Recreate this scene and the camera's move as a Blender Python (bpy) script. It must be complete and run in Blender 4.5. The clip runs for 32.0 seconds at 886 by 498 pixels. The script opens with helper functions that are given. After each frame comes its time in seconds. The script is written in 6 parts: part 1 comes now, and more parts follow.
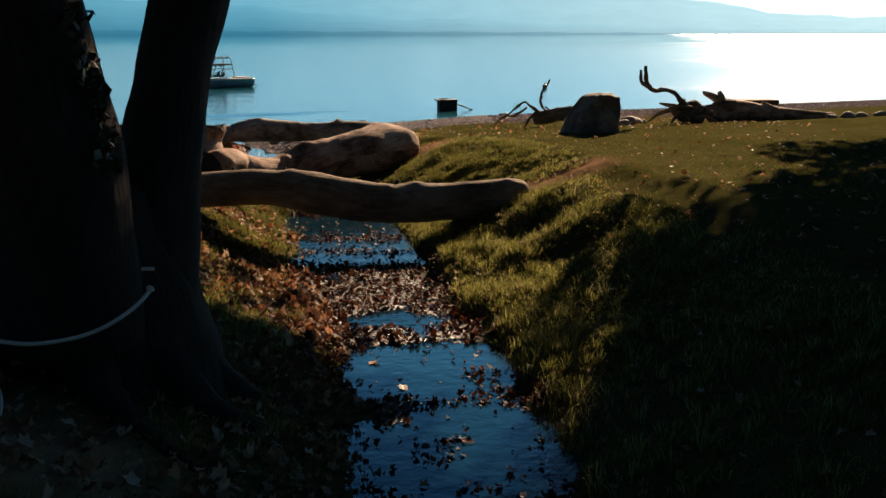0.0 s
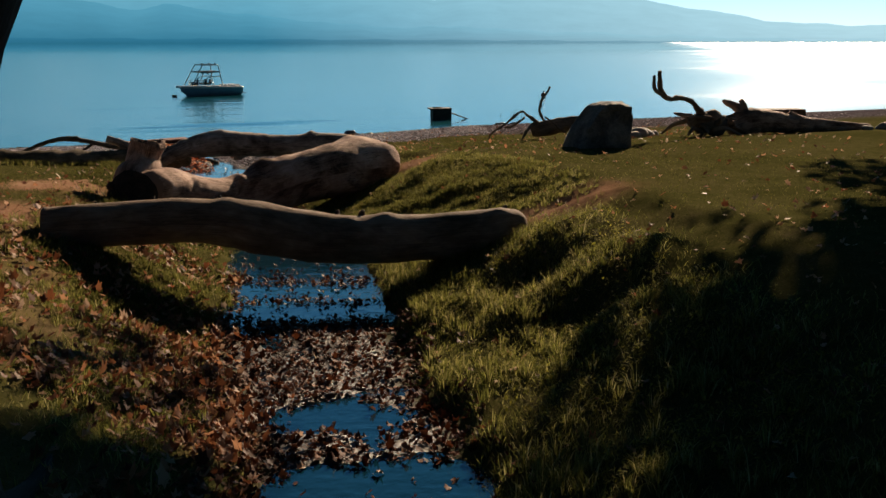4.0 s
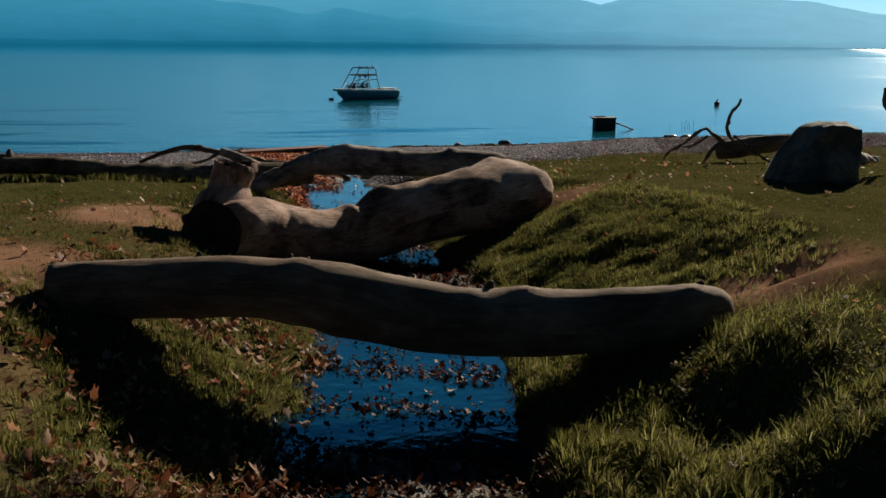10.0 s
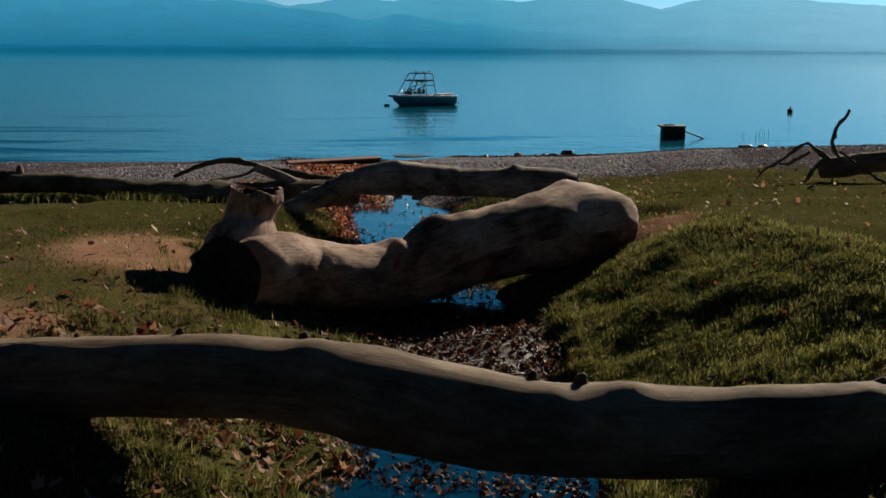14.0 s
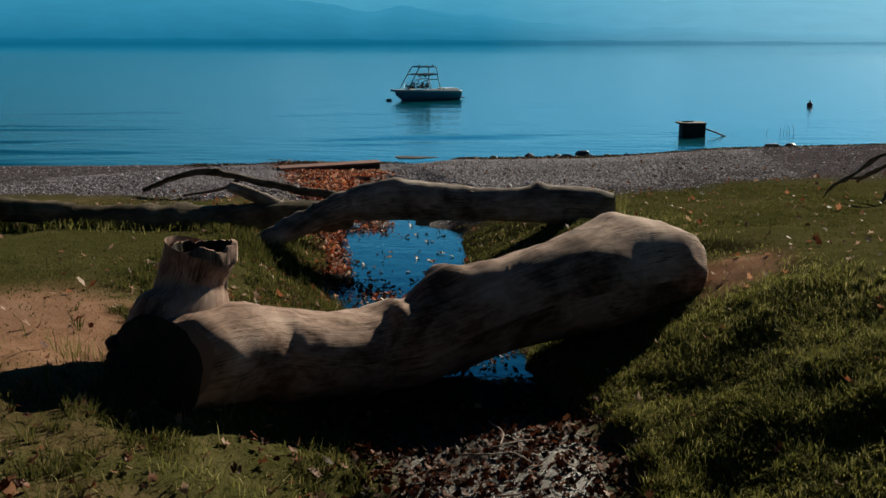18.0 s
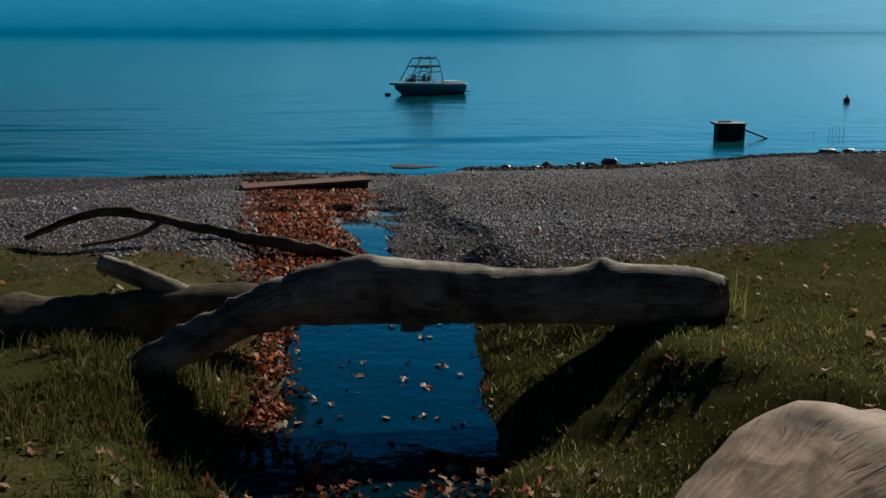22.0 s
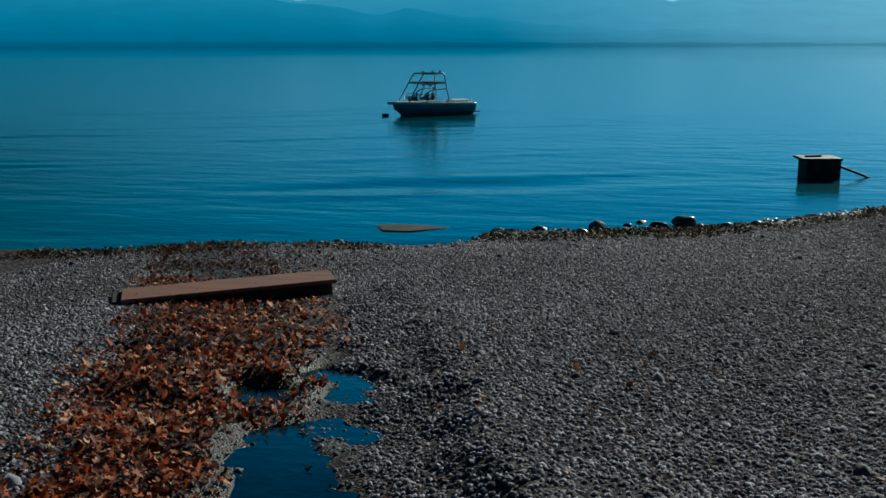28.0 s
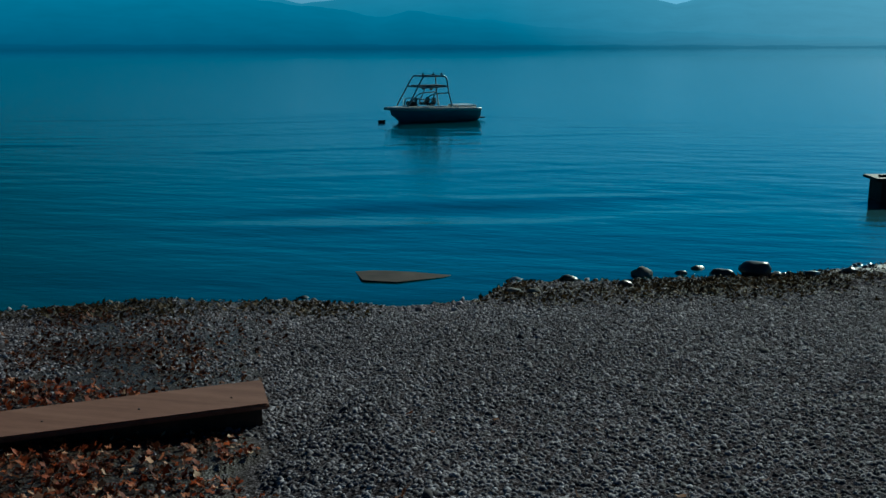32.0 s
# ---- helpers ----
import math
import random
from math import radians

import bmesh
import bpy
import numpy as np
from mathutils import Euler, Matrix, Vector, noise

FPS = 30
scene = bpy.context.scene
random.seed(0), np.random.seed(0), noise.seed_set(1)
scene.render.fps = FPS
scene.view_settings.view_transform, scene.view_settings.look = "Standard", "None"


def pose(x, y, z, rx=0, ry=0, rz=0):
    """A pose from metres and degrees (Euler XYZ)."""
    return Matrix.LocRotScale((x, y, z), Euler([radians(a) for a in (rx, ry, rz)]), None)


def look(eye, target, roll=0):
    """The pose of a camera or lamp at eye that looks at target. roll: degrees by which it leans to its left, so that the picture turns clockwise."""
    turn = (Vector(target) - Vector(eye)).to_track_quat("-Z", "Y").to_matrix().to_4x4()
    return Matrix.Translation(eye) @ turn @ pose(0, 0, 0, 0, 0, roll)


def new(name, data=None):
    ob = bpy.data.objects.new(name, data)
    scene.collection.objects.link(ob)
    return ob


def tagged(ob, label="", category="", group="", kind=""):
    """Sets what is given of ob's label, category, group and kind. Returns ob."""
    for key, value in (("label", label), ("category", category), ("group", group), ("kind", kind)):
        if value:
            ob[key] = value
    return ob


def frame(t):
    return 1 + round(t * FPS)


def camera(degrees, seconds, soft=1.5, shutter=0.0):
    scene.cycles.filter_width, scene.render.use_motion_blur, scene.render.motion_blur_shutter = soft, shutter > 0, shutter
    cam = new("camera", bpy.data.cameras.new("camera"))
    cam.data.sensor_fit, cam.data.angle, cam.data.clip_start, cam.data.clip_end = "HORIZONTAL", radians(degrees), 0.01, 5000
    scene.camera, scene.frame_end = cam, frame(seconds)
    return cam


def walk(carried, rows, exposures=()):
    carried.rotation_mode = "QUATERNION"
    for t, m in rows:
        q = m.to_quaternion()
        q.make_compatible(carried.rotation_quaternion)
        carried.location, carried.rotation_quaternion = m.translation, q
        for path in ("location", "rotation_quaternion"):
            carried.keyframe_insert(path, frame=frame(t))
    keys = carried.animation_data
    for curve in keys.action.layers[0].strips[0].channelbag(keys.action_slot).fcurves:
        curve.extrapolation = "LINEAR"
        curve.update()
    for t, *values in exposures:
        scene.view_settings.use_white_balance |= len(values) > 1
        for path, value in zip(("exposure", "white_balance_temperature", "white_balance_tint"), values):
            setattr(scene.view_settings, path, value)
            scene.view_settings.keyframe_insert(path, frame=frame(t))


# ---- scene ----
cam = camera(49.6, 32.0)
PATH = [
    (0, (1.085, -0.07, 3.984), (1.041, 1.881, 3.545), -0.1),
    (0.5, (1.085, 0.321, 3.911), (1.043, 2.274, 3.482), 0.0),
    (1, (1.107, 0.657, 3.879), (1.066, 2.611, 3.456), 0.0),
    (1.5, (1.136, 0.915, 3.876), (1.093, 2.87, 3.456), -0.1),
    (2, (1.144, 1.218, 3.872), (1.102, 3.173, 3.452), 0.1),
    (2.5, (1.156, 1.503, 3.867), (1.114, 3.458, 3.445), -0.0),
    (4.5, (1.301, 2.796, 3.835), (1.26, 4.75, 3.412), -0.1),
    (5, (1.33, 3.053, 3.831), (1.178, 5.002, 3.409), 0.1),
    (5.5, (1.357, 3.359, 3.813), (1.174, 5.305, 3.39), -0.0),
    (6, (1.384, 3.666, 3.81), (1.186, 5.611, 3.388), -0.0),
    (6.5, (1.382, 3.952, 3.788), (1.146, 5.894, 3.373), 0.0),
    (7, (1.371, 4.247, 3.752), (1.046, 6.177, 3.339), 0.2),
    (7.5, (1.356, 4.507, 3.74), (1.005, 6.432, 3.33), 0.2),
    (8, (1.334, 4.766, 3.749), (0.981, 6.691, 3.339), 0.2),
    (8.5, (1.31, 4.995, 3.76), (0.956, 6.921, 3.352), 0.2),
    (9, (1.259, 5.217, 3.781), (0.903, 7.143, 3.373), 0.2),
    (9.5, (1.194, 5.436, 3.789), (0.838, 7.36, 3.375), 0.3),
    (10, (1.123, 5.675, 3.787), (0.761, 7.598, 3.372), 0.3),
    (10.5, (1.08, 5.927, 3.789), (0.666, 7.839, 3.373), 0.2),
    (11, (1.021, 6.181, 3.786), (0.553, 8.081, 3.37), 0.3),
    (11.5, (0.977, 6.439, 3.773), (0.505, 8.339, 3.365), 0.2),
    (12, (0.929, 6.678, 3.768), (0.457, 8.579, 3.363), 0.3),
    (12.5, (0.859, 6.955, 3.761), (0.385, 8.855, 3.356), 0.2),
    (13, (0.804, 7.178, 3.767), (0.329, 9.078, 3.361), 0.2),
    (13.5, (0.715, 7.422, 3.767), (0.241, 9.322, 3.36), 0.3),
    (14, (0.658, 7.633, 3.753), (0.182, 9.533, 3.348), 0.2),
    (14.5, (0.603, 7.845, 3.748), (0.127, 9.745, 3.344), 0.1),
    (16.5, (0.273, 8.893, 3.8), (-0.206, 10.791, 3.391), 0.2),
    (17, (0.192, 9.176, 3.796), (-0.288, 11.073, 3.384), 0.1),
    (17.5, (0.092, 9.55, 3.797), (-0.388, 11.446, 3.381), 0.1),
    (18, (-0.026, 10.008, 3.798), (-0.508, 11.903, 3.377), 0.0),
    (18.5, (-0.156, 10.487, 3.8), (-0.639, 12.381, 3.375), 0.1),
    (19, (-0.295, 11.027, 3.801), (-0.777, 12.92, 3.374), 0.0),
    (19.5, (-0.439, 11.625, 3.788), (-0.922, 13.517, 3.357), 0.1),
    (20, (-0.594, 12.234, 3.77), (-1.078, 14.125, 3.332), 0.1),
    (20.5, (-0.756, 12.888, 3.749), (-1.241, 14.778, 3.31), 0.1),
    (21, (-0.906, 13.512, 3.752), (-1.392, 15.401, 3.311), -0.0),
    (21.5, (-1.057, 14.106, 3.767), (-1.543, 15.995, 3.325), 0.0),
    (22, (-1.222, 14.713, 3.777), (-1.709, 16.602, 3.336), -0.0),
    (22.5, (-1.39, 15.323, 3.806), (-1.878, 17.211, 3.36), -0.1),
    (23, (-1.56, 15.96, 3.815), (-2.049, 17.849, 3.375), -0.2),
    (23.5, (-1.734, 16.593, 3.815), (-2.224, 18.481, 3.377), -0.3),
    (24, (-1.971, 17.299, 3.761), (-2.459, 19.188, 3.324), -0.0),
    (24.5, (-2.176, 17.984, 3.736), (-2.665, 19.874, 3.303), -0.2),
    (25, (-2.353, 18.626, 3.761), (-2.844, 20.516, 3.328), -0.2),
    (25.5, (-2.518, 19.238, 3.772), (-3.01, 21.129, 3.343), -0.3),
    (27.5, (-3.145, 21.8, 3.756), (-3.643, 23.691, 3.336), -0.3),
    (28, (-3.307, 22.464, 3.703), (-3.805, 24.356, 3.287), -0.2),
    (28.5, (-3.463, 23.119, 3.676), (-3.963, 25.01, 3.261), -0.3),
    (29, (-3.579, 23.752, 3.65), (-4.083, 25.643, 3.237), -0.3),
    (29.5, (-3.737, 24.365, 3.642), (-4.242, 26.254, 3.222), -0.3),
    (30, (-3.892, 24.984, 3.621), (-4.398, 26.873, 3.201), -0.3),
    (30.5, (-4.047, 25.65, 3.588), (-4.556, 27.539, 3.17), -0.4),
    (31, (-4.219, 26.219, 3.59), (-4.727, 28.108, 3.174), -0.2),
    (31.5, (-4.343, 26.711, 3.572), (-4.85, 28.601, 3.16), -0.3),
    (32, (-4.419, 26.982, 3.571), (-4.924, 28.874, 3.16), -0.2),
]
EXPOSURES = [(0.0, 1.09, 7800, 19), (2.5, 0.87, 7350, 16), (5.0, 0.73, 6900, 14), (9.0, 0.45, 6050, 7), (14.0, 0.44, 5900, 3), (19.0, 0.47, 5800, 1), (21.0, 0.47, 5750, 0), (22.2, 0.11, 5400, -4), (23.2, 0.13, 5350, -4), (24.0, 0.25, 5450, -4), (25.0, 0.03, 5150, -7), (28.0, 0.04, 5000, -12), (30.5, 0.04, 4950, -14), (31.0, -0.03, 4900, -15), (32.0, -0.33, 4700, -17)]
walk(cam, [(t, look(eye, target, roll)) for t, eye, target, roll in PATH], EXPOSURES)

# ---- light ----
SUN_AZ, SUN_EL = 18.5, 24.5
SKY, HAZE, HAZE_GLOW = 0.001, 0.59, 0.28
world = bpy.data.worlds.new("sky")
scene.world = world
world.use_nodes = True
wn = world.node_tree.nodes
sky = wn.new("ShaderNodeTexSky")
sky.sky_type, sky.sun_disc = "NISHITA", False
sky.sun_elevation, sky.sun_rotation = radians(SUN_EL), radians(SUN_AZ)
sky.air_density, sky.dust_density, sky.ozone_density = 1.0, 0.15, 1.5
TO_SUN = Vector((math.sin(radians(SUN_AZ)) * math.cos(radians(SUN_EL)), math.cos(radians(SUN_AZ)) * math.cos(radians(SUN_EL)), math.sin(radians(SUN_EL))))


def link_math(op, a, b):
    """A maths node in the sky's tree."""
    m = wn.new("ShaderNodeMath")
    m.operation = op
    for sock, v in zip(m.inputs, (a, b)):
        if isinstance(v, (int, float)):
            sock.default_value = v
        else:
            world.node_tree.links.new(v, sock)
    return m.outputs[0]


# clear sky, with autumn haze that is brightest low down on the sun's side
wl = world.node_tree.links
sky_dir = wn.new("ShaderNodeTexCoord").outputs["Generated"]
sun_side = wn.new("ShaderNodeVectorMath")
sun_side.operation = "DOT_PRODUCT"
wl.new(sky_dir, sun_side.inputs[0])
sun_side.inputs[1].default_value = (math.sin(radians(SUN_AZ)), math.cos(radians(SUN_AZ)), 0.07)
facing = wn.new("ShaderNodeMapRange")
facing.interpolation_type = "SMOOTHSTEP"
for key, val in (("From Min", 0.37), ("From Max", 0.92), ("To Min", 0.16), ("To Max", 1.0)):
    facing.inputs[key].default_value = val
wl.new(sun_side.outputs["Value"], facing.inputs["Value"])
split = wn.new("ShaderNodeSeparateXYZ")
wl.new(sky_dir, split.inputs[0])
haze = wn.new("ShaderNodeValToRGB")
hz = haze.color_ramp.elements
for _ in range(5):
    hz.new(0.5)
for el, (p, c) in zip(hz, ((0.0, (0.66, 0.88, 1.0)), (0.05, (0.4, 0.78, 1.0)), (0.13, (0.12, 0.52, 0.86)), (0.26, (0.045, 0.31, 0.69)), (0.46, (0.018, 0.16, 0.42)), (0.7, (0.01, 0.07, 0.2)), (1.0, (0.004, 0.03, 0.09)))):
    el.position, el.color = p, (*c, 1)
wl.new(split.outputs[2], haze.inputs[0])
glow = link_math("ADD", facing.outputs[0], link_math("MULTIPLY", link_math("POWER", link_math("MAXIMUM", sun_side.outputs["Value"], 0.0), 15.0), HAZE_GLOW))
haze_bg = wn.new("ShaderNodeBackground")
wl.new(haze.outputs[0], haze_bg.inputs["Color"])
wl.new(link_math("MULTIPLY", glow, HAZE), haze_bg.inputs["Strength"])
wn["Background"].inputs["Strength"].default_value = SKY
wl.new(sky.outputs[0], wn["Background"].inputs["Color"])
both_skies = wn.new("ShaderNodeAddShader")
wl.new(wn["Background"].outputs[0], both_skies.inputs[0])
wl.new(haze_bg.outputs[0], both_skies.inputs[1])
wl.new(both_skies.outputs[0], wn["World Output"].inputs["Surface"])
sun = new("sun", bpy.data.lights.new("sun", "SUN"))
sun.data.energy, sun.data.angle, sun.data.color = 5.0, radians(0.5), (1.0, 0.82, 0.6)
sun.matrix_world = look(TO_SUN * 60, (0, 0, 0))


# ---- materials ----
def material(name):
    m = bpy.data.materials.new(name)
    m.use_nodes = True
    return m, m.node_tree.nodes, m.node_tree.links, m.node_tree.nodes["Principled BSDF"]


def ramp(nodes, stops):
    r = nodes.new("ShaderNodeValToRGB")
    e = r.color_ramp.elements
    while len(e) < len(stops):
        e.new(0.5)
    for el, (p, c) in zip(e, stops):
        el.position, el.color = p, (*c, 1)
    return r


def noise_tex(nodes, links, coord, scale, detail=5, rough=0.6, stretch=(1, 1, 1)):
    mp = nodes.new("ShaderNodeMapping")
    mp.inputs["Scale"].default_value = stretch
    links.new(coord, mp.inputs["Vector"])
    n = nodes.new("ShaderNodeTexNoise")
    n.inputs["Scale"].default_value, n.inputs["Detail"].default_value, n.inputs["Roughness"].default_value = scale, detail, rough
    links.new(mp.outputs[0], n.inputs["Vector"])
    return n


def mix_col(nodes, links, fac, a, b, kind="MIX"):
    m = nodes.new("ShaderNodeMix")
    m.data_type, m.blend_type = "RGBA", kind
    for sock, v in ((m.inputs[0], fac), (m.inputs[6], a), (m.inputs[7], b)):
        if isinstance(v, (int, float)):
            sock.default_value = v
        elif isinstance(v, tuple):
            sock.default_value = (*v, 1)
        else:
            links.new(v, sock)
    return m.outputs[2]


def surface(name, stops, scale=3.0, fine=30.0, rough=0.8, bump=0.3, dist=0.01, stretch=(1, 1, 1), uv=False, spread=0.35, random_tint=0.0, metallic=0.0, spec=0.3):
    """Two scales of noise over a colour ramp, with relief; random_tint varies the value from piece to piece."""
    m, n, l, b = material(name)
    tc = n.new("ShaderNodeTexCoord")
    co = tc.outputs["UV" if uv else "Object"]
    n1 = noise_tex(n, l, co, scale, 4, 0.6, stretch)
    n2 = noise_tex(n, l, co, fine, 6, 0.65, stretch)
    add = n.new("ShaderNodeMix")
    add.data_type = "FLOAT"
    add.inputs[0].default_value = spread
    l.new(n1.outputs[0], add.inputs[2])
    l.new(n2.outputs[0], add.inputs[3])
    r = ramp(n, stops)
    l.new(add.outputs[0], r.inputs[0])
    col = r.outputs[0]
    if random_tint:
        oi = n.new("ShaderNodeNewGeometry")
        rr = ramp(n, [(0, (1 - random_tint,) * 3), (1, (1.0,) * 3)])
        l.new(oi.outputs["Random Per Island"], rr.inputs[0])
        col = mix_col(n, l, 1.0, col, rr.outputs[0], "MULTIPLY")
    l.new(col, b.inputs["Base Color"])
    b.inputs["Roughness"].default_value = rough
    b.inputs["Metallic"].default_value = metallic
    b.inputs["Specular IOR Level"].default_value = spec
    if bump:
        bp = n.new("ShaderNodeBump")
        bp.inputs["Strength"].default_value, bp.inputs["Distance"].default_value = bump, dist
        l.new(add.outputs[0], bp.inputs["Height"])
        l.new(bp.outputs[0], b.inputs["Normal"])
    return m


def island_colours(name, stops, rough=0.7, spec=0.2, trans=0.0, scale=0.35):
    """For scattered pieces: every island takes its colour from the ramp, with large drifts over the ground."""
    m, n, l, b = material(name)
    g = n.new("ShaderNodeNewGeometry")
    tc = n.new("ShaderNodeTexCoord")
    n1 = noise_tex(n, l, tc.outputs["Object"], scale, 3, 0.6)
    mx = n.new("ShaderNodeMix")
    mx.data_type = "FLOAT"
    mx.inputs[0].default_value = 0.45
    l.new(g.outputs["Random Per Island"], mx.inputs[2])
    l.new(n1.outputs[0], mx.inputs[3])
    r = ramp(n, stops)
    l.new(mx.outputs[0], r.inputs[0])
    l.new(r.outputs[0], b.inputs["Base Color"])
    b.inputs["Roughness"].default_value, b.inputs["Specular IOR Level"].default_value = rough, spec
    if trans:
        t = n.new("ShaderNodeBsdfTranslucent")
        l.new(r.outputs[0], t.inputs["Color"])
        ms = n.new("ShaderNodeMixShader")
        ms.inputs[0].default_value = trans
        l.new(b.outputs[0], ms.inputs[1])
        l.new(t.outputs[0], ms.inputs[2])
        l.new(ms.outputs[0], n["Material Output"].inputs["Surface"])
    return m


def wood(name, stops, across=40.0, along=2.6, cracks=0.5, drift=1.3):
    """Barkless weathered wood: long wavering grain, dark checks along it, and large bleached or dirty patches."""
    m, n, l, b = material(name)
    co = n.new("ShaderNodeTexCoord").outputs["UV"]
    grain = noise_tex(n, l, co, 1.0, 7, 0.7, (across, along, 1))
    grain.inputs["Distortion"].default_value = 0.25
    patch = noise_tex(n, l, co, drift, 5, 0.6, (1.6, 1, 1))
    check = noise_tex(n, l, co, 1.0, 3, 0.5, (across * 0.45, along * 0.35, 1))
    check.inputs["Distortion"].default_value = 1.2
    blot = noise_tex(n, l, co, 1.0, 6, 0.65, (across * 0.14, along * 1.6, 1))
    blot.inputs["Distortion"].default_value = 0.8

    def between(a, c, f):
        x = n.new("ShaderNodeMix")
        x.data_type = "FLOAT"
        x.inputs[0].default_value = f
        l.new(a, x.inputs[2])
        l.new(c, x.inputs[3])
        return x.outputs[0]

    tone = between(between(grain.outputs[0], blot.outputs[0], 0.55), patch.outputs[0], 0.5)
    r = ramp(n, stops)
    l.new(tone, r.inputs[0])
    line = ramp(n, [(0.47, (1, 1, 1)), (0.492, (1 - cracks,) * 3), (0.5, (1 - cracks,) * 3), (0.522, (1, 1, 1))])
    l.new(check.outputs[0], line.inputs[0])
    where = ramp(n, [(0.46, (0, 0, 0)), (0.58, (1, 1, 1))])
    l.new(noise_tex(n, l, co, 2.6, 3, 0.5).outputs[0], where.inputs[0])
    split = mix_col(n, l, where.outputs[0], (1.0, 1.0, 1.0), line.outputs[0])
    l.new(mix_col(n, l, 1.0, r.outputs[0], split, "MULTIPLY"), b.inputs["Base Color"])
    b.inputs["Roughness"].default_value, b.inputs["Specular IOR Level"].default_value = 0.85, 0.12
    hgt = n.new("ShaderNodeMath")
    hgt.operation = "MULTIPLY_ADD"
    l.new(grain.outputs[0], hgt.inputs[0])
    hgt.inputs[1].default_value = 0.4
    l.new(split, hgt.inputs[2])
    bp = n.new("ShaderNodeBump")
    bp.inputs["Strength"].default_value, bp.inputs["Distance"].default_value = 0.55, 0.018
    l.new(hgt.outputs[0], bp.inputs["Height"])
    l.new(bp.outputs[0], b.inputs["Normal"])
    return m


M_LOG = wood("weathered_wood", [(0.405, (0.0728, 0.04032, 0.02912)), (0.46, (0.1792, 0.112, 0.08176)), (0.52, (0.336, 0.224, 0.1736)), (0.6, (0.4928, 0.364, 0.2968))], 60.0, 3.0, 0.75)
M_LOG_DARK = wood("dark_wood", [(0.34, (0.051, 0.034, 0.0238)), (0.45, (0.119, 0.0816, 0.0578)), (0.54, (0.2125, 0.153, 0.1122)), (0.66, (0.357, 0.2805, 0.2167))], 80.0, 2.2, 0.4)
M_LOG_GREY = wood("grey_driftwood", [(0.4, (0.075, 0.056, 0.045)), (0.465, (0.19, 0.148, 0.122)), (0.53, (0.33, 0.266, 0.225)), (0.61, (0.52, 0.44, 0.385))], 34.0, 2.0, 0.6, 1.8)
M_END = surface("cut_wood", [(0.3, (0.06, 0.042, 0.03)), (0.55, (0.15, 0.105, 0.075)), (0.75, (0.25, 0.19, 0.14))], 4, 40, 0.9, 0.6, 0.012)
M_BLACK_WOOD = surface("near_black_wood", [(0.35, (0.0093, 0.006975, 0.005425)), (0.6, (0.03875, 0.02713, 0.01938)), (0.8, (0.0775, 0.05812, 0.04263))], 5, 30, 0.95, 0.8, 0.02)
M_MOSS = wood("mossy_wood", [(0.36, (0.0252, 0.0216, 0.0108)), (0.46, (0.0648, 0.0504, 0.03024)), (0.54, (0.1368, 0.1044, 0.072)), (0.64, (0.2232, 0.1764, 0.1296))], 30.0, 2.2, 0.4, 2.2)
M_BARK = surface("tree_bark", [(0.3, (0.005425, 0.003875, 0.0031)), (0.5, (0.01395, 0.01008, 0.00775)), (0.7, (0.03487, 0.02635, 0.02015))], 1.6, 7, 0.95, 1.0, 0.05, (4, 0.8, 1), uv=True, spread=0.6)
M_ROCK = surface("boulder_stone", [(0.36, (0.03875, 0.03487, 0.031)), (0.5, (0.1008, 0.09145, 0.08138)), (0.64, (0.2015, 0.186, 0.1666))], 3.0, 26, 0.9, 0.9, 0.04)
M_STONE = surface("shore_stone", [(0.3, (0.1085, 0.09688, 0.08525)), (0.5, (0.2015, 0.186, 0.1666)), (0.75, (0.3255, 0.31, 0.279))], 5, 40, 0.8, 0.4, 0.01)
M_WET_STONE = surface("wet_stone", [(0.3, (0.03, 0.028, 0.026)), (0.5, (0.07, 0.064, 0.058)), (0.75, (0.13, 0.12, 0.11))], 6, 40, 0.35, 0.5, 0.01, spec=0.5)
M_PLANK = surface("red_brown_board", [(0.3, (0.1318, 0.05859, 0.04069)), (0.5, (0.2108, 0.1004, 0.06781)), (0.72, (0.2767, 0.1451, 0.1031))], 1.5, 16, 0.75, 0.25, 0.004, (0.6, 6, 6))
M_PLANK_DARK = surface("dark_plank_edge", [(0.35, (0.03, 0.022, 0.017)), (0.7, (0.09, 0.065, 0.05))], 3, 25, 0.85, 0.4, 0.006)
M_BOX = surface("rusty_box", [(0.3, (0.02, 0.017, 0.015)), (0.5, (0.05, 0.04, 0.034)), (0.75, (0.11, 0.075, 0.055))], 3, 25, 0.7, 0.5, 0.01)
M_CONCRETE = surface("wet_concrete", [(0.3, (0.03, 0.021, 0.016)), (0.5, (0.06, 0.044, 0.034)), (0.75, (0.12, 0.092, 0.07))], 2, 30, 0.75, 0.3, 0.006, spec=0.15)
M_LEAVES = island_colours("fallen_leaves", [(0.22, (0.05812, 0.0186, 0.0093)), (0.38, (0.1473, 0.05038, 0.0217)), (0.52, (0.2558, 0.1008, 0.0465)), (0.66, (0.372, 0.2015, 0.1162)), (0.8, (0.496, 0.3642, 0.2712))], 0.6, 0.25, 0.45)
M_DRIFT = island_colours("rusty_leaves", [(0.25, (0.07329, 0.01319, 0.005862)), (0.42, (0.2199, 0.04104, 0.01319)), (0.56, (0.4249, 0.09672, 0.03225)), (0.68, (0.6449, 0.2345, 0.1099)), (0.8, (0.8, 0.5862, 0.4104))], 0.6, 0.2, 0.45)
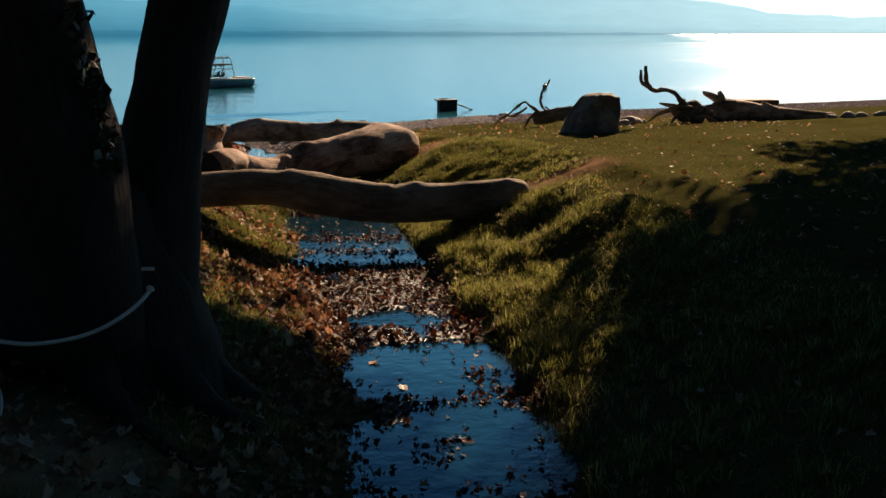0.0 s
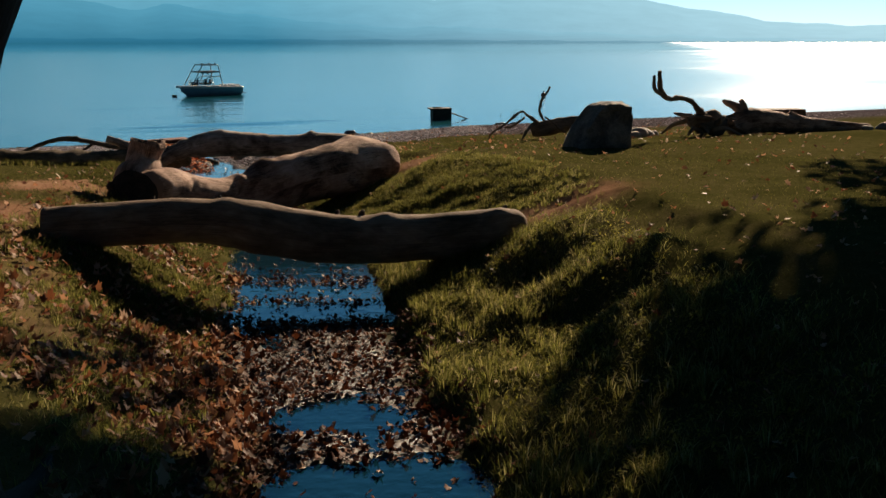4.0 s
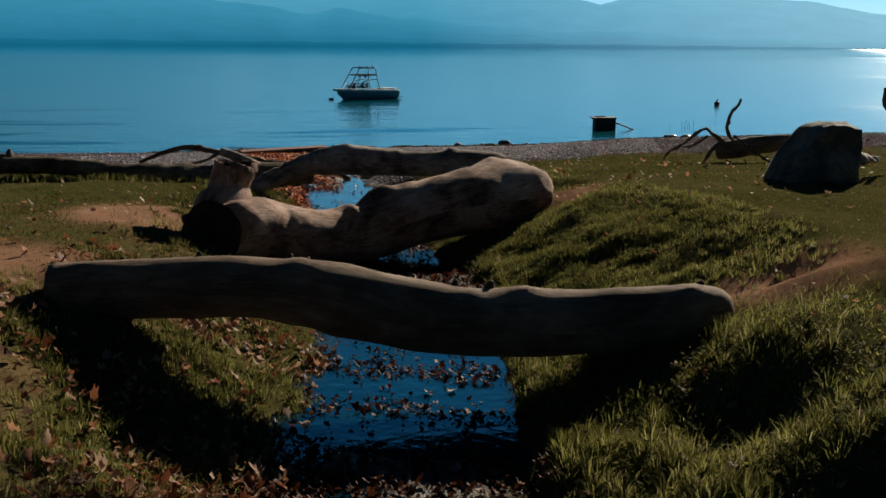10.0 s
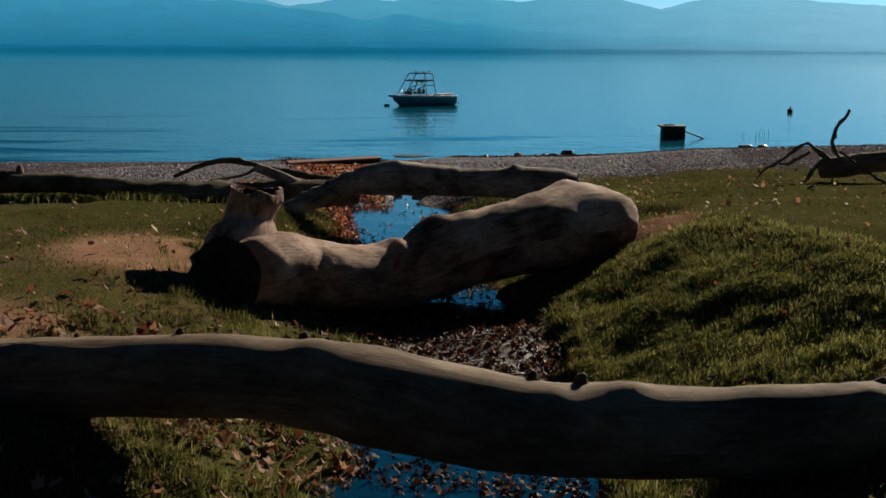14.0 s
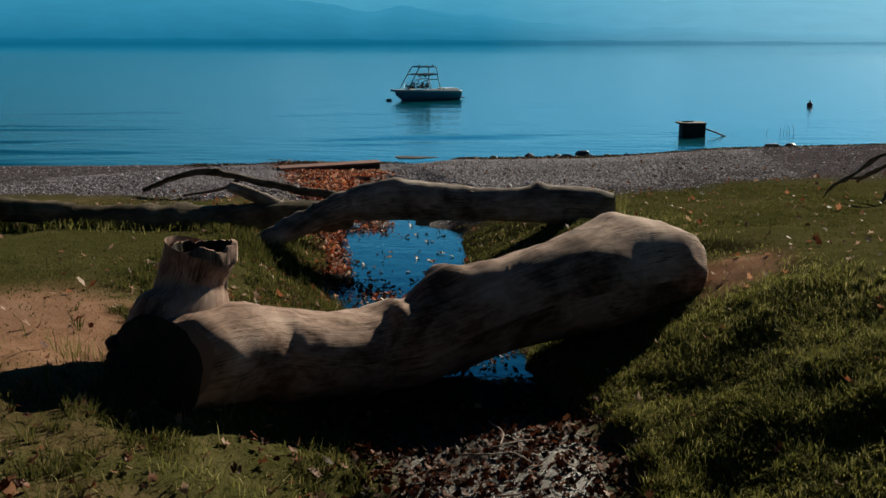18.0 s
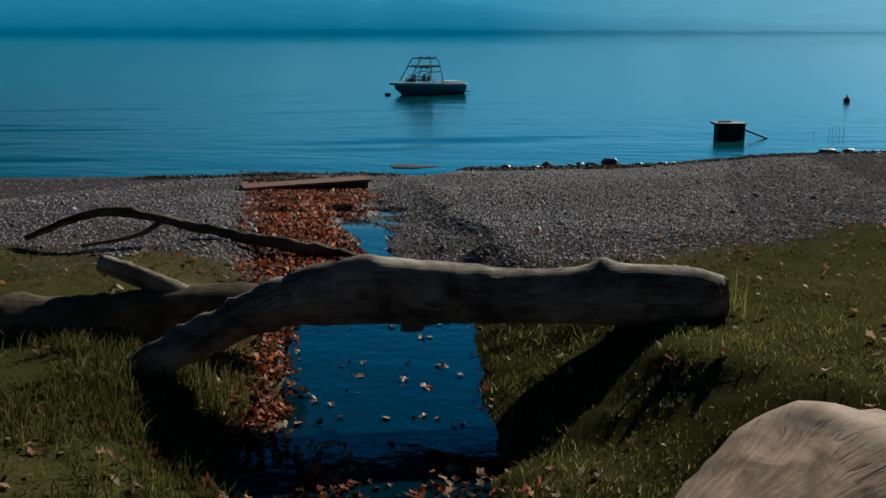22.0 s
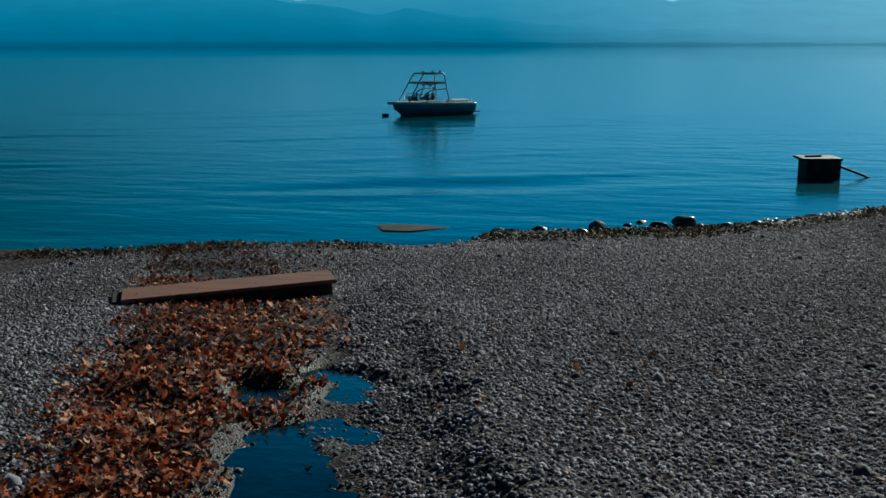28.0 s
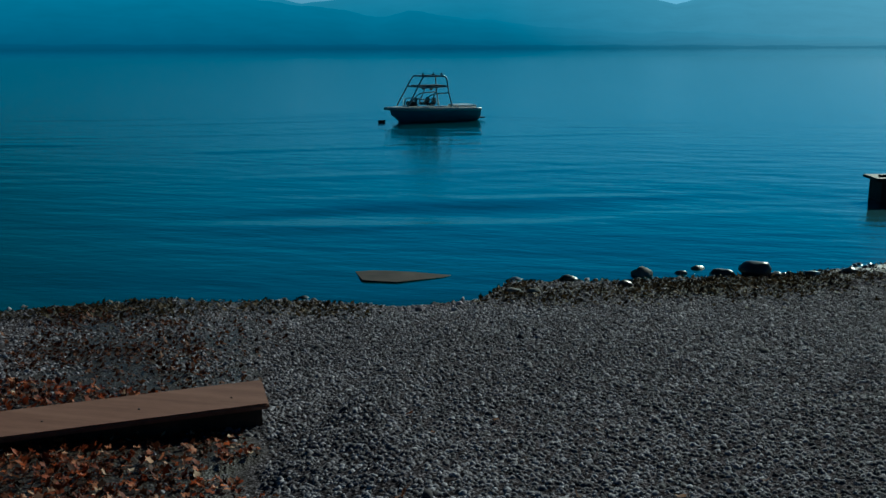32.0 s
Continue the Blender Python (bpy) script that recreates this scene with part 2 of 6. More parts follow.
M_WET_LEAVES = island_colours("wet_leaves", [(0.25, (0.0155, 0.005425, 0.0031)), (0.45, (0.05425, 0.0155, 0.006975)), (0.64, (0.13, 0.0403, 0.0165)), (0.9, (0.22, 0.11, 0.06))], 0.6, 0.08, 0.2)
M_GRASS = island_colours("grass_blades", [(0.25, (0.031, 0.03565, 0.0124)), (0.45, (0.06665, 0.0713, 0.01705)), (0.62, (0.1124, 0.1054, 0.0279)), (0.8, (0.1938, 0.155, 0.07363))], 0.9, 0.0, 0.5, 0.5)
M_BANK = island_colours("bank_grass_blades", [(0.25, (0.05812, 0.062, 0.0155)), (0.45, (0.124, 0.1287, 0.02945)), (0.62, (0.2054, 0.1938, 0.0527)), (0.8, (0.3332, 0.2868, 0.1395))], 0.8, 0.04, 0.58, 0.5)
M_WEED = island_colours("bank_weeds", [(0.25, (0.08525, 0.08138, 0.0124)), (0.45, (0.155, 0.1473, 0.0217)), (0.62, (0.2325, 0.2093, 0.03487)), (0.8, (0.3255, 0.279, 0.08525))], 0.75, 0.06, 0.6, 0.5)
M_FOLIAGE = island_colours("plane_tree_foliage", [(0.25, (0.03, 0.045, 0.012)), (0.5, (0.07, 0.08, 0.02)), (0.8, (0.16, 0.11, 0.03))], 0.5, 0.3, 0.3)
M_IVY = island_colours("dark_ivy_leaves", [(0.25, (0.015, 0.02, 0.008)), (0.8, (0.05, 0.06, 0.02))], 0.5, 0.3)
M_PEBBLE = island_colours("beach_pebbles", [(0.22, (0.0616, 0.05421, 0.0616)), (0.4, (0.117, 0.1023, 0.1158)), (0.54, (0.1971, 0.1749, 0.1984)), (0.68, (0.3228, 0.2932, 0.3302)), (0.84, (0.5174, 0.4805, 0.5298))], 0.85, 0.18, 0.0, 0.25)
M_WRACK = island_colours("shore_wrack", [(0.25, (0.0155, 0.01085, 0.0062)), (0.45, (0.04263, 0.02945, 0.01395)), (0.62, (0.08525, 0.0558, 0.0248)), (0.82, (0.186, 0.124, 0.06975))], 0.7, 0.2, 0.2)
M_WET_COBBLE = island_colours("wet_cobbles", [(0.25, (0.03, 0.028, 0.026)), (0.55, (0.09, 0.085, 0.08)), (0.8, (0.22, 0.21, 0.2))], 0.16, 0.5, 0.0, 0.5)
M_ROPE = surface("white_rope", [(0.3, (0.42, 0.4, 0.37)), (0.7, (0.68, 0.66, 0.62))], 20, 120, 0.8, 0.6, 0.004)
# hull and tower tube: the lake's blue haze is mixed into their colours
M_HULL = surface("haze_tinted_hull", [(0.3, (0.14, 0.28, 0.36)), (0.7, (0.2, 0.36, 0.45))], 2, 20, 0.3, 0.05, 0.002, spec=0.5)
M_WHITE = surface("white_gelcoat", [(0.3, (0.76, 0.76, 0.74)), (0.7, (0.86, 0.86, 0.84))], 2, 20, 0.3, 0.05, 0.002, spec=0.5)
M_TUBE = surface("haze_tinted_tube", [(0.3, (0.26, 0.34, 0.38)), (0.7, (0.4, 0.48, 0.52))], 3, 30, 0.35, 0.05, 0.001, metallic=0.4)
M_VINYL = surface("dark_vinyl", [(0.3, (0.03, 0.03, 0.033)), (0.7, (0.07, 0.07, 0.075))], 4, 40, 0.6, 0.1, 0.002)
M_BUOY = surface("faded_red_plastic", [(0.3, (0.3, 0.06, 0.04)), (0.7, (0.45, 0.11, 0.07))], 5, 40, 0.45, 0.1, 0.002)

M_GLASS, gn, gl, gb = material("tinted_glass")
gb.inputs["Base Color"].default_value = (0.6, 0.68, 0.7, 1)
gb.inputs["Transmission Weight"].default_value, gb.inputs["Roughness"].default_value, gb.inputs["IOR"].default_value = 1.0, 0.02, 1.2


def ground_material():
    """Turf, bare earth, gravel and wet mud, blended by the soil kinds stored on the sheet."""
    m, n, l, b = material("shore_ground")
    tc = n.new("ShaderNodeTexCoord").outputs["Object"]
    big = noise_tex(n, l, tc, 0.7, 5)
    mid = noise_tex(n, l, tc, 6, 6)
    fine = noise_tex(n, l, tc, 55, 5, 0.7)
    vor = n.new("ShaderNodeTexVoronoi")
    vor.inputs["Scale"].default_value = 26
    l.new(tc, vor.inputs["Vector"])

    def blend(a, c, f):
        x = n.new("ShaderNodeMix")
        x.data_type = "FLOAT"
        x.inputs[0].default_value = f
        l.new(a, x.inputs[2])
        l.new(c, x.inputs[3])
        return x.outputs[0]

    both = blend(blend(big.outputs[0], mid.outputs[0], 0.45), fine.outputs[0], 0.5)
    turf = ramp(n, [(0.34, (0.0248, 0.02713, 0.01046)), (0.48, (0.05115, 0.05115, 0.01628)), (0.58, (0.08525, 0.07285, 0.03255)), (0.7, (0.1395, 0.09688, 0.06975))])
    soil = ramp(n, [(0.34, (0.1162, 0.06045, 0.03565)), (0.5, (0.2402, 0.1356, 0.08525)), (0.66, (0.3488, 0.2286, 0.1589))])
    mud = ramp(n, [(0.35, (0.01395, 0.01008, 0.00775)), (0.52, (0.03875, 0.02713, 0.01938)), (0.7, (0.0775, 0.05425, 0.03875))])
    for r in (turf, soil, mud):
        l.new(both, r.inputs[0])
    stone = ramp(n, [(0.3, (0.03875, 0.03255, 0.0365)), (0.45, (0.09145, 0.0775, 0.087)), (0.58, (0.1705, 0.1457, 0.164)), (0.72, (0.31, 0.2728, 0.305))])
    small = n.new("ShaderNodeTexVoronoi")
    small.inputs["Scale"].default_value = 47
    l.new(tc, small.inputs["Vector"])
    vf = blend(blend(vor.outputs["Color"], small.outputs["Color"], 0.55), mid.outputs[0], 0.22)
    l.new(vf, stone.inputs[0])
    joint = ramp(n, [(0.25, (1, 1, 1)), (0.62, (0.3, 0.29, 0.28))])
    l.new(small.outputs["Distance"], joint.inputs[0])
    stone_col = mix_col(n, l, 1.0, stone.outputs[0], joint.outputs[0], "MULTIPLY")

    def attr(name):
        a = n.new("ShaderNodeAttribute")
        a.attribute_name = name
        return a.outputs["Fac"]

    col = mix_col(n, l, attr("soil"), turf.outputs[0], soil.outputs[0])
    col = mix_col(n, l, attr("gravel"), col, stone_col)
    col = mix_col(n, l, attr("mud"), col, mud.outputs[0])
    l.new(col, b.inputs["Base Color"])
    rg = n.new("ShaderNodeMapRange")
    rg.inputs["To Min"].default_value, rg.inputs["To Max"].default_value = 0.92, 0.42
    l.new(attr("mud"), rg.inputs["Value"])
    l.new(rg.outputs[0], b.inputs["Roughness"])
    gloss = n.new("ShaderNodeMath")
    gloss.operation = "MULTIPLY"
    l.new(attr("mud"), gloss.inputs[0])
    gloss.inputs[1].default_value = 0.25
    l.new(gloss.outputs[0], b.inputs["Specular IOR Level"])
    bp = n.new("ShaderNodeBump")
    bp.inputs["Strength"].default_value, bp.inputs["Distance"].default_value = 0.8, 0.03
    stony = n.new("ShaderNodeMath")
    stony.operation = "MULTIPLY"
    l.new(small.outputs["Distance"], stony.inputs[0])
    l.new(attr("gravel"), stony.inputs[1])
    l.new(blend(both, stony.outputs[0], 0.4), bp.inputs["Height"])
    l.new(bp.outputs[0], b.inputs["Normal"])
    return m


def water_material(name, deep, ripple, dist, stretch, scale, rough=0.05, ior=1.333, tint=(1, 1, 1), calm=0.0):
    m, n, l, b = material(name)
    tc = n.new("ShaderNodeTexCoord").outputs["Object"]
    n1 = noise_tex(n, l, tc, scale, 4, 0.55, stretch)
    n2 = noise_tex(n, l, tc, scale * 0.24, 3, 0.5, (stretch[0] * 0.6, stretch[1], 1))
    mx = n.new("ShaderNodeMix")
    mx.data_type = "FLOAT"
    mx.inputs[0].default_value = 0.55
    l.new(n1.outputs[0], mx.inputs[2])
    l.new(n2.outputs[0], mx.inputs[3])
    bp = n.new("ShaderNodeBump")
    bp.inputs["Strength"].default_value, bp.inputs["Distance"].default_value = ripple, dist
    l.new(mx.outputs[0], bp.inputs["Height"])
    l.new(bp.outputs[0], b.inputs["Normal"])
    if calm:
        # ripples die away towards the sheltered far shore
        sp = n.new("ShaderNodeSeparateXYZ")
        l.new(tc, sp.inputs[0])
        mr = n.new("ShaderNodeMapRange")
        for key, val in (("From Min", 70.0), ("From Max", calm), ("To Min", ripple), ("To Max", 0.03)):
            mr.inputs[key].default_value = val
        l.new(sp.outputs[1], mr.inputs["Value"])
        l.new(mr.outputs[0], bp.inputs["Strength"])
        # a breeze roughens the far water on the sun's side
        side = n.new("ShaderNodeMath")
        side.operation = "MULTIPLY_ADD"
        l.new(sp.outputs[1], side.inputs[0])
        side.inputs[1].default_value = -0.2
        l.new(sp.outputs[0], side.inputs[2])
        ruf = n.new("ShaderNodeMapRange")
        ruf.interpolation_type = "SMOOTHSTEP"
        for key, val in (("From Min", 0.0), ("From Max", 90.0), ("To Min", rough), ("To Max", 0.5)):
            ruf.inputs[key].default_value = val
        gust = noise_tex(n, l, tc, 0.02, 4, 0.6, (0.3, 1, 1))
        gs = n.new("ShaderNodeMath")
        gs.operation = "MULTIPLY_ADD"
        l.new(gust.outputs[0], gs.inputs[0])
        gs.inputs[1].default_value = 120.0
        l.new(side.outputs[0], gs.inputs[2])
        gb_ = n.new("ShaderNodeMath")
        gb_.operation = "SUBTRACT"
        l.new(gs.outputs[0], gb_.inputs[0])
        gb_.inputs[1].default_value = 60.0
        l.new(gb_.outputs[0], ruf.inputs["Value"])
        glass = n.new("ShaderNodeMapRange")
        glass.interpolation_type = "SMOOTHSTEP"
        for key, val in (("From Min", 180.0), ("From Max", 620.0), ("To Min", rough), ("To Max", 0.02)):
            glass.inputs[key].default_value = val
        l.new(sp.outputs[1], glass.inputs["Value"])
        l.new(glass.outputs[0], ruf.inputs["To Min"])
        l.new(ruf.outputs[0], b.inputs["Roughness"])
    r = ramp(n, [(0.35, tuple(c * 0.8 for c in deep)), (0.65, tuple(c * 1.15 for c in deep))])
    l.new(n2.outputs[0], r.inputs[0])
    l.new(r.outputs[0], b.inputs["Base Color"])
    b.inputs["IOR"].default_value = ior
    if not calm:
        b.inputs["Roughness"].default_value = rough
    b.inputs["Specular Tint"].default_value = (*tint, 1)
    return m


M_GROUND = ground_material()
# blue specular tint and base colour strengthen the sky's reflection in both waters
M_LAKE = water_material("lake_water", (0.003, 0.068, 0.09), 0.36, 0.17, (0.4, 1.0, 1.0), 1.35, 0.12, 1.4, (0.2, 0.82, 0.97), 700.0)
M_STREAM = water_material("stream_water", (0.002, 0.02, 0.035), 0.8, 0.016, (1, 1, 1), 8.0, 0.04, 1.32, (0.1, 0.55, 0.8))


def painted_haze(name, low, high, sunny):
    """Far hills with haze painted in as glow: their colour pales upwards and towards the sun's side."""
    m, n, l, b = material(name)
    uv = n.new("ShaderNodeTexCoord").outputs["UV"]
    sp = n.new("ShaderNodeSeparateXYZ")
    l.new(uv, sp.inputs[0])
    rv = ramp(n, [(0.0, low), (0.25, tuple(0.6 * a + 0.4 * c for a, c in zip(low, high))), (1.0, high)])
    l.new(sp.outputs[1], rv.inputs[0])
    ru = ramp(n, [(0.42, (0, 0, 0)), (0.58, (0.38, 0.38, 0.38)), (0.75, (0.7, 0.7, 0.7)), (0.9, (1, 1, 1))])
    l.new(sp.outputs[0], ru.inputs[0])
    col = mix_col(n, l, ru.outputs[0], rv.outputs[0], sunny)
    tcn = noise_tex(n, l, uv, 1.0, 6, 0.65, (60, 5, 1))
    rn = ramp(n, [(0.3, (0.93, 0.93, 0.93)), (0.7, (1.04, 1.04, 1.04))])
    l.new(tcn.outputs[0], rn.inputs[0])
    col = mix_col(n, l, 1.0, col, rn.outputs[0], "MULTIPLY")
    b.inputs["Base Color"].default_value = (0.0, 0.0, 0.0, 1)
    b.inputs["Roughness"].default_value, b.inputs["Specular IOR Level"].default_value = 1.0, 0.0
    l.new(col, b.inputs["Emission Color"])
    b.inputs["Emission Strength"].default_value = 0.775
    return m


# ---- building helpers ----
BASE = {}


def thing(name, at, label, category, group="", kind=""):
    """An empty at the thing's base; its parts are built in world metres and hung below it."""
    ob = tagged(new(name), label, category, group, kind)
    ob.location = at
    BASE[ob] = Vector(at)
    ob.empty_display_size = 0.1
    return ob


def part(name, bm, mat, parent=None, label="", smooth=True):
    me = bpy.data.meshes.new(name)
    off = Vector((0, 0, 0))
    p = parent
    while p is not None:
        if p in BASE:
            off = BASE[p]
        p = p.parent
    if off.length:
        bmesh.ops.translate(bm, verts=bm.verts, vec=-off)
    if bm.faces.layers.int.get("flat"):
        smooth = False
    bm.to_mesh(me)
    bm.free()
    me.materials.append(mat)
    if smooth:
        me.polygons.foreach_set("use_smooth", [True] * len(me.polygons))
    ob = new(name, me)
    ob.parent = parent
    if label:
        tagged(ob, label)
    return ob


def bulk(name, verts, faces, mat, label, category="", smooth=False, kind="stuff"):
    """One mesh from arrays, for what nobody could count."""
    me = bpy.data.meshes.new(name)
    verts, faces = np.asarray(verts, dtype=np.float32), np.asarray(faces, dtype=np.int32)
    k = faces.shape[1]
    me.vertices.add(len(verts))
    me.vertices.foreach_set("co", verts.ravel())
    me.loops.add(faces.size)
    me.loops.foreach_set("vertex_index", faces.ravel())
    me.polygons.add(len(faces))
    me.polygons.foreach_set("loop_start", np.arange(0, faces.size, k, dtype=np.int32))
    me.polygons.foreach_set("loop_total", np.full(len(faces), k, dtype=np.int32))
    if smooth:
        me.polygons.foreach_set("use_smooth", np.ones(len(faces), dtype=bool))
    me.update(calc_edges=True)
    me.materials.append(mat)
    return tagged(new(name, me), label, category, "", kind)


def smooth_path(pts, step=0.08):
    """Catmull-Rom through points (x, y, z, r)."""
    P = [np.array(p, float) for p in pts]
    P = [2 * P[0] - P[1]] + P + [2 * P[-1] - P[-2]]
    out = []
    for i in range(1, len(P) - 2):
        a, b, c, d = P[i - 1:i + 3]
        k = max(2, int(np.linalg.norm((c - b)[:3]) / step))
        for t in np.linspace(0, 1, k, endpoint=False):
            out.append(0.5 * (2 * b + (c - a) * t + (2 * a - 5 * b + 4 * c - d) * t * t + (3 * b - a - 3 * c + d) * t ** 3))
    out.append(P[-2])
    return out


def tube(pts, seg=20, step=0.08, lump=0.06, grain=0.02, knots=(), flat=1.0, seed=0.0, close=True):
    """A swept limb with lumps, grain ridges and knots (along 0..1, angle in degrees, height, reach); uv: round and along, in metres."""
    path = smooth_path(pts, step)
    bm = bmesh.new()
    uvl = bm.loops.layers.uv.new("UVMap")
    n = len(path)
    rings, along = [], 0.0
    girth = 2 * math.pi * max(sum(p[3] for p in path) / n, 0.02)
    side = None
    vs = []
    for i, p in enumerate(path):
        c = Vector(p[:3])
        d = (Vector(path[min(i + 1, n - 1)][:3]) - Vector(path[max(i - 1, 0)][:3])).normalized()
        if side is None:
            side = d.cross(Vector((0, 0, 1)))
            if side.length < 0.1:
                side = Vector((1, 0, 0))
            side.normalize()
        side = (side - d * side.dot(d)).normalized()
        up = side.cross(d)
        if i:
            along += (c - Vector(path[i - 1][:3])).length
        ring = []
        u = i / (n - 1)
        for j in range(seg):
            a = 2 * math.pi * j / seg
            w = side * math.cos(a) + up * math.sin(a) * flat
            r = max(p[3], 0.004)
            q = c + w * r
            f = 1 + lump * noise.noise(q * (0.5 / max(r, 0.05)) + Vector((seed, 0, 0))) * 1.6 + grain * noise.noise(Vector((math.cos(a) * 5, math.sin(a) * 5, along * 1.2 + seed)))
            for ku, ka, kh, kr in knots:
                da = math.radians(((math.degrees(a) - ka + 180) % 360) - 180) * r
                dl = (u - ku) * n * step
                g = math.exp(-(da * da + dl * dl) / (kr * kr))
                f += kh / r * g
            ring.append(bm.verts.new(c + w * r * f))
        rings.append(ring)
        vs.append(along)
    for i in range(n - 1):
        for j in range(seg):
            k = (j + 1) % seg
            fc = bm.faces.new((rings[i][j], rings[i][k], rings[i + 1][k], rings[i + 1][j]))
            rr = girth / seg
            for lp, (uu, vv) in zip(fc.loops, ((j * rr, vs[i]), ((j + 1) * rr, vs[i]), ((j + 1) * rr, vs[i + 1]), (j * rr, vs[i + 1]))):
                lp[uvl].uv = (uu + seed, vv)
    if close:
        bm.faces.new(list(reversed(rings[0])))
        bm.faces.new(rings[-1])
    bm.normal_update()
    bmesh.ops.reverse_faces(bm, faces=bm.faces[:])
    return bm, rings


def undercut(bm, pts, away, k, fade=99.0):
    """Leans a log's section so that its lower side draws back."""
    for v in bm.verts:
        zc = float(np.interp(v.co.x, [p[0] for p in pts], [p[2] for p in pts]))
        s = (zc - v.co.z) * k * min(1.0, max(0.0, (fade - v.co.x) / 0.8))
        v.co.x += away[0] * s
        v.co.y += away[1] * s
    bm.normal_update()
    return bm


def weather(bm, along, amp):
    """Long twisted ridges and hollows worn into a barkless log."""
    bm.normal_update()
    a = Vector((*along, 0))
    side = Vector((-along[1], along[0], 0))
    out = []
    for v in bm.verts:
        s, p, z = v.co.dot(a), v.co.dot(side), v.co.z
        q = p + 0.35 * s
        out.append(v.co + v.normal * amp * (noise.noise(Vector((s * 1.7, q * 9, z * 9 + 0.6 * s))) + 0.7 * noise.noise(Vector((s * 4, p * 16, z * 16))) + 0.8 * noise.noise(Vector((s * 2.5, p * 3, z * 3 + 7)))))
    for v, c in zip(bm.verts, out):
        v.co = c
    bm.normal_update()


def end_disc(c, d, r, seed=0.0, seg=24, depth=0.03):
    """The sawn or broken face of a log: rough rings, slightly dished."""
    bm = bmesh.new()
    d = Vector(d).normalized()
    s = d.cross(Vector((0, 0, 1))).normalized()
    u = s.cross(d)
    mid = bm.verts.new(Vector(c) - d * depth * 0.3)
    last = None
    for q in (0.35, 0.7, 1.0):
        ring = []
        for j in range(seg):
            a = 2 * math.pi * j / seg
            w = s * math.cos(a) + u * math.sin(a)
            k = 1 + 0.09 * noise.noise(w * 1.7 + Vector((seed, 0, 0)))
            ring.append(bm.verts.new(Vector(c) + w * r * q * k + d * depth * (0.5 * noise.noise(w * q * 4 + Vector((0, seed, 0))) - (0.6 if q == 1.0 else 0))))
        for j in range(seg):
            k = (j + 1) % seg
            if last is None:
                bm.faces.new((mid, ring[j], ring[k]))
            else:
                bm.faces.new((last[j], ring[j], ring[k], last[k]))
        last = ring
    bmesh.ops.recalc_face_normals(bm, faces=bm.faces)
    return bm


def boulder(c, size, seed, cuts=3, rough=0.18, flatten=0.0):
    """A stone: an icosphere pushed about by noise, with a few planed faces."""
    bm = bmesh.new()
    bmesh.ops.create_icosphere(bm, subdivisions=cuts, radius=1.0)
    rnd = random.Random(seed)
    planes = [(Vector((rnd.uniform(-1, 1), rnd.uniform(-1, 1), rnd.uniform(-0.6, 1))).normalized(), rnd.uniform(0.62, 0.85)) for _ in range(7)]
    for v in bm.verts:
        p = v.co.copy()
        p *= 1 + rough * noise.noise(p * 1.3 + Vector((seed * 3.1, 0, 0))) + rough * 0.4 * noise.noise(p * 4 + Vector((0, seed, 0)))
        for nrm, dd in planes:
            k = p.dot(nrm) - dd
            if k > 0:
                p -= nrm * k * 0.85
        v.co = Vector((p.x * size[0], p.y * size[1], p.z * size[2])) + Vector(c)
    return bm


def box(c, size, rz=0.0, bevel=0.01, tilt=0.0):
    bm = bmesh.new()
    bm.faces.layers.int.new("flat")
    bmesh.ops.create_cube(bm, size=1.0)
    bmesh.ops.scale(bm, vec=size, verts=bm.verts)
    if bevel:
        bmesh.ops.bevel(bm, geom=bm.edges[:], offset=bevel, segments=2, affect="EDGES")
    bmesh.ops.transform(bm, matrix=pose(*c, 0, tilt, rz), verts=bm.verts)
    return bm


# ---- the lie of the land ----
def step01(t):
    t = np.clip(t, 0, 1)
    return t * t * (3 - 2 * t)


WAVES = np.random.RandomState(5).uniform(-1, 1, (9, 3))


def rumple(x, y, f, k=0):
    """Smooth uneven ground, about -1 to 1, with features about 1/f metres long."""
    z = 0
    for i in range(6):
        a, b, c = WAVES[(i + k) % 9]
        z = z + np.sin(f * (x * (2 + 3 * a) + y * (2 + 3 * b) * (1 if i % 2 else -1)) + 9 * c + 2.1 * np.sin(f * 0.7 * (y * a - x * b) + c * 5))
    return z / 6


LATTICE = np.random.RandomState(77).uniform(-1, 1, (64, 64))


def lumps(x, y, f, k=0):
    """Value noise, about -1 to 1, with features about 1/f metres across and no direction of its own."""
    u, v = (0.8 * x + 0.6 * y) * f + 17.3 * k, (0.8 * y - 0.6 * x) * f + 9.7 * k
    i, j = np.floor(u).astype(int), np.floor(v).astype(int)
    a, b = step01(u - i), step01(v - j)
    g = lambda p, q: LATTICE[(i + p) % 64, (j + q) % 64]
    return (g(0, 0) * (1 - a) + g(1, 0) * a) * (1 - b) + (g(0, 1) * (1 - a) + g(1, 1) * a) * b


HUMMOCKS = ((2.35, 11.85, 0.7, 0.12), (1.5, 11.9, 0.5, 0.05), (2.6, 10.6, 0.65, 0.1), (1.9, 10.4, 0.5, 0.05), (2.75, 9.2, 0.7, 0.07), (0.9, 15.9, 0.7, 0.045))
HOLLOWS = ((1.9, 11.15, 0.46, 0.18), (2.15, 9.95, 0.34, 0.13), (0.3, 15.3, 0.34, 0.07))


def tussocks(x, y):
    """Grassy hummocks of the bank and the dips between them, in metres."""
    z = 0
    for cx, cy, r, h in HUMMOCKS:
        q = np.hypot(x - cx, y - cy) / r
        z = z + h * step01(1.25 - q)
    for cx, cy, r, h in HOLLOWS:
        z = z - h * np.exp(-((x - cx) ** 2 + (y - cy) ** 2) / (r * r))
    return z


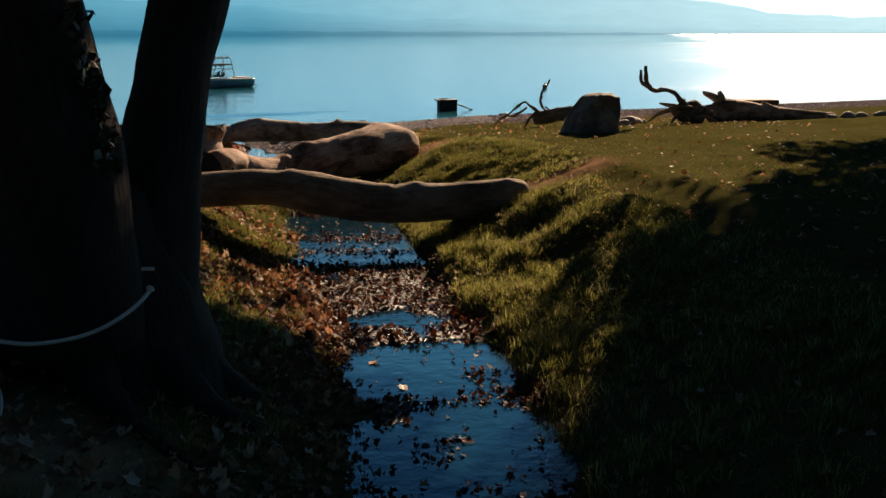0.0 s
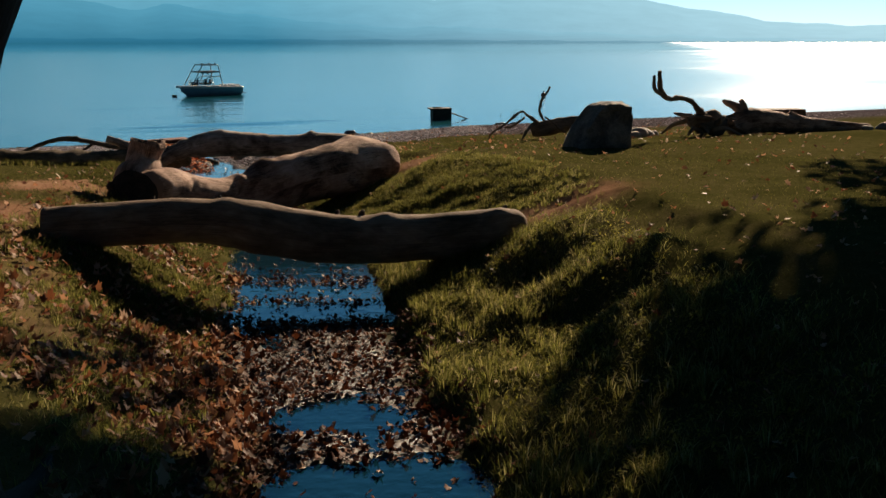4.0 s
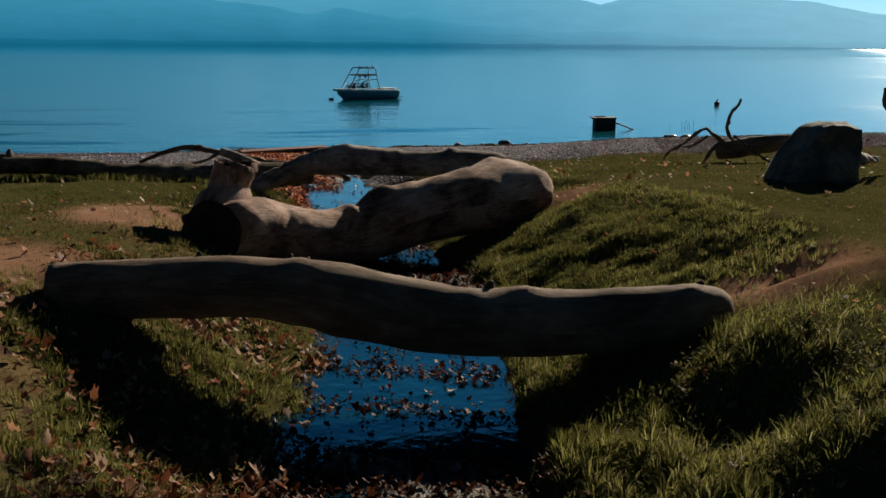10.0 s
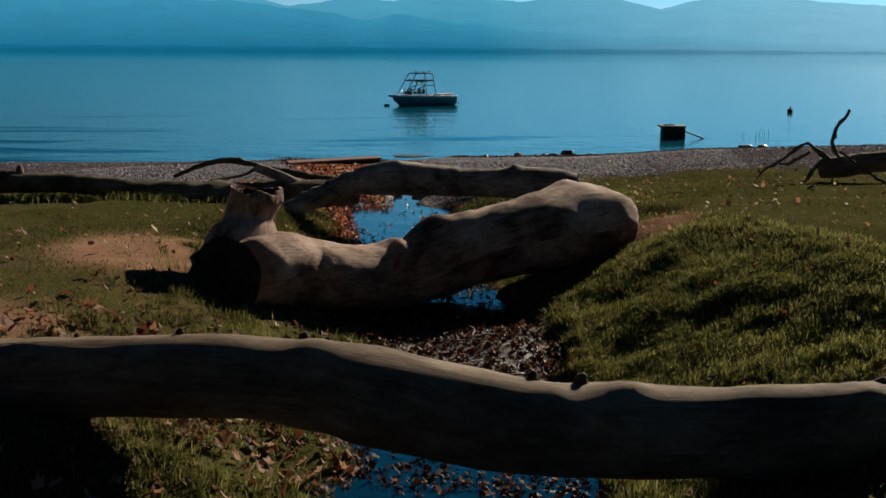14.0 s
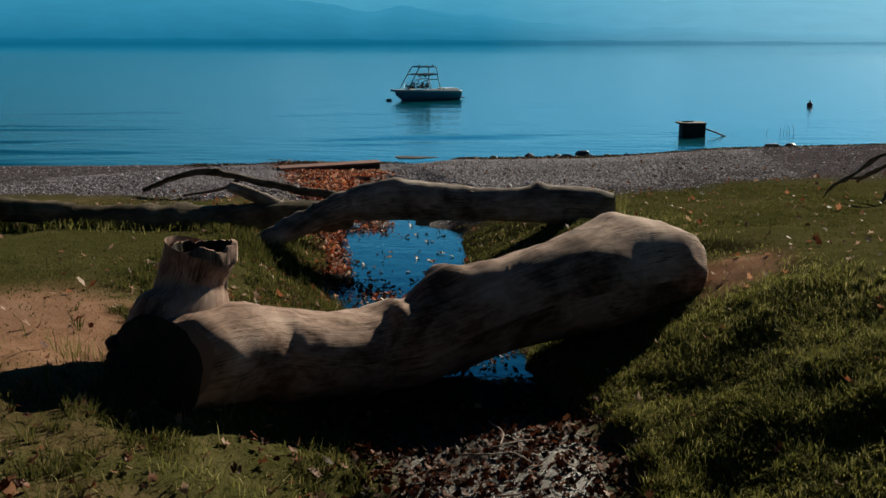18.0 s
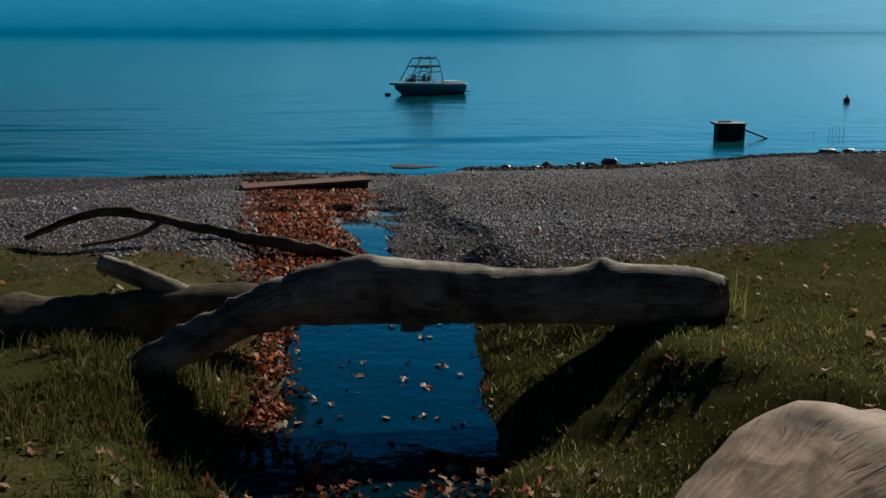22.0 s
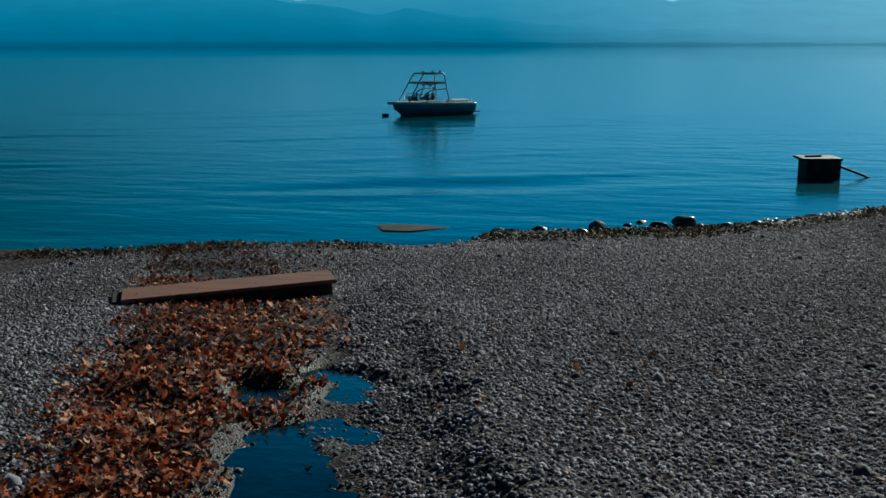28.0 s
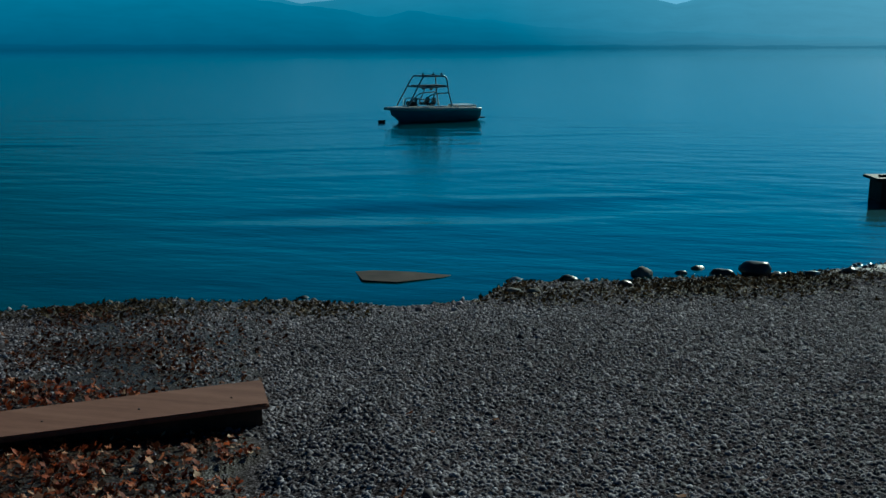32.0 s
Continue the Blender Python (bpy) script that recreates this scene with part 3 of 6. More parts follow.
def shore_y(x):
    return np.interp(x, [-4900, -60, -21.5, -13.7, -11.8, -9.6, -8.4, -7.35, -7.15, -5.6, -2.9, -1.2, 1, 6.3, 19.7, 26, 100, 4900], [-1500, 20, 35.6, 37.8, 39.0, 39.4, 39.4, 40.0, 41.3, 41.7, 42.8, 44.1, 46.4, 49.1, 55.5, 58.7, 92, 1800])


def stream_mid(y):
    return np.interp(y, [-40, 3, 5.1, 6.5, 8, 10.3, 12.2, 14, 16, 18, 20, 22, 24, 26, 29, 33, 36, 39, 42], [6, 1.4, 1.1, 0.92, 0.65, -0.05, -0.33, -0.7, -1.2, -2.1, -3.1, -3.75, -4.5, -5.6, -6.9, -8.6, -10.3, -11.8, -13])


def stream_half(y):
    return np.interp(y, [-40, 3, 5, 6.5, 8, 10.3, 12.2, 14, 16, 18, 20, 22, 24, 29, 33, 36, 39], [0.9, 0.56, 0.56, 0.58, 0.66, 0.78, 0.68, 0.68, 0.75, 0.6, 0.7, 0.95, 1.0, 1.05, 1.1, 1.4, 1.6])


def stream_z(y):
    return np.interp(y, [-40, 3, 7, 10, 14, 22, 25, 28, 33, 38, 41], [1.7, 1.46, 1.38, 1.27, 1.18, 1.06, 1.0, 0.93, 0.55, 0.2, -0.05])


def inland(x, y):
    return shore_y(x) - y + 0.12 * rumple(x, y, 0.8)


def beside(x, y):
    """Metres outside the stream's edge (below 0: in its bed)."""
    return np.abs(x - stream_mid(y)) - stream_half(y) + 0.12 * rumple(x, y, 1.3, 2) + 0.09 * rumple(x, y, 3.3, 4) + 0.22 * rumple(x, y, 2.0, 6) * step01((y - 24) / 2)


def puddles(x, y):
    """Small pools among the leaves of the beach bed, 0 to 1."""
    v = 0
    for cx, cy, rx, ry in ((-6.72, 29.5, 0.36, 0.3), (-6.38, 30.2, 0.28, 0.3), (-6.0, 29.75, 0.34, 0.4)):
        v = np.maximum(v, step01((1.25 - np.hypot((x - cx) / rx, (y - cy) / ry) + 0.45 * lumps(x, y, 4.5, 6)) / 0.45))
    return v


def leafy(x, y):
    """How thickly leaves choke the bed, 0 to 1: bars across it between the pools, and the far bed's one side."""
    bars = np.interp(y, [3, 5, 6.0, 6.3, 7.0, 8.2, 8.8, 9.4, 11.1, 11.45, 11.7, 11.95, 12.2, 12.6, 12.9, 13.3, 14.6, 15.0, 16.3, 16.7, 18.3, 18.8, 19.8, 20.3, 24, 40], [0.0, 0.0, 0.1, 0.42, 0.1, 0.0, 0.45, 0.78, 0.78, 0.0, 0.0, 0.55, 0.0, 0.0, 0.5, 0.0, 0.0, 0.85, 0.8, 0.3, 0.15, 0.4, 0.35, 0, 0, 0])
    off = (x - stream_mid(y)) / stream_half(y)
    far = step01((y - 23.0) / 1.5) * step01((0.36 + 0.25 * step01((y - 27) / 2) + 0.45 * rumple(x, y, 1.5, 5) + 0.3 * rumple(x, y, 3.4, 2) - off) / 0.4 + 0.5 * step01((y - 28.6) / 1.5) * 3)
    left = step01((-0.62 - off) / 0.3) * step01((y - 19.5) / 1)
    left = np.maximum(left, 0.9 * step01((-0.2 - off + 0.3 * rumple(x, y, 1.7, 6)) / 0.35) * step01((y - 8.5) / 0.5) * step01((11.2 - y) / 0.6))
    clear = 0
    for cx, cy, rx, ry in ((0.45, 8.68, 0.44, 0.3), (0.85, 7.3, 0.62, 0.68), (1.12, 5.55, 0.66, 0.72), (1.4, 3.9, 0.7, 0.8)):
        clear = np.maximum(clear, step01((1.38 - np.hypot((x - cx) / rx, (y - cy) / ry) + 0.35 * lumps(x, y, 3.5, 2) + 0.25 * lumps(x, y, 9, 3)) / 0.3))
    bars = np.where(y < 9.2, (1 - clear) * np.where(y < 7, 0.75, 1.0), bars)
    pools = 0.45 * step01((rumple(x, y, 0.9, 4) - 0.35) / 0.3)
    v = np.maximum(np.maximum(bars, far), left) + 0.4 * rumple(x, y, 2.2, 1) * ((bars > 0.05) & (y > 9.2)) - far * pools
    thin = 0.3 * step01((y - 28) / 1.0) * step01((off - 0.1 + 0.5 * lumps(x, y, 1.4, 2)) / 0.5)
    return np.clip((v - thin) * (1 - puddles(x, y)), 0, 1)


def bank_land(x, y):
    s = inland(x, y)
    z = np.interp(s, [-3000, -60, -8, 0, 10, 17, 22, 25, 29, 35, 45, 70, 400, 5000], [-60, -9, -1.1, 0, 0.9, 1.33, 1.6, 1.8, 2.1, 2.28, 2.42, 2.7, 9, 160])
    z = z + 0.16 * step01((-x - 5.5) / 3) * step01((s - 17) / 3) * (s < 60)
    return z


def ground(x, y):
    x, y = np.asarray(x, float), np.asarray(y, float)
    s = inland(x, y)
    land = bank_land(x, y) + np.where((s > 17) & (s < 60), 0.035 * rumple(x, y, 0.9) + 0.012 * rumple(x, y, 4.0, 3), 0.012 * rumple(x, y, 3.0, 3))
    d = beside(x, y)
    right = x > stream_mid(y)
    reach = np.where(right, np.interp(y, [0, 8, 10.5, 12.3, 15, 17, 19.5, 21.2, 22.5, 24.5], [3.6, 3.5, 3.3, 3.1, 3.0, 2.5, 3.0, 1.4, 1.2, 1.2]), np.interp(y, [0, 17, 19, 22, 25], [2.6, 2.6, 1.7, 1.6, 0.8])) + 0.15 * rumple(x, y, 0.8, 5)
    k = step01(d / reach) ** np.where(right, 1.0, 0.85)
    even = np.clip(d / reach, 0, 1)
    k = np.where(right, 0.3 * k + 0.7 * (even + 0.12 * step01(d / 0.25) * (1 - even)), k)
    cutting = np.where(right, step01((y - 24.3) / 1.2) * step01((32 - y) / 1.5), 0)
    k = k * (1 - cutting) + cutting * (0.3 * step01(d / 0.7) + 0.7 * step01((d - 0.55) / 0.65))
    bed = stream_z(y) - 0.055 + 0.075 * leafy(x, y) + 0.015 * rumple(x, y, 5, 2) + 0.09 * step01((y - 28.2) / 1.5) * (1 - 0.9 * step01((rumple(x, y, 0.9, 4) - 0.45) / 0.2))
    bar = step01((y - 23.4) / 0.8) * step01((29.0 - y) / 0.8)
    run = np.interp(y, [22.5, 23.7, 26, 27.9, 29.5], [-3.75, -4.02, -4.97, -5.88, -6.6])
    pool = step01((np.interp(y, [22.5, 23.7, 25, 26, 27.9, 29.5], [0.6, 0.42, 0.24, 0.24, 0.46, 0.2]) + 0.16 * rumple(x, y, 2.3, 3) + 0.12 * lumps(x, y, 5, 3) - np.abs(x - run)) / 0.2)
    small = step01((0.3 - np.hypot((x + 6.85), (y - 29.3) * 0.7) + 0.1 * lumps(x, y, 6, 5)) / 0.15)
    pool = np.maximum(pool, small)
    bed = bed + bar * (1 - pool) * (0.072 + 0.022 * rumple(x, y, 6, 3))
    bed = bed + 0.05 * step01((y - 14.7) / 0.4) * step01((16.6 - y) / 0.5) * (0.7 + 0.6 * lumps(x, y, 2.5, 7))
    bed = np.minimum(bed, land)
    bed = bed + (np.minimum(bed, stream_z(y) - 0.03) - bed) * puddles(x, y)
    z = bed * (1 - k) + land * k
    z = z + np.where((k > 0.05) & (k < 0.95) & (y < 22), np.where(right, 0.8, 1.0) * (0.05 * lumps(x, y, 1.3, 6) + 0.03 * lumps(x, y, 3.3, 1) + 0.014 * lumps(x, y, 7.5, 2)), 0)
    z = z + np.where(right, tussocks(x, y) * step01(d / 0.25), 0)
    # trodden hollow behind the near log's end, and the bare patches
    z = z - 0.055 * np.exp(-(((x - 2.4) / 0.45) ** 2 + ((y - 13.5) / 0.3) ** 2)) + 0.06 * np.exp(-(((x - 2.5) / 0.55) ** 2 + ((y - 13.15) / 0.16) ** 2))
    return z


def bare(x, y):
    """Bare trodden earth, 0 to 1."""
    def spot(cx, cy, a, b):
        return np.exp(-(((x - cx) / a) ** 2 + ((y - cy) / b) ** 2) ** 1.5)
    v = 1.1 * np.exp(-((((y - 15.4) * 0.82 - (x + 4.3) * 0.57) / 1.35) ** 2 + (((x + 4.3) * 0.82 + (y - 15.4) * 0.57) / 0.72) ** 2) ** 1.5) + spot(-3.9, 12.2, 1.1, 0.8) + spot(2.4, 13.4, 0.75, 0.6) + spot(0.5, 18.75, 0.38, 0.55) + 0.6 * spot(-2.4, 3.9, 1.3, 0.7) + 0.7 * spot(-0.85, 4.1, 0.6, 0.5) + 0.3 * spot(-1.75, 9.15, 0.5, 0.4)
    heap = 0.2 * (x < stream_mid(y)) * step01((11.6 - y) / 1.2) * step01((2.6 - beside(x, y)) / 1.2) * step01((lumps(x, y, 1.7, 3) + 0.35) / 0.5)
    v = np.maximum(v, heap)
    v = np.maximum(v, 0.1 * (x < -4.8) * step01((y - 22.3) / 0.8) * step01((lumps(x, y, 1.5, 6) + 0.4) / 0.5))
    worn = 0.2 * step01((rumple(x, y, 3.2, 2) - 0.1) / 0.3) * (x < stream_mid(y)) * step01((x + 7.5) / 1.5) * step01((y - 10.5) / 1) * step01((17.5 - y) / 1)
    return np.clip(np.maximum(v * 1.25 + 0.25 * rumple(x, y, 3, 4) * (v > 0.1), worn), 0, 1)


def gravelly(x, y):
    s = inland(x, y)
    edge = np.interp(x, [-9, -7, -5, -3], [15.8, 17.6, 19.3, 20.0])
    return step01((edge - s + 0.8 * rumple(x, y, 0.8, 7) + 0.6 * rumple(x, y, 2.7, 2) + 0.5 * rumple(x, y, 6.5, 4)) / 2.0)


def mud_and_shade(x, y):
    d = beside(x, y)
    near = step01((0.05 - d) / 0.3)
    shore = step01((1.1 - inland(x, y)) / 0.8) * 0.8
    # mud colour along the cutting's side also paints in its shade
    cut = (x > stream_mid(y)) * step01((y - 24.8) / 1) * step01((31.5 - y) / 1.2) * np.exp(-((d - 0.9) / 0.5) ** 2) * 0.5 * step01((rumple(x, y, 1.3, 5) + 0.5) / 0.7)
    shore = np.maximum(shore, cut)
    return np.clip(np.maximum(near * np.where(y > 27, 0.92, 1 - 0.35 * step01((y - 23.2) / 1)), shore), 0, 1)


def sheet_axis(lo, hi, step, far, grow=1.35):
    a = list(np.arange(lo, hi + step / 2, step))
    d = step
    while a[-1] < far:
        d *= grow
        a.append(a[-1] + d)
    d = step
    while a[0] > -far:
        d *= grow
        a.insert(0, a[0] - d)
    return np.array(a)


def sheet(name, xs, ys, zf, mat, label, category, attrs=()):
    X, Y = np.meshgrid(xs, ys)
    Z = zf(X, Y)
    nx, ny = len(xs), len(ys)
    idx = np.arange(nx * ny).reshape(ny, nx)
    faces = np.stack([idx[:-1, :-1], idx[:-1, 1:], idx[1:, 1:], idx[1:, :-1]], -1).reshape(-1, 4)
    ob = bulk(name, np.stack([X, Y, Z], -1).reshape(-1, 3), faces, mat, label, category, True, "structure")
    for key, fn in attrs:
        at = ob.data.attributes.new(key, "FLOAT", "POINT")
        at.data.foreach_set("value", fn(X, Y).astype(np.float32).ravel())
    return ob


# ---- ground, lake, stream, hills ----
sheet("ground", sheet_axis(-13, 9, 0.1, 4900), sheet_axis(2.5, 47, 0.1, 4900), ground, M_GROUND,
      "grassy lake shore with bare earth, a gravel beach and a stream bed", "ground", (("soil", bare), ("gravel", gravelly), ("mud", mud_and_shade)))


def swell(x, y):
    near = np.exp(-np.maximum(0, -inland(x, y)) / 30.0) * (np.abs(x) < 60) * (y < 130)
    c = y - 0.42 * x
    along = x + 0.42 * y
    wander = 2.4 * lumps(x, y, 0.06) + 1.0 * lumps(x, y, 0.17, 4)
    crest = step01((lumps(along * 0.11, c * 0.45, 1.0, 2) - 0.05) / 0.5) * (0.15 + 0.85 * step01((-x - 3) / 6))
    return near * (0.055 * np.sin(c * 1.55 + wander) * crest + 0.006 * np.sin(c * 3.7 + 2 * wander) * step01((lumps(along * 0.3, c * 1.1, 1.0, 5) - 0.2) / 0.4) + 0.006 * rumple(x, y, 0.9, 5)) - 0.004


sheet("water", sheet_axis(-32, 14, 0.4, 4900), np.concatenate([np.arange(28, 80, 0.25), 80 * 1.06 ** np.arange(0, 72)]), swell, M_LAKE,
      "calm teal-blue lake with low ripples and sun glitter", "lake")

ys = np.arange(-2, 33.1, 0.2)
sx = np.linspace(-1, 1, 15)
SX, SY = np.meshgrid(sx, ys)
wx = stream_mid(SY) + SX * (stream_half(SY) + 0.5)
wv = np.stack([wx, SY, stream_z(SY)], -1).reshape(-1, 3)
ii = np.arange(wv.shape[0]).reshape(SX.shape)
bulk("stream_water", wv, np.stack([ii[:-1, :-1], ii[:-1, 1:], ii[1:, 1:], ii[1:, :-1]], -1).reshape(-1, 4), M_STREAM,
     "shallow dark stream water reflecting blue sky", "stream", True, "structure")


def ridge(name, dist, heights, mat, label, seed, rough=1.0):
    """A chain of far hills round the lake's end: heights in degrees over bearings from the view's middle."""
    az = np.linspace(-75, 75, 500)
    h = np.interp(az, [p[0] for p in heights], [p[1] for p in heights])
    h = h + rough * (0.09 * np.sin(az * 1.3 + seed) + 0.05 * np.sin(az * 3.1 + 2 * seed) + 0.025 * np.sin(az * 8.7 + seed) + 0.012 * np.sin(az * 23.0 + seed))
    rows = np.linspace(0, 1, 7)
    v = []
    for k in rows:
        d = dist * (1 + 0.06 * k)
        z = np.tan(np.radians(np.maximum(h, 0.05) * (k ** 0.8 if k else 0))) * d - (3 if k == 0 else 0)
        v.append(np.stack([np.sin(np.radians(az)) * d - 2, np.cos(np.radians(az)) * d + 15, z], -1))
    v = np.concatenate(v)
    n = len(az)
    f = np.array([(r * n + i, r * n + i + 1, (r + 1) * n + i + 1, (r + 1) * n + i) for r in range(6) for i in range(n - 1)])
    ob = bulk(name, v, f, mat, label, "mountain", True, "structure")
    lay = ob.data.uv_layers.new(name="UVMap")
    vi = f.ravel()
    lay.data.foreach_set("uv", np.stack([(vi % n) / n, rows[vi // n]], -1).astype(np.float32).ravel())
    return ob


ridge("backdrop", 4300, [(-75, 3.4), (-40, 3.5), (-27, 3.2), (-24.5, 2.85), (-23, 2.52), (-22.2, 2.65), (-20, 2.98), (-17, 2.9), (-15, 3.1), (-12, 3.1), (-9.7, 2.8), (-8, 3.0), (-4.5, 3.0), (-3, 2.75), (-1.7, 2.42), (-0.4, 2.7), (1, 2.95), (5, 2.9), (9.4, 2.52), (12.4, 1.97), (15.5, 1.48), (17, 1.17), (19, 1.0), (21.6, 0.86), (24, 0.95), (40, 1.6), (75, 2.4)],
      painted_haze("far_hills", (0.04, 0.225, 0.355), (0.1, 0.33, 0.46), (0.55, 0.8, 0.88)), "hazy blue far mountain range beyond the lake", 1.0, 0.35)
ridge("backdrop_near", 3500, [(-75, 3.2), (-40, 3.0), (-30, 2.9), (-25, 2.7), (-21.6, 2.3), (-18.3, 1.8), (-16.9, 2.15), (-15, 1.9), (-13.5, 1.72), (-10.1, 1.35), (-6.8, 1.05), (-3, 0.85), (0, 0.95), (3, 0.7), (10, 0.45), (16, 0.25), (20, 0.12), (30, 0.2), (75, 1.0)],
      painted_haze("near_hills", (0.018, 0.145, 0.245), (0.06, 0.262, 0.39), (0.5, 0.77, 0.86)), "darker blue wooded hills along the far lake shore", 4.0, 0.5)
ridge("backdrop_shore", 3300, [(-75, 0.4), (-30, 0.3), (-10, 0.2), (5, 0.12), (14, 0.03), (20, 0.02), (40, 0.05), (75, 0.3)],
      painted_haze("far_shore", (0.012, 0.115, 0.195), (0.017, 0.14, 0.24), (0.36, 0.62, 0.72)), "dark strip of the far wooded shore", 2.0, 0.25)


# ---- fallen logs ----
def gz(x, y):
    return float(ground(x, y))


def knot_bump(c, r, up, seed, parent, mat, label="", length=0.5):
    """A broken twig stub or knot on a log."""
    c, up = Vector(c), Vector(up).normalized()
    a = c - up * r * 0.8
    b = c + up * r * length
    e = c + up * r * (length + 0.7) + Vector((0.3 * r, 0.1 * r, 0))
    bm, _ = tube([(*a, r), (*b, r * 0.75), (*e, r * 0.35)], 8, r * 0.6, 0.2, 0.1, seed=seed)
    return part("knot", bm, mat, parent, label)


# near log, lying across the stream
log = thing("fallen_log", (-0.5, 12.3, gz(-2.6, 11.8)), "long bare weathered log lying across the stream", "log")
pts = [(-2.88, 11.78, 2.03, 0.215), (-2.3, 11.9, 2.05, 0.23), (-1.69, 12.03, 2.06, 0.24), (-1.27, 12.12, 2.04, 0.245), (-0.85, 12.21, 1.955, 0.275),
       (-0.42, 12.3, 1.855, 0.275), (0.01, 12.4, 1.8, 0.27), (0.44, 12.5, 1.78, 0.265), (0.87, 12.6, 1.775, 0.265), (1.31, 12.7, 1.79, 0.27), (1.65, 12.78, 1.82, 0.255), (1.86, 12.83, 1.86, 0.2), (1.93, 12.85, 1.87, 0.13)]
bm, _ = tube(pts, 28, 0.05, 0.05, 0.03, ((0.35, 80, 0.03, 0.09), (0.6, 70, 0.025, 0.08), (0.68, 85, 0.03, 0.09), (0.93, 60, 0.04, 0.12)), seed=1.3)
undercut(bm, pts, (-0.22, 0.97), 0.22)
weather(bm, (0.97, 0.22), 0.006)
part("trunk", bm, M_LOG_DARK, log)
part("cut_end", end_disc((-2.895, 11.775, 2.03), (-1, -0.2, 0.02), 0.212, 3.0), M_END, log, "dark sawn end")
for x, r, h in ((-1.86, 0.03, 0.6), (-1.22, 0.035, 0.4), (-1.1, 0.03, 0.3), (-0.05, 0.032, 0.7), (0.2, 0.045, 0.5), (1.72, 0.04, 0.3), (-2.4, 0.02, 0.4)):
    y = 11.775 + (x + 2.88) * 0.221
    z = float(np.interp(x, [p[0] for p in pts], [p[2] + p[3] for p in pts]))
    knot_bump((x, y, z - 0.01), r, (0.1, -0.25, 1), x, log, M_BLACK_WOOD, length=h)

# great hollow trunk with an upturned broken limb
big = thing("hollow_trunk", (-1.8, 17.1, 1.15), "massive weathered hollow tree trunk lying over the stream", "log")
pts = [(-3.16, 14.55, 1.82, 0.32), (-3.08, 14.92, 1.83, 0.335), (-3.0, 15.28, 1.82, 0.375), (-2.88, 15.62, 1.77, 0.375), (-2.71, 15.95, 1.65, 0.35), (-2.48, 16.3, 1.55, 0.35), (-2.3, 16.6, 1.5, 0.365), (-2.05, 16.85, 1.52, 0.4),
       (-1.75, 17.15, 1.61, 0.44), (-1.4, 17.5, 1.71, 0.44), (-1.0, 17.9, 1.76, 0.44), (-0.64, 18.26, 1.77, 0.45), (-0.42, 18.48, 1.78, 0.455), (-0.24, 18.66, 1.77, 0.44), (-0.13, 18.77, 1.75, 0.41), (-0.08, 18.82, 1.73, 0.35)]
FACE, FACE_OUT = Vector((-3.06, 14.93, 1.85)), Vector((-0.08, -0.97, 0.2)).normalized()


def broken_off(bm):
    """Cuts a limb along the plane of the trunk's old break and closes it."""
    cut = bmesh.ops.bisect_plane(bm, geom=bm.verts[:] + bm.edges[:] + bm.faces[:], plane_co=FACE, plane_no=FACE_OUT, clear_outer=True)["geom_cut"]
    rim = [e for e in cut if isinstance(e, bmesh.types.BMEdge)]
    if rim:
        bmesh.ops.edgeloop_fill(bm, edges=rim)
    bm.normal_update()


bm, _ = tube(pts, 40, 0.05, 0.075, 0.05, ((0.45, 62, 0.04, 0.22), (0.55, 105, 0.14, 0.17), (0.605, 95, 0.07, 0.15), (0.78, 30, 0.05, 0.2), (0.68, 140, 0.05, 0.18), (0.9, 95, 0.05, 0.15)), seed=7.7)
undercut(bm, pts, (-0.72, 0.7), 0.4, -0.6)
for v in bm.verts:
    # the far end flares out on its lee side into a broken root plate
    w = min(1.0, max(0.0, (v.co.x * 0.7 + v.co.y * 0.71 - 11.55) / 1.2))
    w = w * w * (3 - 2 * w)
    cx = float(np.interp(v.co.x + v.co.y, [p[0] + p[1] for p in pts], [p[0] for p in pts]))
    p = (v.co.x - cx) * -1.42
    zc = float(np.interp(cx, [q[0] for q in pts], [q[2] for q in pts]))
    if p > -0.12 and v.co.z > zc - 0.15:
        s = w * min(1.0, (p + 0.12) / 0.4) * min(1.0, (v.co.z - zc + 0.15) / 0.3)
        v.co += Vector((-0.2, 0.18, 0.0)) * s
weather(bm, (0.7, 0.71), 0.013)
for v in bm.verts:
    # the far end is torn, with a notch on its crown
    w = min(1.0, max(0.0, (v.co.x + v.co.y - 18.3) / 0.3))
    v.co += Vector((0.7, 0.71, 0)) * w * 0.1 * noise.noise(v.co * 5.0)
broken_off(bm)
part("trunk", bm, M_LOG, big)
part("root_knob", boulder((-0.66, 18.84, 2.07), (0.12, 0.1, 0.11), 31, 3, 0.35), M_BLACK_WOOD, big, "dark knob at the broken end")
# near-black disc: the shade on the broken face is put into its colour
part("broken_end", end_disc(FACE + FACE_OUT * 0.045 + Vector((-0.03, 0, -0.01)), FACE_OUT, 0.355, 9.0, 30, 0.07), M_BLACK_WOOD, big, "broken end coloured dark for its shade")
bm, _ = tube([(-3.11, 15.15, 1.6, 0.31), (-3.13, 15.2, 1.85, 0.325), (-3.12, 15.32, 2.03, 0.325), (-3.09, 15.4, 2.16, 0.272), (-3.08, 15.45, 2.3, 0.208), (-3.02, 15.47, 2.5, 0.228)], 36, 0.04, 0.05, 0.03, ((0.85, 200, 0.03, 0.1),), seed=2.2, close=False)
broken_off(bm)
limb = part("upturned_limb", bm, M_LOG, big, "broken hollow limb standing up, ragged at its rim")
part("stub", boulder((-3.4, 15.02, 1.98), (0.07, 0.08, 0.07), 44, 3, 0.3), M_BLACK_WOOD, big, "small broken stub")


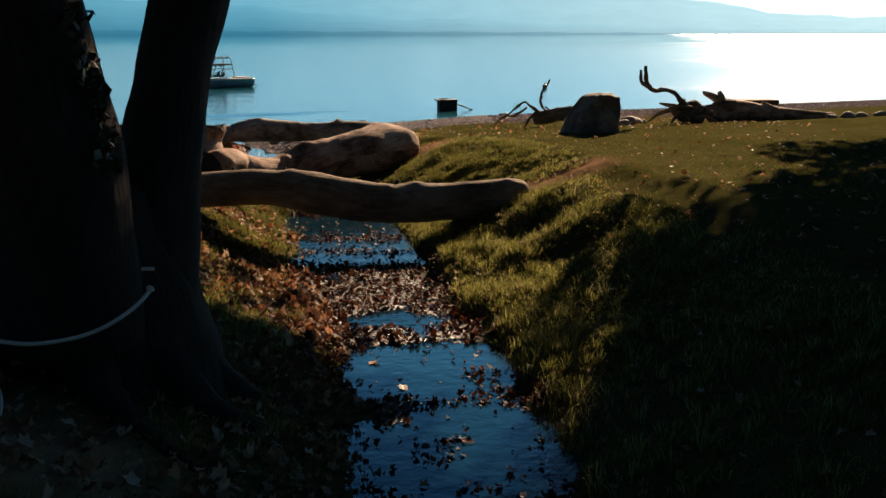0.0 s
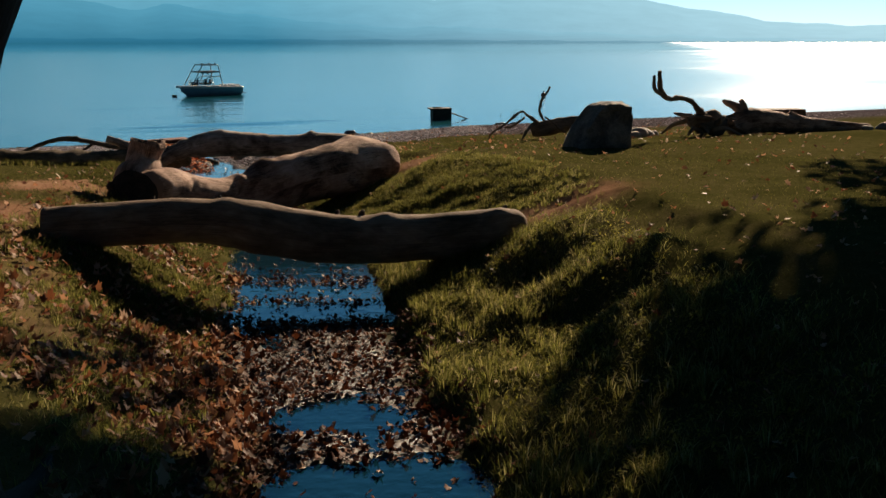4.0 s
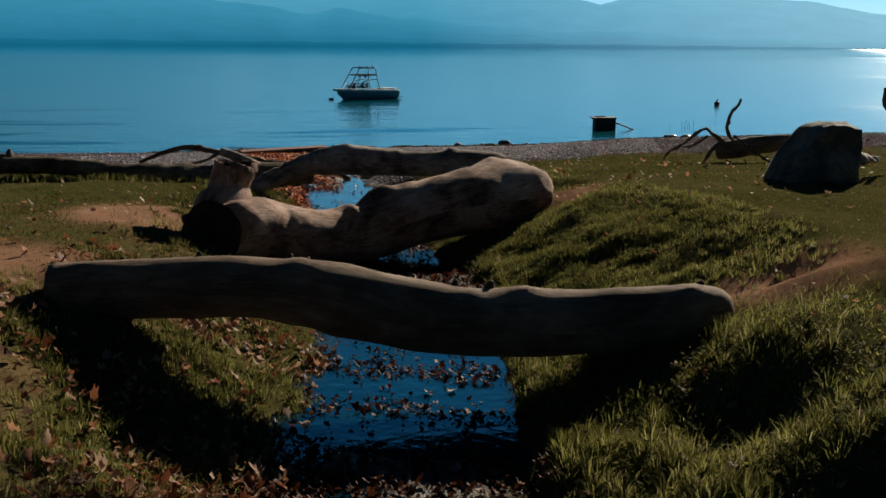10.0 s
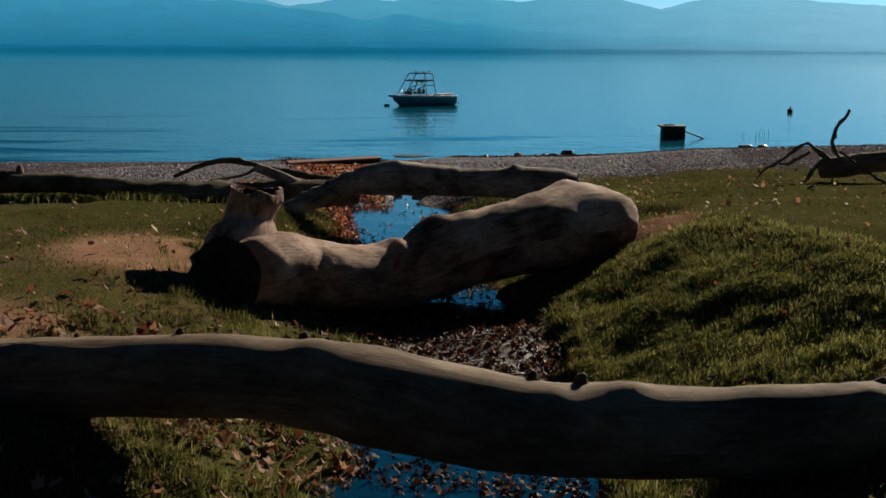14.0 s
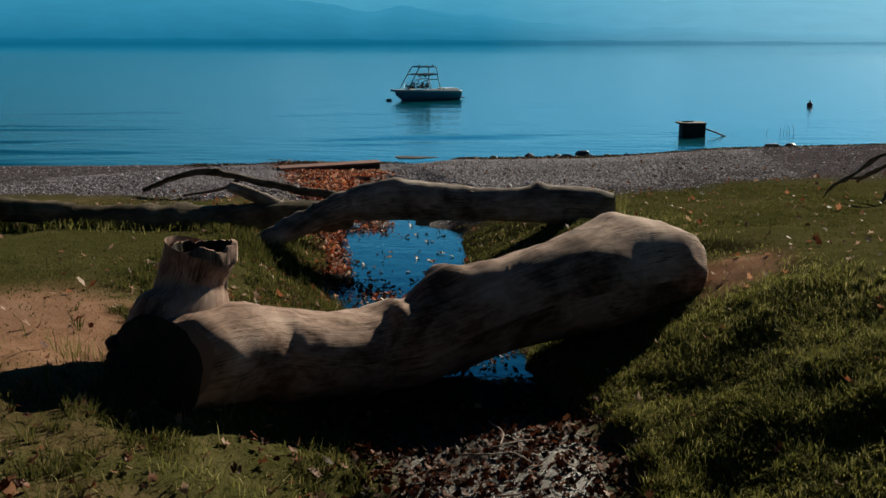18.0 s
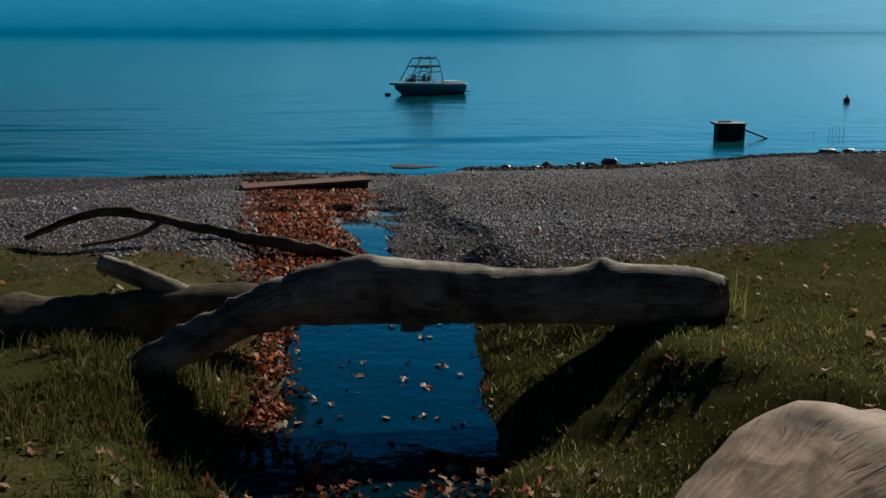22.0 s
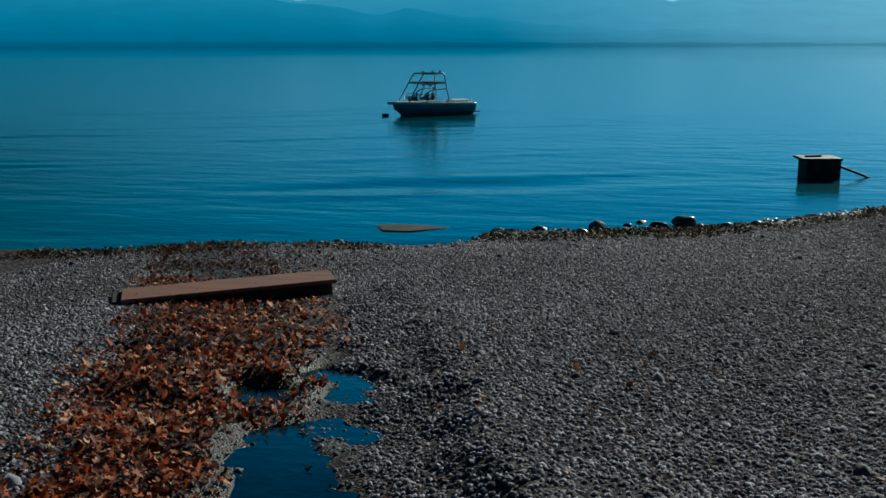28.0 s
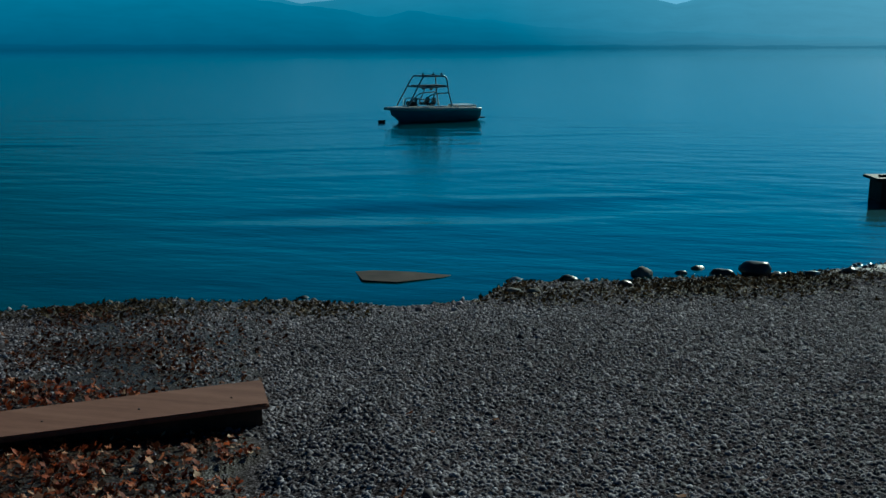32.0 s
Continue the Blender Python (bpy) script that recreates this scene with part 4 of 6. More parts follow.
def rag_rim(c, r, parent):
    """The ragged lip of the broken limb, and the dark hollow inside it."""
    seg = 64
    rows = ((0.96, -0.07), (0.97, 0.03), (0.84, 0.035), (0.72, -0.06), (0.6, -0.34))
    lips, hollow = bmesh.new(), bmesh.new()
    uvl = lips.loops.layers.uv.new("UVMap")
    for bm, qs in ((lips, (0, 1, 2)), (hollow, (2, 3, 4))):
        rings = []
        for q in qs:
            rad, z = rows[q]
            ring = []
            for k in range(seg):
                a = 2 * math.pi * k / seg
                w = Vector((math.cos(a), math.sin(a), 0))
                lip = 0.06 * noise.noise(w * 1.2 + Vector((0, 2, 0))) + 0.022 * noise.noise(w * 4) + 0.009 * noise.noise(w * 11)
                swell = 1 + 0.1 * noise.noise(w * 1.5 + Vector((4, 0, 0))) + 0.04 * noise.noise(w * 6)
                ring.append(bm.verts.new(Vector(c) + w * r * rad * swell + Vector((0, 0, z + (lip if q in (1, 2, 3) else 0)))))
            rings.append(ring)
        for ra, rb in zip(rings, rings[1:]):
            for k in range(seg):
                n = (k + 1) % seg
                fc = bm.faces.new((ra[k], ra[n], rb[n], rb[k]))
                if bm is lips:
                    for lp in fc.loops:
                        lp[uvl].uv = (math.atan2(lp.vert.co.y - c[1], lp.vert.co.x - c[0]) * r, lp.vert.co.z)
        if bm is hollow:
            bm.faces.new(rings[-1])
    rim = part("ragged_rim", lips, M_LOG, parent, "ragged rim of the broken limb")
    part("hollow", hollow, M_BLACK_WOOD, parent, "near-black hollow inside the limb")
    return rim


rag_rim((-3.02, 15.47, 2.49), 0.228, limb)
for c, s, k in (((-1.9, 17.4, 1.9), (0.16, 0.17, 0.15), 9),):
    bm = boulder((0, 0, 0), s, k, 3, 0.3)
    bmesh.ops.transform(bm, matrix=Matrix.Translation(c) @ pose(0, 0, 0, 0, 20, 45), verts=bm.verts)
    uvl = bm.loops.layers.uv.new("UVMap")
    for fc in bm.faces:
        for lp in fc.loops:
            lp[uvl].uv = (lp.vert.co.z * 1.2, lp.vert.co.x + lp.vert.co.y)
    part("burl", bm, M_LOG, big, "folded burl")
for c, s, k in (((-0.13, 18.56, 2.1), (0.05, 0.07, 0.045), 5), ((-0.03, 18.72, 1.98), (0.05, 0.07, 0.06), 8)):
    part("splinter", boulder(c, s, k, 3, 0.45), M_BLACK_WOOD, big, "dark broken splintered wood")

# third log with a forked branch
third = thing("forked_log", (-2.4, 21.8, gz(-1.0, 22.3)), "smooth grey log with a knobbly branch, across the stream", "log")
pts = [(-4.05, 21.12, 1.83, 0.19), (-3.82, 21.21, 1.86, 0.24), (-3.55, 21.32, 1.88, 0.255), (-3.13, 21.48, 1.855, 0.245), (-2.66, 21.66, 1.815, 0.222), (-2.2, 21.85, 1.79, 0.212), (-1.85, 21.98, 1.785, 0.235), (-1.46, 22.13, 1.77, 0.245), (-1.1, 22.27, 1.73, 0.235), (-0.93, 22.34, 1.71, 0.2)]
bm, _ = tube(pts, 28, 0.05, 0.035, 0.02, ((0.28, 265, 0.06, 0.09), (0.72, 100, 0.06, 0.08), (0.16, 80, 0.03, 0.08)), seed=4.1)
weather(bm, (0.93, 0.37), 0.005)
part("trunk", bm, M_LOG_GREY, third)
bm, _ = tube([(-3.65, 21.29, 1.87, 0.23), (-4.0, 21.12, 1.84, 0.19), (-4.3, 20.95, 1.74, 0.155), (-4.6, 20.74, 1.6, 0.14), (-4.92, 20.48, 1.44, 0.125), (-5.0, 20.42, 1.4, 0.1)], 20, 0.045, 0.1, 0.06, ((0.35, 95, 0.035, 0.05), (0.5, 80, 0.035, 0.05), (0.63, 100, 0.03, 0.05), (0.75, 85, 0.03, 0.05)), seed=6.0)
branch = part("branch", bm, M_LOG_GREY, third, "pale knobbly branch reaching the bank")
part("cut_end", end_disc((-0.915, 22.345, 1.71), (0.92, 0.36, -0.05), 0.205, 12.0), M_END, third, "sawn end with dry grass")
part("knot", boulder((-3.2, 21.45, 1.6), (0.1, 0.1, 0.07), 3, 2, 0.3), M_LOG_GREY, third)
for i, (x, y, z) in enumerate(((-4.15, 21.02, 1.97), (-4.3, 20.93, 1.9), (-4.42, 20.85, 1.83), (-4.55, 20.76, 1.77), (-3.85, 21.2, 2.07), (-3.7, 21.26, 2.12), (-1.8, 22.0, 2.02))):
    knot_bump((x, y, z - 0.02), 0.028 + 0.008 * (i % 3), (-0.3, -0.2, 0.8), i * 1.7, branch if i < 4 else third, M_BLACK_WOOD, length=0.25)

# mossy log behind it, running off along the lawn
moss = thing("mossy_log", (-7.0, 20.0, gz(-7, 20)), "long half-sunken log overgrown with moss and grass", "log")
pts = [(-4.35, 22.0, 1.5, 0.15), (-4.63, 21.8, 1.53, 0.205), (-5.1, 21.46, 1.55, 0.23), (-5.5, 21.16, 1.54, 0.23), (-5.9, 20.87, 1.57, 0.205), (-6.4, 20.5, 1.65, 0.19), (-7.0, 20.06, 1.71, 0.17), (-7.5, 19.66, 1.84, 0.145), (-8.2, 19.15, 1.93, 0.14), (-9.2, 18.4, 1.97, 0.15), (-11.2, 17.0, 2.05, 0.14)]
bm, _ = tube(pts, 20, 0.08, 0.1, 0.06, ((0.6, 90, 0.04, 0.1), (0.25, 80, 0.05, 0.1)), seed=9.0)
part("trunk", bm, M_MOSS, moss)
bm, _ = tube([(-5.1, 21.45, 1.66, 0.12), (-5.35, 21.35, 1.82, 0.09), (-5.6, 21.28, 1.93, 0.08), (-5.74, 21.25, 1.98, 0.075)], 12, 0.05, 0.08, 0.05, seed=3.0)
part("branch_stub", bm, M_LOG_GREY, moss, "short dark branch stub")
knot_bump((-8.3, 19.1, 2.08), 0.07, (0, 0, 1), 2.0, moss, M_LOG_DARK, length=0.6)

# long thin branch on the gravel
limb2 = thing("fallen_branch", (-6.5, 25.3, gz(-6.5, 25.3)), "long thin arched bare branch lying on the gravel", "branch")
bm, _ = tube([(-9.08, 24.6, 1.3, 0.035), (-8.75, 24.78, 1.45, 0.045), (-8.4, 24.93, 1.57, 0.05), (-8.09, 25.05, 1.6, 0.06), (-7.7, 25.2, 1.53, 0.055), (-7.2, 25.33, 1.4, 0.06), (-6.9, 25.38, 1.36, 0.066), (-6.5, 25.4, 1.27, 0.068), (-6.1, 25.44, 1.24, 0.078), (-5.7, 25.41, 1.17, 0.08), (-5.3, 25.44, 1.12, 0.085), (-4.85, 25.36, 1.02, 0.085), (-4.6, 25.3, 0.97, 0.075)], 14, 0.05, 0.22, 0.12, ((0.27, 90, 0.03, 0.06), (0.6, 60, 0.03, 0.06), (0.78, 110, 0.03, 0.07)), seed=5.5)
part("branch", bm, M_MOSS, limb2)
bm, _ = tube([(-7.55, 25.2, 1.47, 0.04), (-7.8, 25.0, 1.32, 0.03), (-8.3, 24.6, 1.25, 0.02)], 8, 0.06, 0.1, 0.05, seed=1.5)
part("twig", bm, M_LOG_DARK, limb2)
bm, _ = tube([(-6.3, 24.75, 1.1, 0.03), (-5.6, 24.72, 1.08, 0.035), (-4.9, 24.6, 1.03, 0.03)], 8, 0.06, 0.15, 0.05, seed=8.5)
stick = thing("stick", (-5.6, 24.7, 1.05), "dark wet stick lying in the leaf-filled bed", "stick")
part("stick", bm, M_LOG_DARK, stick)

bs = thing("bark_slab", (-2.9, 18.55, 1.1), "curled slab of bleached bark stranded at the stream's edge", "bark")
bm, _ = tube([(-3.26, 18.3, 1.15, 0.04), (-3.18, 18.34, 1.17, 0.075), (-2.98, 18.42, 1.17, 0.085), (-2.72, 18.5, 1.15, 0.07), (-2.48, 18.56, 1.12, 0.04)], 14, 0.04, 0.2, 0.1, ((0.3, 90, 0.03, 0.06),), flat=0.55, seed=15.0)
weather(bm, (0.95, 0.25), 0.015)
part("slab", bm, M_LOG, bs)
bm, _ = tube([(-3.3, 18.14, 1.13, 0.03), (-3.0, 18.24, 1.15, 0.042), (-2.7, 18.32, 1.12, 0.03)], 10, 0.05, 0.2, 0.1, flat=0.5, seed=16.0)
part("flake", bm, M_LOG_DARK, bs, "thin dark flake of bark")
ds = thing("drift_stick", (-2.45, 20.27, 1.05), "dark waterlogged stick lying in the stream", "stick")
bm, _ = tube([(-2.76, 20.2, 1.1, 0.045), (-2.6, 20.24, 1.11, 0.038), (-2.35, 20.3, 1.1, 0.03), (-2.08, 20.36, 1.12, 0.025)], 10, 0.05, 0.25, 0.1, ((0.1, 90, 0.03, 0.05),), seed=17.0)
part("stem", bm, M_BLACK_WOOD, ds)
bm, _ = tube([(-2.35, 20.3, 1.1, 0.02), (-2.2, 20.22, 1.14, 0.015), (-2.1, 20.2, 1.13, 0.008)], 8, 0.05, 0.2, 0.1, seed=18.0)
part("side_shoot", bm, M_BLACK_WOOD, ds)

def crumpled_sheet(c, size, seed):
    """A crushed piece of thin sheet, folded into sharp ridges."""
    bm = bmesh.new()
    n = 14
    grid = [[None] * n for _ in range(n)]
    for i in range(n):
        for j in range(n):
            u, v = i / (n - 1) - 0.5, j / (n - 1) - 0.5
            q = Vector((u * 5, v * 5, seed))
            z = abs(noise.noise(q)) * 0.5 + abs(noise.noise(q * 2.3)) * 0.25
            edge = 1 - 1.3 * max(abs(u), abs(v)) ** 2
            grid[i][j] = bm.verts.new(Vector(c) + Vector((u * size + 0.06 * noise.noise(q * 1.4), v * size * 0.7 + 0.06 * noise.noise(q * 1.7 + Vector((5, 0, 0))), max(0.004, z * edge * size * 0.9))))
    for i in range(n - 1):
        for j in range(n - 1):
            bm.faces.new((grid[i][j], grid[i + 1][j], grid[i + 1][j + 1], grid[i][j + 1]))
    bmesh.ops.solidify(bm, geom=bm.faces[:], thickness=0.002)
    return bm


M_PLASTIC, pn, pl_, pb = material("clear_plastic")
pb.inputs["Base Color"].default_value = (0.8, 0.84, 0.84, 1)
pb.inputs["Transmission Weight"].default_value, pb.inputs["Roughness"].default_value, pb.inputs["IOR"].default_value = 0.75, 0.18, 1.3
cs = thing("crumpled_plastic", (-4.95, 23.6, gz(-4.95, 23.6)), "crumpled piece of clear plastic lying among the leaves", "plastic")
part("sheet", crumpled_sheet((-4.95, 23.6, max(gz(-4.95, 23.6), float(stream_z(23.6))) + 0.01), 0.32, 3.0), M_PLASTIC, cs, smooth=False)

# pale twigs caught among the leaves of the stream
rnd = random.Random(14)
for i in range(18):
    if i < 10:
        y = rnd.uniform(14.2, 16.0)
    else:
        y = rnd.uniform(18.4, 19.7)
    x = float(stream_mid(y)) + rnd.uniform(-0.6, 0.75) * float(stream_half(y))
    z = max(gz(x, y), float(stream_z(y))) + 0.012
    a, ln, r = rnd.uniform(0, math.pi), rnd.uniform(0.12, 0.32), rnd.uniform(0.004, 0.009)
    dx, dy = math.cos(a) * ln, math.sin(a) * ln
    tw = thing("twig", (x, y, z), "thin pale bare twig caught among wet leaves", "twig", "twigs in the stream")
    bm, _ = tube([(x - dx, y - dy, z, r), (x - dx * 0.3 + dy * 0.2, y - dy * 0.3 - dx * 0.2, z + 0.02, r), (x + dx * 0.4, y + dy * 0.4, z + 0.012, r * 0.8), (x + dx, y + dy, z + 0.004, r * 0.4)], 6, 0.05, 0.2, 0.1, seed=i)
    part("stem", bm, M_LOG_GREY, tw)
    if i % 2:
        bm, _ = tube([(x, y, z + 0.015, r * 0.7), (x + dy * 0.4 + dx * 0.3, y - dx * 0.4 + dy * 0.3, z + 0.03, r * 0.4), (x + dy * 0.7 + dx * 0.5, y - dx * 0.7 + dy * 0.5, z + 0.02, r * 0.25)], 5, 0.05, 0.2, 0.1, seed=i + 40)
        part("side_shoot", bm, M_LOG_GREY, tw)

# ---- boulder and driftwood at the lawn's edge ----
rk = thing("boulder", (3.65, 18.85, gz(3.65, 18.85)), "large dark angular boulder standing on the grass", "rock")


def great_rock():
    """Wedge-shaped stone: a long slope on one side, steep on the other, flat on top."""
    bm = bmesh.new()
    bmesh.ops.create_cube(bm, size=1.0)
    bmesh.ops.subdivide_edges(bm, edges=bm.edges[:], cuts=15, use_grid_fill=True)
    for v in bm.verts:
        p = v.co + Vector((0.5, 0, 0.5))
        top = p.z
        left = 0.01 + 0.47 * top ** 1.6
        right = 1.0 - 0.05 * top
        x = left + (right - left) * p.x
        z = top * (0.8 + 0.03 * math.sin(5 * p.x)) * (1 - 0.1 * max(0, 0.35 - p.x))
        q = Vector((x * 0.95 - 0.47, p.y * (0.8 - 0.16 * top), z))
        q += Vector((0.09, 0.1, 0.05)) * noise.noise(q * 2.1) + Vector((0.05, 0.06, 0.035)) * noise.noise(q * 5.0 + Vector((3, 1, 0))) + Vector((0.035, 0.035, 0.03)) * noise.noise(q * 12.0)
        q.x += 0.05 * top * (p.x > 0.9)
        v.co = Matrix.Rotation(radians(18), 3, "Z") @ q + Vector((3.52, 18.8, gz(3.65, 18.85) - 0.08))
    bmesh.ops.smooth_vert(bm, verts=bm.verts, factor=0.25, use_axis_x=True, use_axis_y=True, use_axis_z=True)
    return bm


part("stone", great_rock(), M_ROCK, rk)
for i, (x, y, r) in enumerate(((4.75, 22.3, 0.16), (4.95, 22.9, 0.2), (4.6, 22.6, 0.12), (5.2, 23.2, 0.17), (5.4, 23.6, 0.13), (5.05, 23.5, 0.15))):
    st = thing("stone", (x, y, gz(x, y)), "pale rounded stone beside the boulder", "stone", "stones by the boulder")
    part("stone", boulder((x, y, gz(x, y) + r * 0.35), (r * 1.2, r, r * 0.75), i + 20, 2), M_STONE, st)

g1 = gz(3.6, 24.2)
dr = thing("driftwood", (3.6, 24.2, g1), "dark driftwood trunk with crooked bare limbs", "driftwood")
bm, _ = tube([(2.85, 24.4, g1 + 0.16, 0.15), (3.2, 24.3, g1 + 0.24, 0.18), (3.7, 24.2, g1 + 0.34, 0.16), (4.25, 24.1, g1 + 0.44, 0.11)], 18, 0.08, 0.12, 0.06, seed=2.0)
part("trunk", bm, M_LOG_DARK, dr)
for nm, pp in (("limb", [(3.2, 24.3, g1 + 0.3, 0.08), (3.0, 24.25, g1 + 0.55, 0.06), (3.02, 24.2, g1 + 0.85, 0.05), (3.15, 24.2, g1 + 1.03, 0.045), (3.2, 24.25, g1 + 1.15, 0.05)]),
               ("limb", [(3.0, 24.35, g1 + 0.3, 0.09), (2.75, 24.2, g1 + 0.5, 0.07), (2.55, 24.1, g1 + 0.6, 0.055), (2.2, 24.05, g1 + 0.33, 0.045), (1.95, 24.0, g1 + 0.18, 0.04), (1.83, 24.0, g1 + 0.0, 0.03)]),
               ("limb", [(2.85, 24.2, g1 + 0.35, 0.07), (2.7, 24.0, g1 + 0.2, 0.05), (2.55, 23.85, g1 - 0.02, 0.035)]),
               ("limb", [(2.65, 24.15, g1 + 0.48, 0.05), (2.4, 24.3, g1 + 0.28, 0.05), (2.2, 24.3, g1 + 0.25, 0.04)]),
               ("limb", [(3.1, 24.1, g1 + 0.5, 0.04), (3.5, 23.85, g1 + 0.2, 0.035), (3.8, 23.7, g1 + 0.02, 0.03)])):
    bm, _ = tube([(x, y, z, 0.52 * r) for x, y, z, r in pp], 10, 0.03, 0.5, 0.2, ((0.3, 200, 0.02, 0.03), (0.5, 90, 0.03, 0.03), (0.75, 300, 0.02, 0.03)), seed=pp[0][0] * 3)
    part(nm, bm, M_LOG_DARK, dr, "crooked bare limb")

g2 = gz(6.2, 22.0)
sn = thing("uprooted_snag", (6.2, 22.0, g2), "uprooted stump with tangled roots and a crooked limb", "driftwood")
bm, _ = tube([(6.5, 22.2, g2 + 0.15, 0.22), (6.2, 22.0, g2 + 0.28, 0.24), (5.95, 21.9, g2 + 0.32, 0.16), (5.8, 21.85, g2 + 0.25, 0.09)], 16, 0.07, 0.25, 0.1, seed=3.3)
part("root_crown", bm, M_LOG_DARK, sn)
bm, _ = tube([(6.15, 21.95, g2 + 0.35, 0.1), (5.95, 21.75, g2 + 0.52, 0.066), (5.75, 21.6, g2 + 0.72, 0.052), (5.5, 21.4, g2 + 0.8, 0.046), (5.2, 21.15, g2 + 0.8, 0.05), (5.02, 20.98, g2 + 0.95, 0.055), (4.97, 20.9, g2 + 1.2, 0.042), (4.95, 20.85, g2 + 1.33, 0.035)], 12, 0.04, 0.25, 0.1, ((0.55, 90, 0.03, 0.05), (0.75, 200, 0.03, 0.05)), seed=4.4)
lm = part("crooked_limb", bm, M_LOG_DARK, sn, "crooked limb with a hooked forked tip")
bm, _ = tube([(5.03, 20.98, g2 + 0.9, 0.05), (4.88, 20.9, g2 + 1.0, 0.04), (4.86, 20.88, g2 + 1.25, 0.03)], 10, 0.05, 0.1, 0.05, seed=5.4)
part("forked_tip", bm, M_LOG_DARK, lm)
rnd = random.Random(8)
for i in range(22):
    a = rnd.uniform(0, 2 * math.pi)
    c = Vector((6.1 + rnd.uniform(-0.35, 0.5), 22.0 + rnd.uniform(-0.3, 0.3), g2 + rnd.uniform(0.1, 0.4)))
    e = c + Vector((math.cos(a) * rnd.uniform(0.3, 0.7), math.sin(a) * 0.4, rnd.uniform(-0.3, 0.15)))
    e.z = max(e.z, g2 + 0.02)
    mid = (c + e) / 2 + Vector((rnd.uniform(-0.1, 0.1), 0, rnd.uniform(0.0, 0.12)))
    bm, _ = tube([(*c, 0.06), (*mid, 0.045), (*e, 0.02)], 7, 0.08, 0.2, 0.1, seed=i)
    part("root", bm, M_LOG_DARK if i % 3 else M_LOG, sn)

g3 = gz(8, 22.8)
l5 = thing("driftwood_log", (8.0, 22.8, g3), "forked driftwood log tapering along the beach", "driftwood")
bm, _ = tube([(6.75, 22.5, g3 + 0.16, 0.17), (7.1, 22.6, g3 + 0.26, 0.26), (7.6, 22.75, g3 + 0.25, 0.24), (8.3, 22.95, g3 + 0.18, 0.18), (9.2, 23.2, g3 + 0.12, 0.12), (10.0, 23.4, g3 + 0.08, 0.07)], 18, 0.08, 0.1, 0.06, seed=6.6)
part("trunk", bm, M_LOG, l5)
for pp in ([(7.05, 22.6, g3 + 0.4, 0.11), (6.9, 22.55, g3 + 0.56, 0.09), (6.68, 22.5, g3 + 0.66, 0.06), (6.6, 22.48, g3 + 0.7, 0.03)], [(7.1, 22.6, g3 + 0.42, 0.1), (7.05, 22.58, g3 + 0.6, 0.07), (6.98, 22.56, g3 + 0.7, 0.05)],
           [(8.4, 22.95, g3 + 0.25, 0.09), (8.2, 22.9, g3 + 0.36, 0.07), (8.1, 22.87, g3 + 0.42, 0.05)]):
    bm, _ = tube(pp, 10, 0.05, 0.1, 0.05, seed=pp[0][2])
    part("fork", bm, M_LOG, l5, "broken fork")
g4 = gz(8.1, 24.4)
bd = thing("dark_board", (8.3, 24.4, g4), "dark flat wooden board lying behind the driftwood", "board")
part("board", box((8.35, 24.4, g4 + 0.36), (1.1, 0.5, 0.3), 8, 0.015), M_PLANK_DARK, bd)
part("support", box((8.35, 24.4, g4 + 0.11), (0.9, 0.3, 0.24), 8, 0.015), M_PLANK_DARK, bd)
for i, (x, y, r) in enumerate(((10.3, 23.3, 0.16), (10.7, 23.5, 0.12), (11.2, 23.6, 0.14), (9.8, 23.0, 0.1))):
    st = thing("stone", (x, y, gz(x, y)), "rounded brown stone beside the driftwood", "stone", "stones by the driftwood")
    part("stone", boulder((x, y, gz(x, y) + r * 0.3), (r * 1.4, r, r * 0.7), i + 40, 2), M_STONE, st)

# ---- beach: beam, stones, slab, box, buoy ----
pk = thing("timber_beam", (-9.0, 33.3, 0.5), "flat reddish-brown timber beam lying on the leaves", "beam")
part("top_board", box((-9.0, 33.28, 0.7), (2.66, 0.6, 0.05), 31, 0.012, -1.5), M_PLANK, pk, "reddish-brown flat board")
# the beam's dark material paints the shaded side below the board
part("beam", box((-9.09, 33.27, 0.59), (2.72, 0.52, 0.19), 31, 0.012, -1.5), M_PLANK_DARK, pk, "beam with its shade coloured dark")
for i in range(4):
    u = -1.1 + 0.73 * i
    part("nail_head", boulder((-9.0 + u * 0.857, 33.2 + u * 0.515, 0.728 + u * 0.026), (0.012, 0.012, 0.005), i, 1, 0.02), M_BOX, pk)

sl = thing("concrete_slab", (-8.9, 42.3, -0.12), "flat wet concrete slab awash at the water's edge", "slab")


def slab():
    bm = bmesh.new()
    outline = [(-9.84, 41.5), (-9.4, 40.72), (-8.84, 40.76), (-8.2, 41.3), (-8.0, 41.8), (-7.86, 42.5), (-8.7, 42.66), (-9.6, 42.1)]
    top = [bm.verts.new((x, y, 0.016 - 0.03 * (y - 40.7) + 0.006 * (i % 2))) for i, (x, y) in enumerate(outline)]
    low = [bm.verts.new((x * 1.003, y, -0.12)) for x, y in outline]
    bm.faces.new(top)
    bm.faces.new(list(reversed(low)))
    for i in range(8):
        j = (i + 1) % 8
        bm.faces.new((low[i], low[j], top[j], top[i]))
    bmesh.ops.bevel(bm, geom=[e for e in bm.edges if all(v in top for v in e.verts)], offset=0.015, segments=2, affect="EDGES")
    return bm


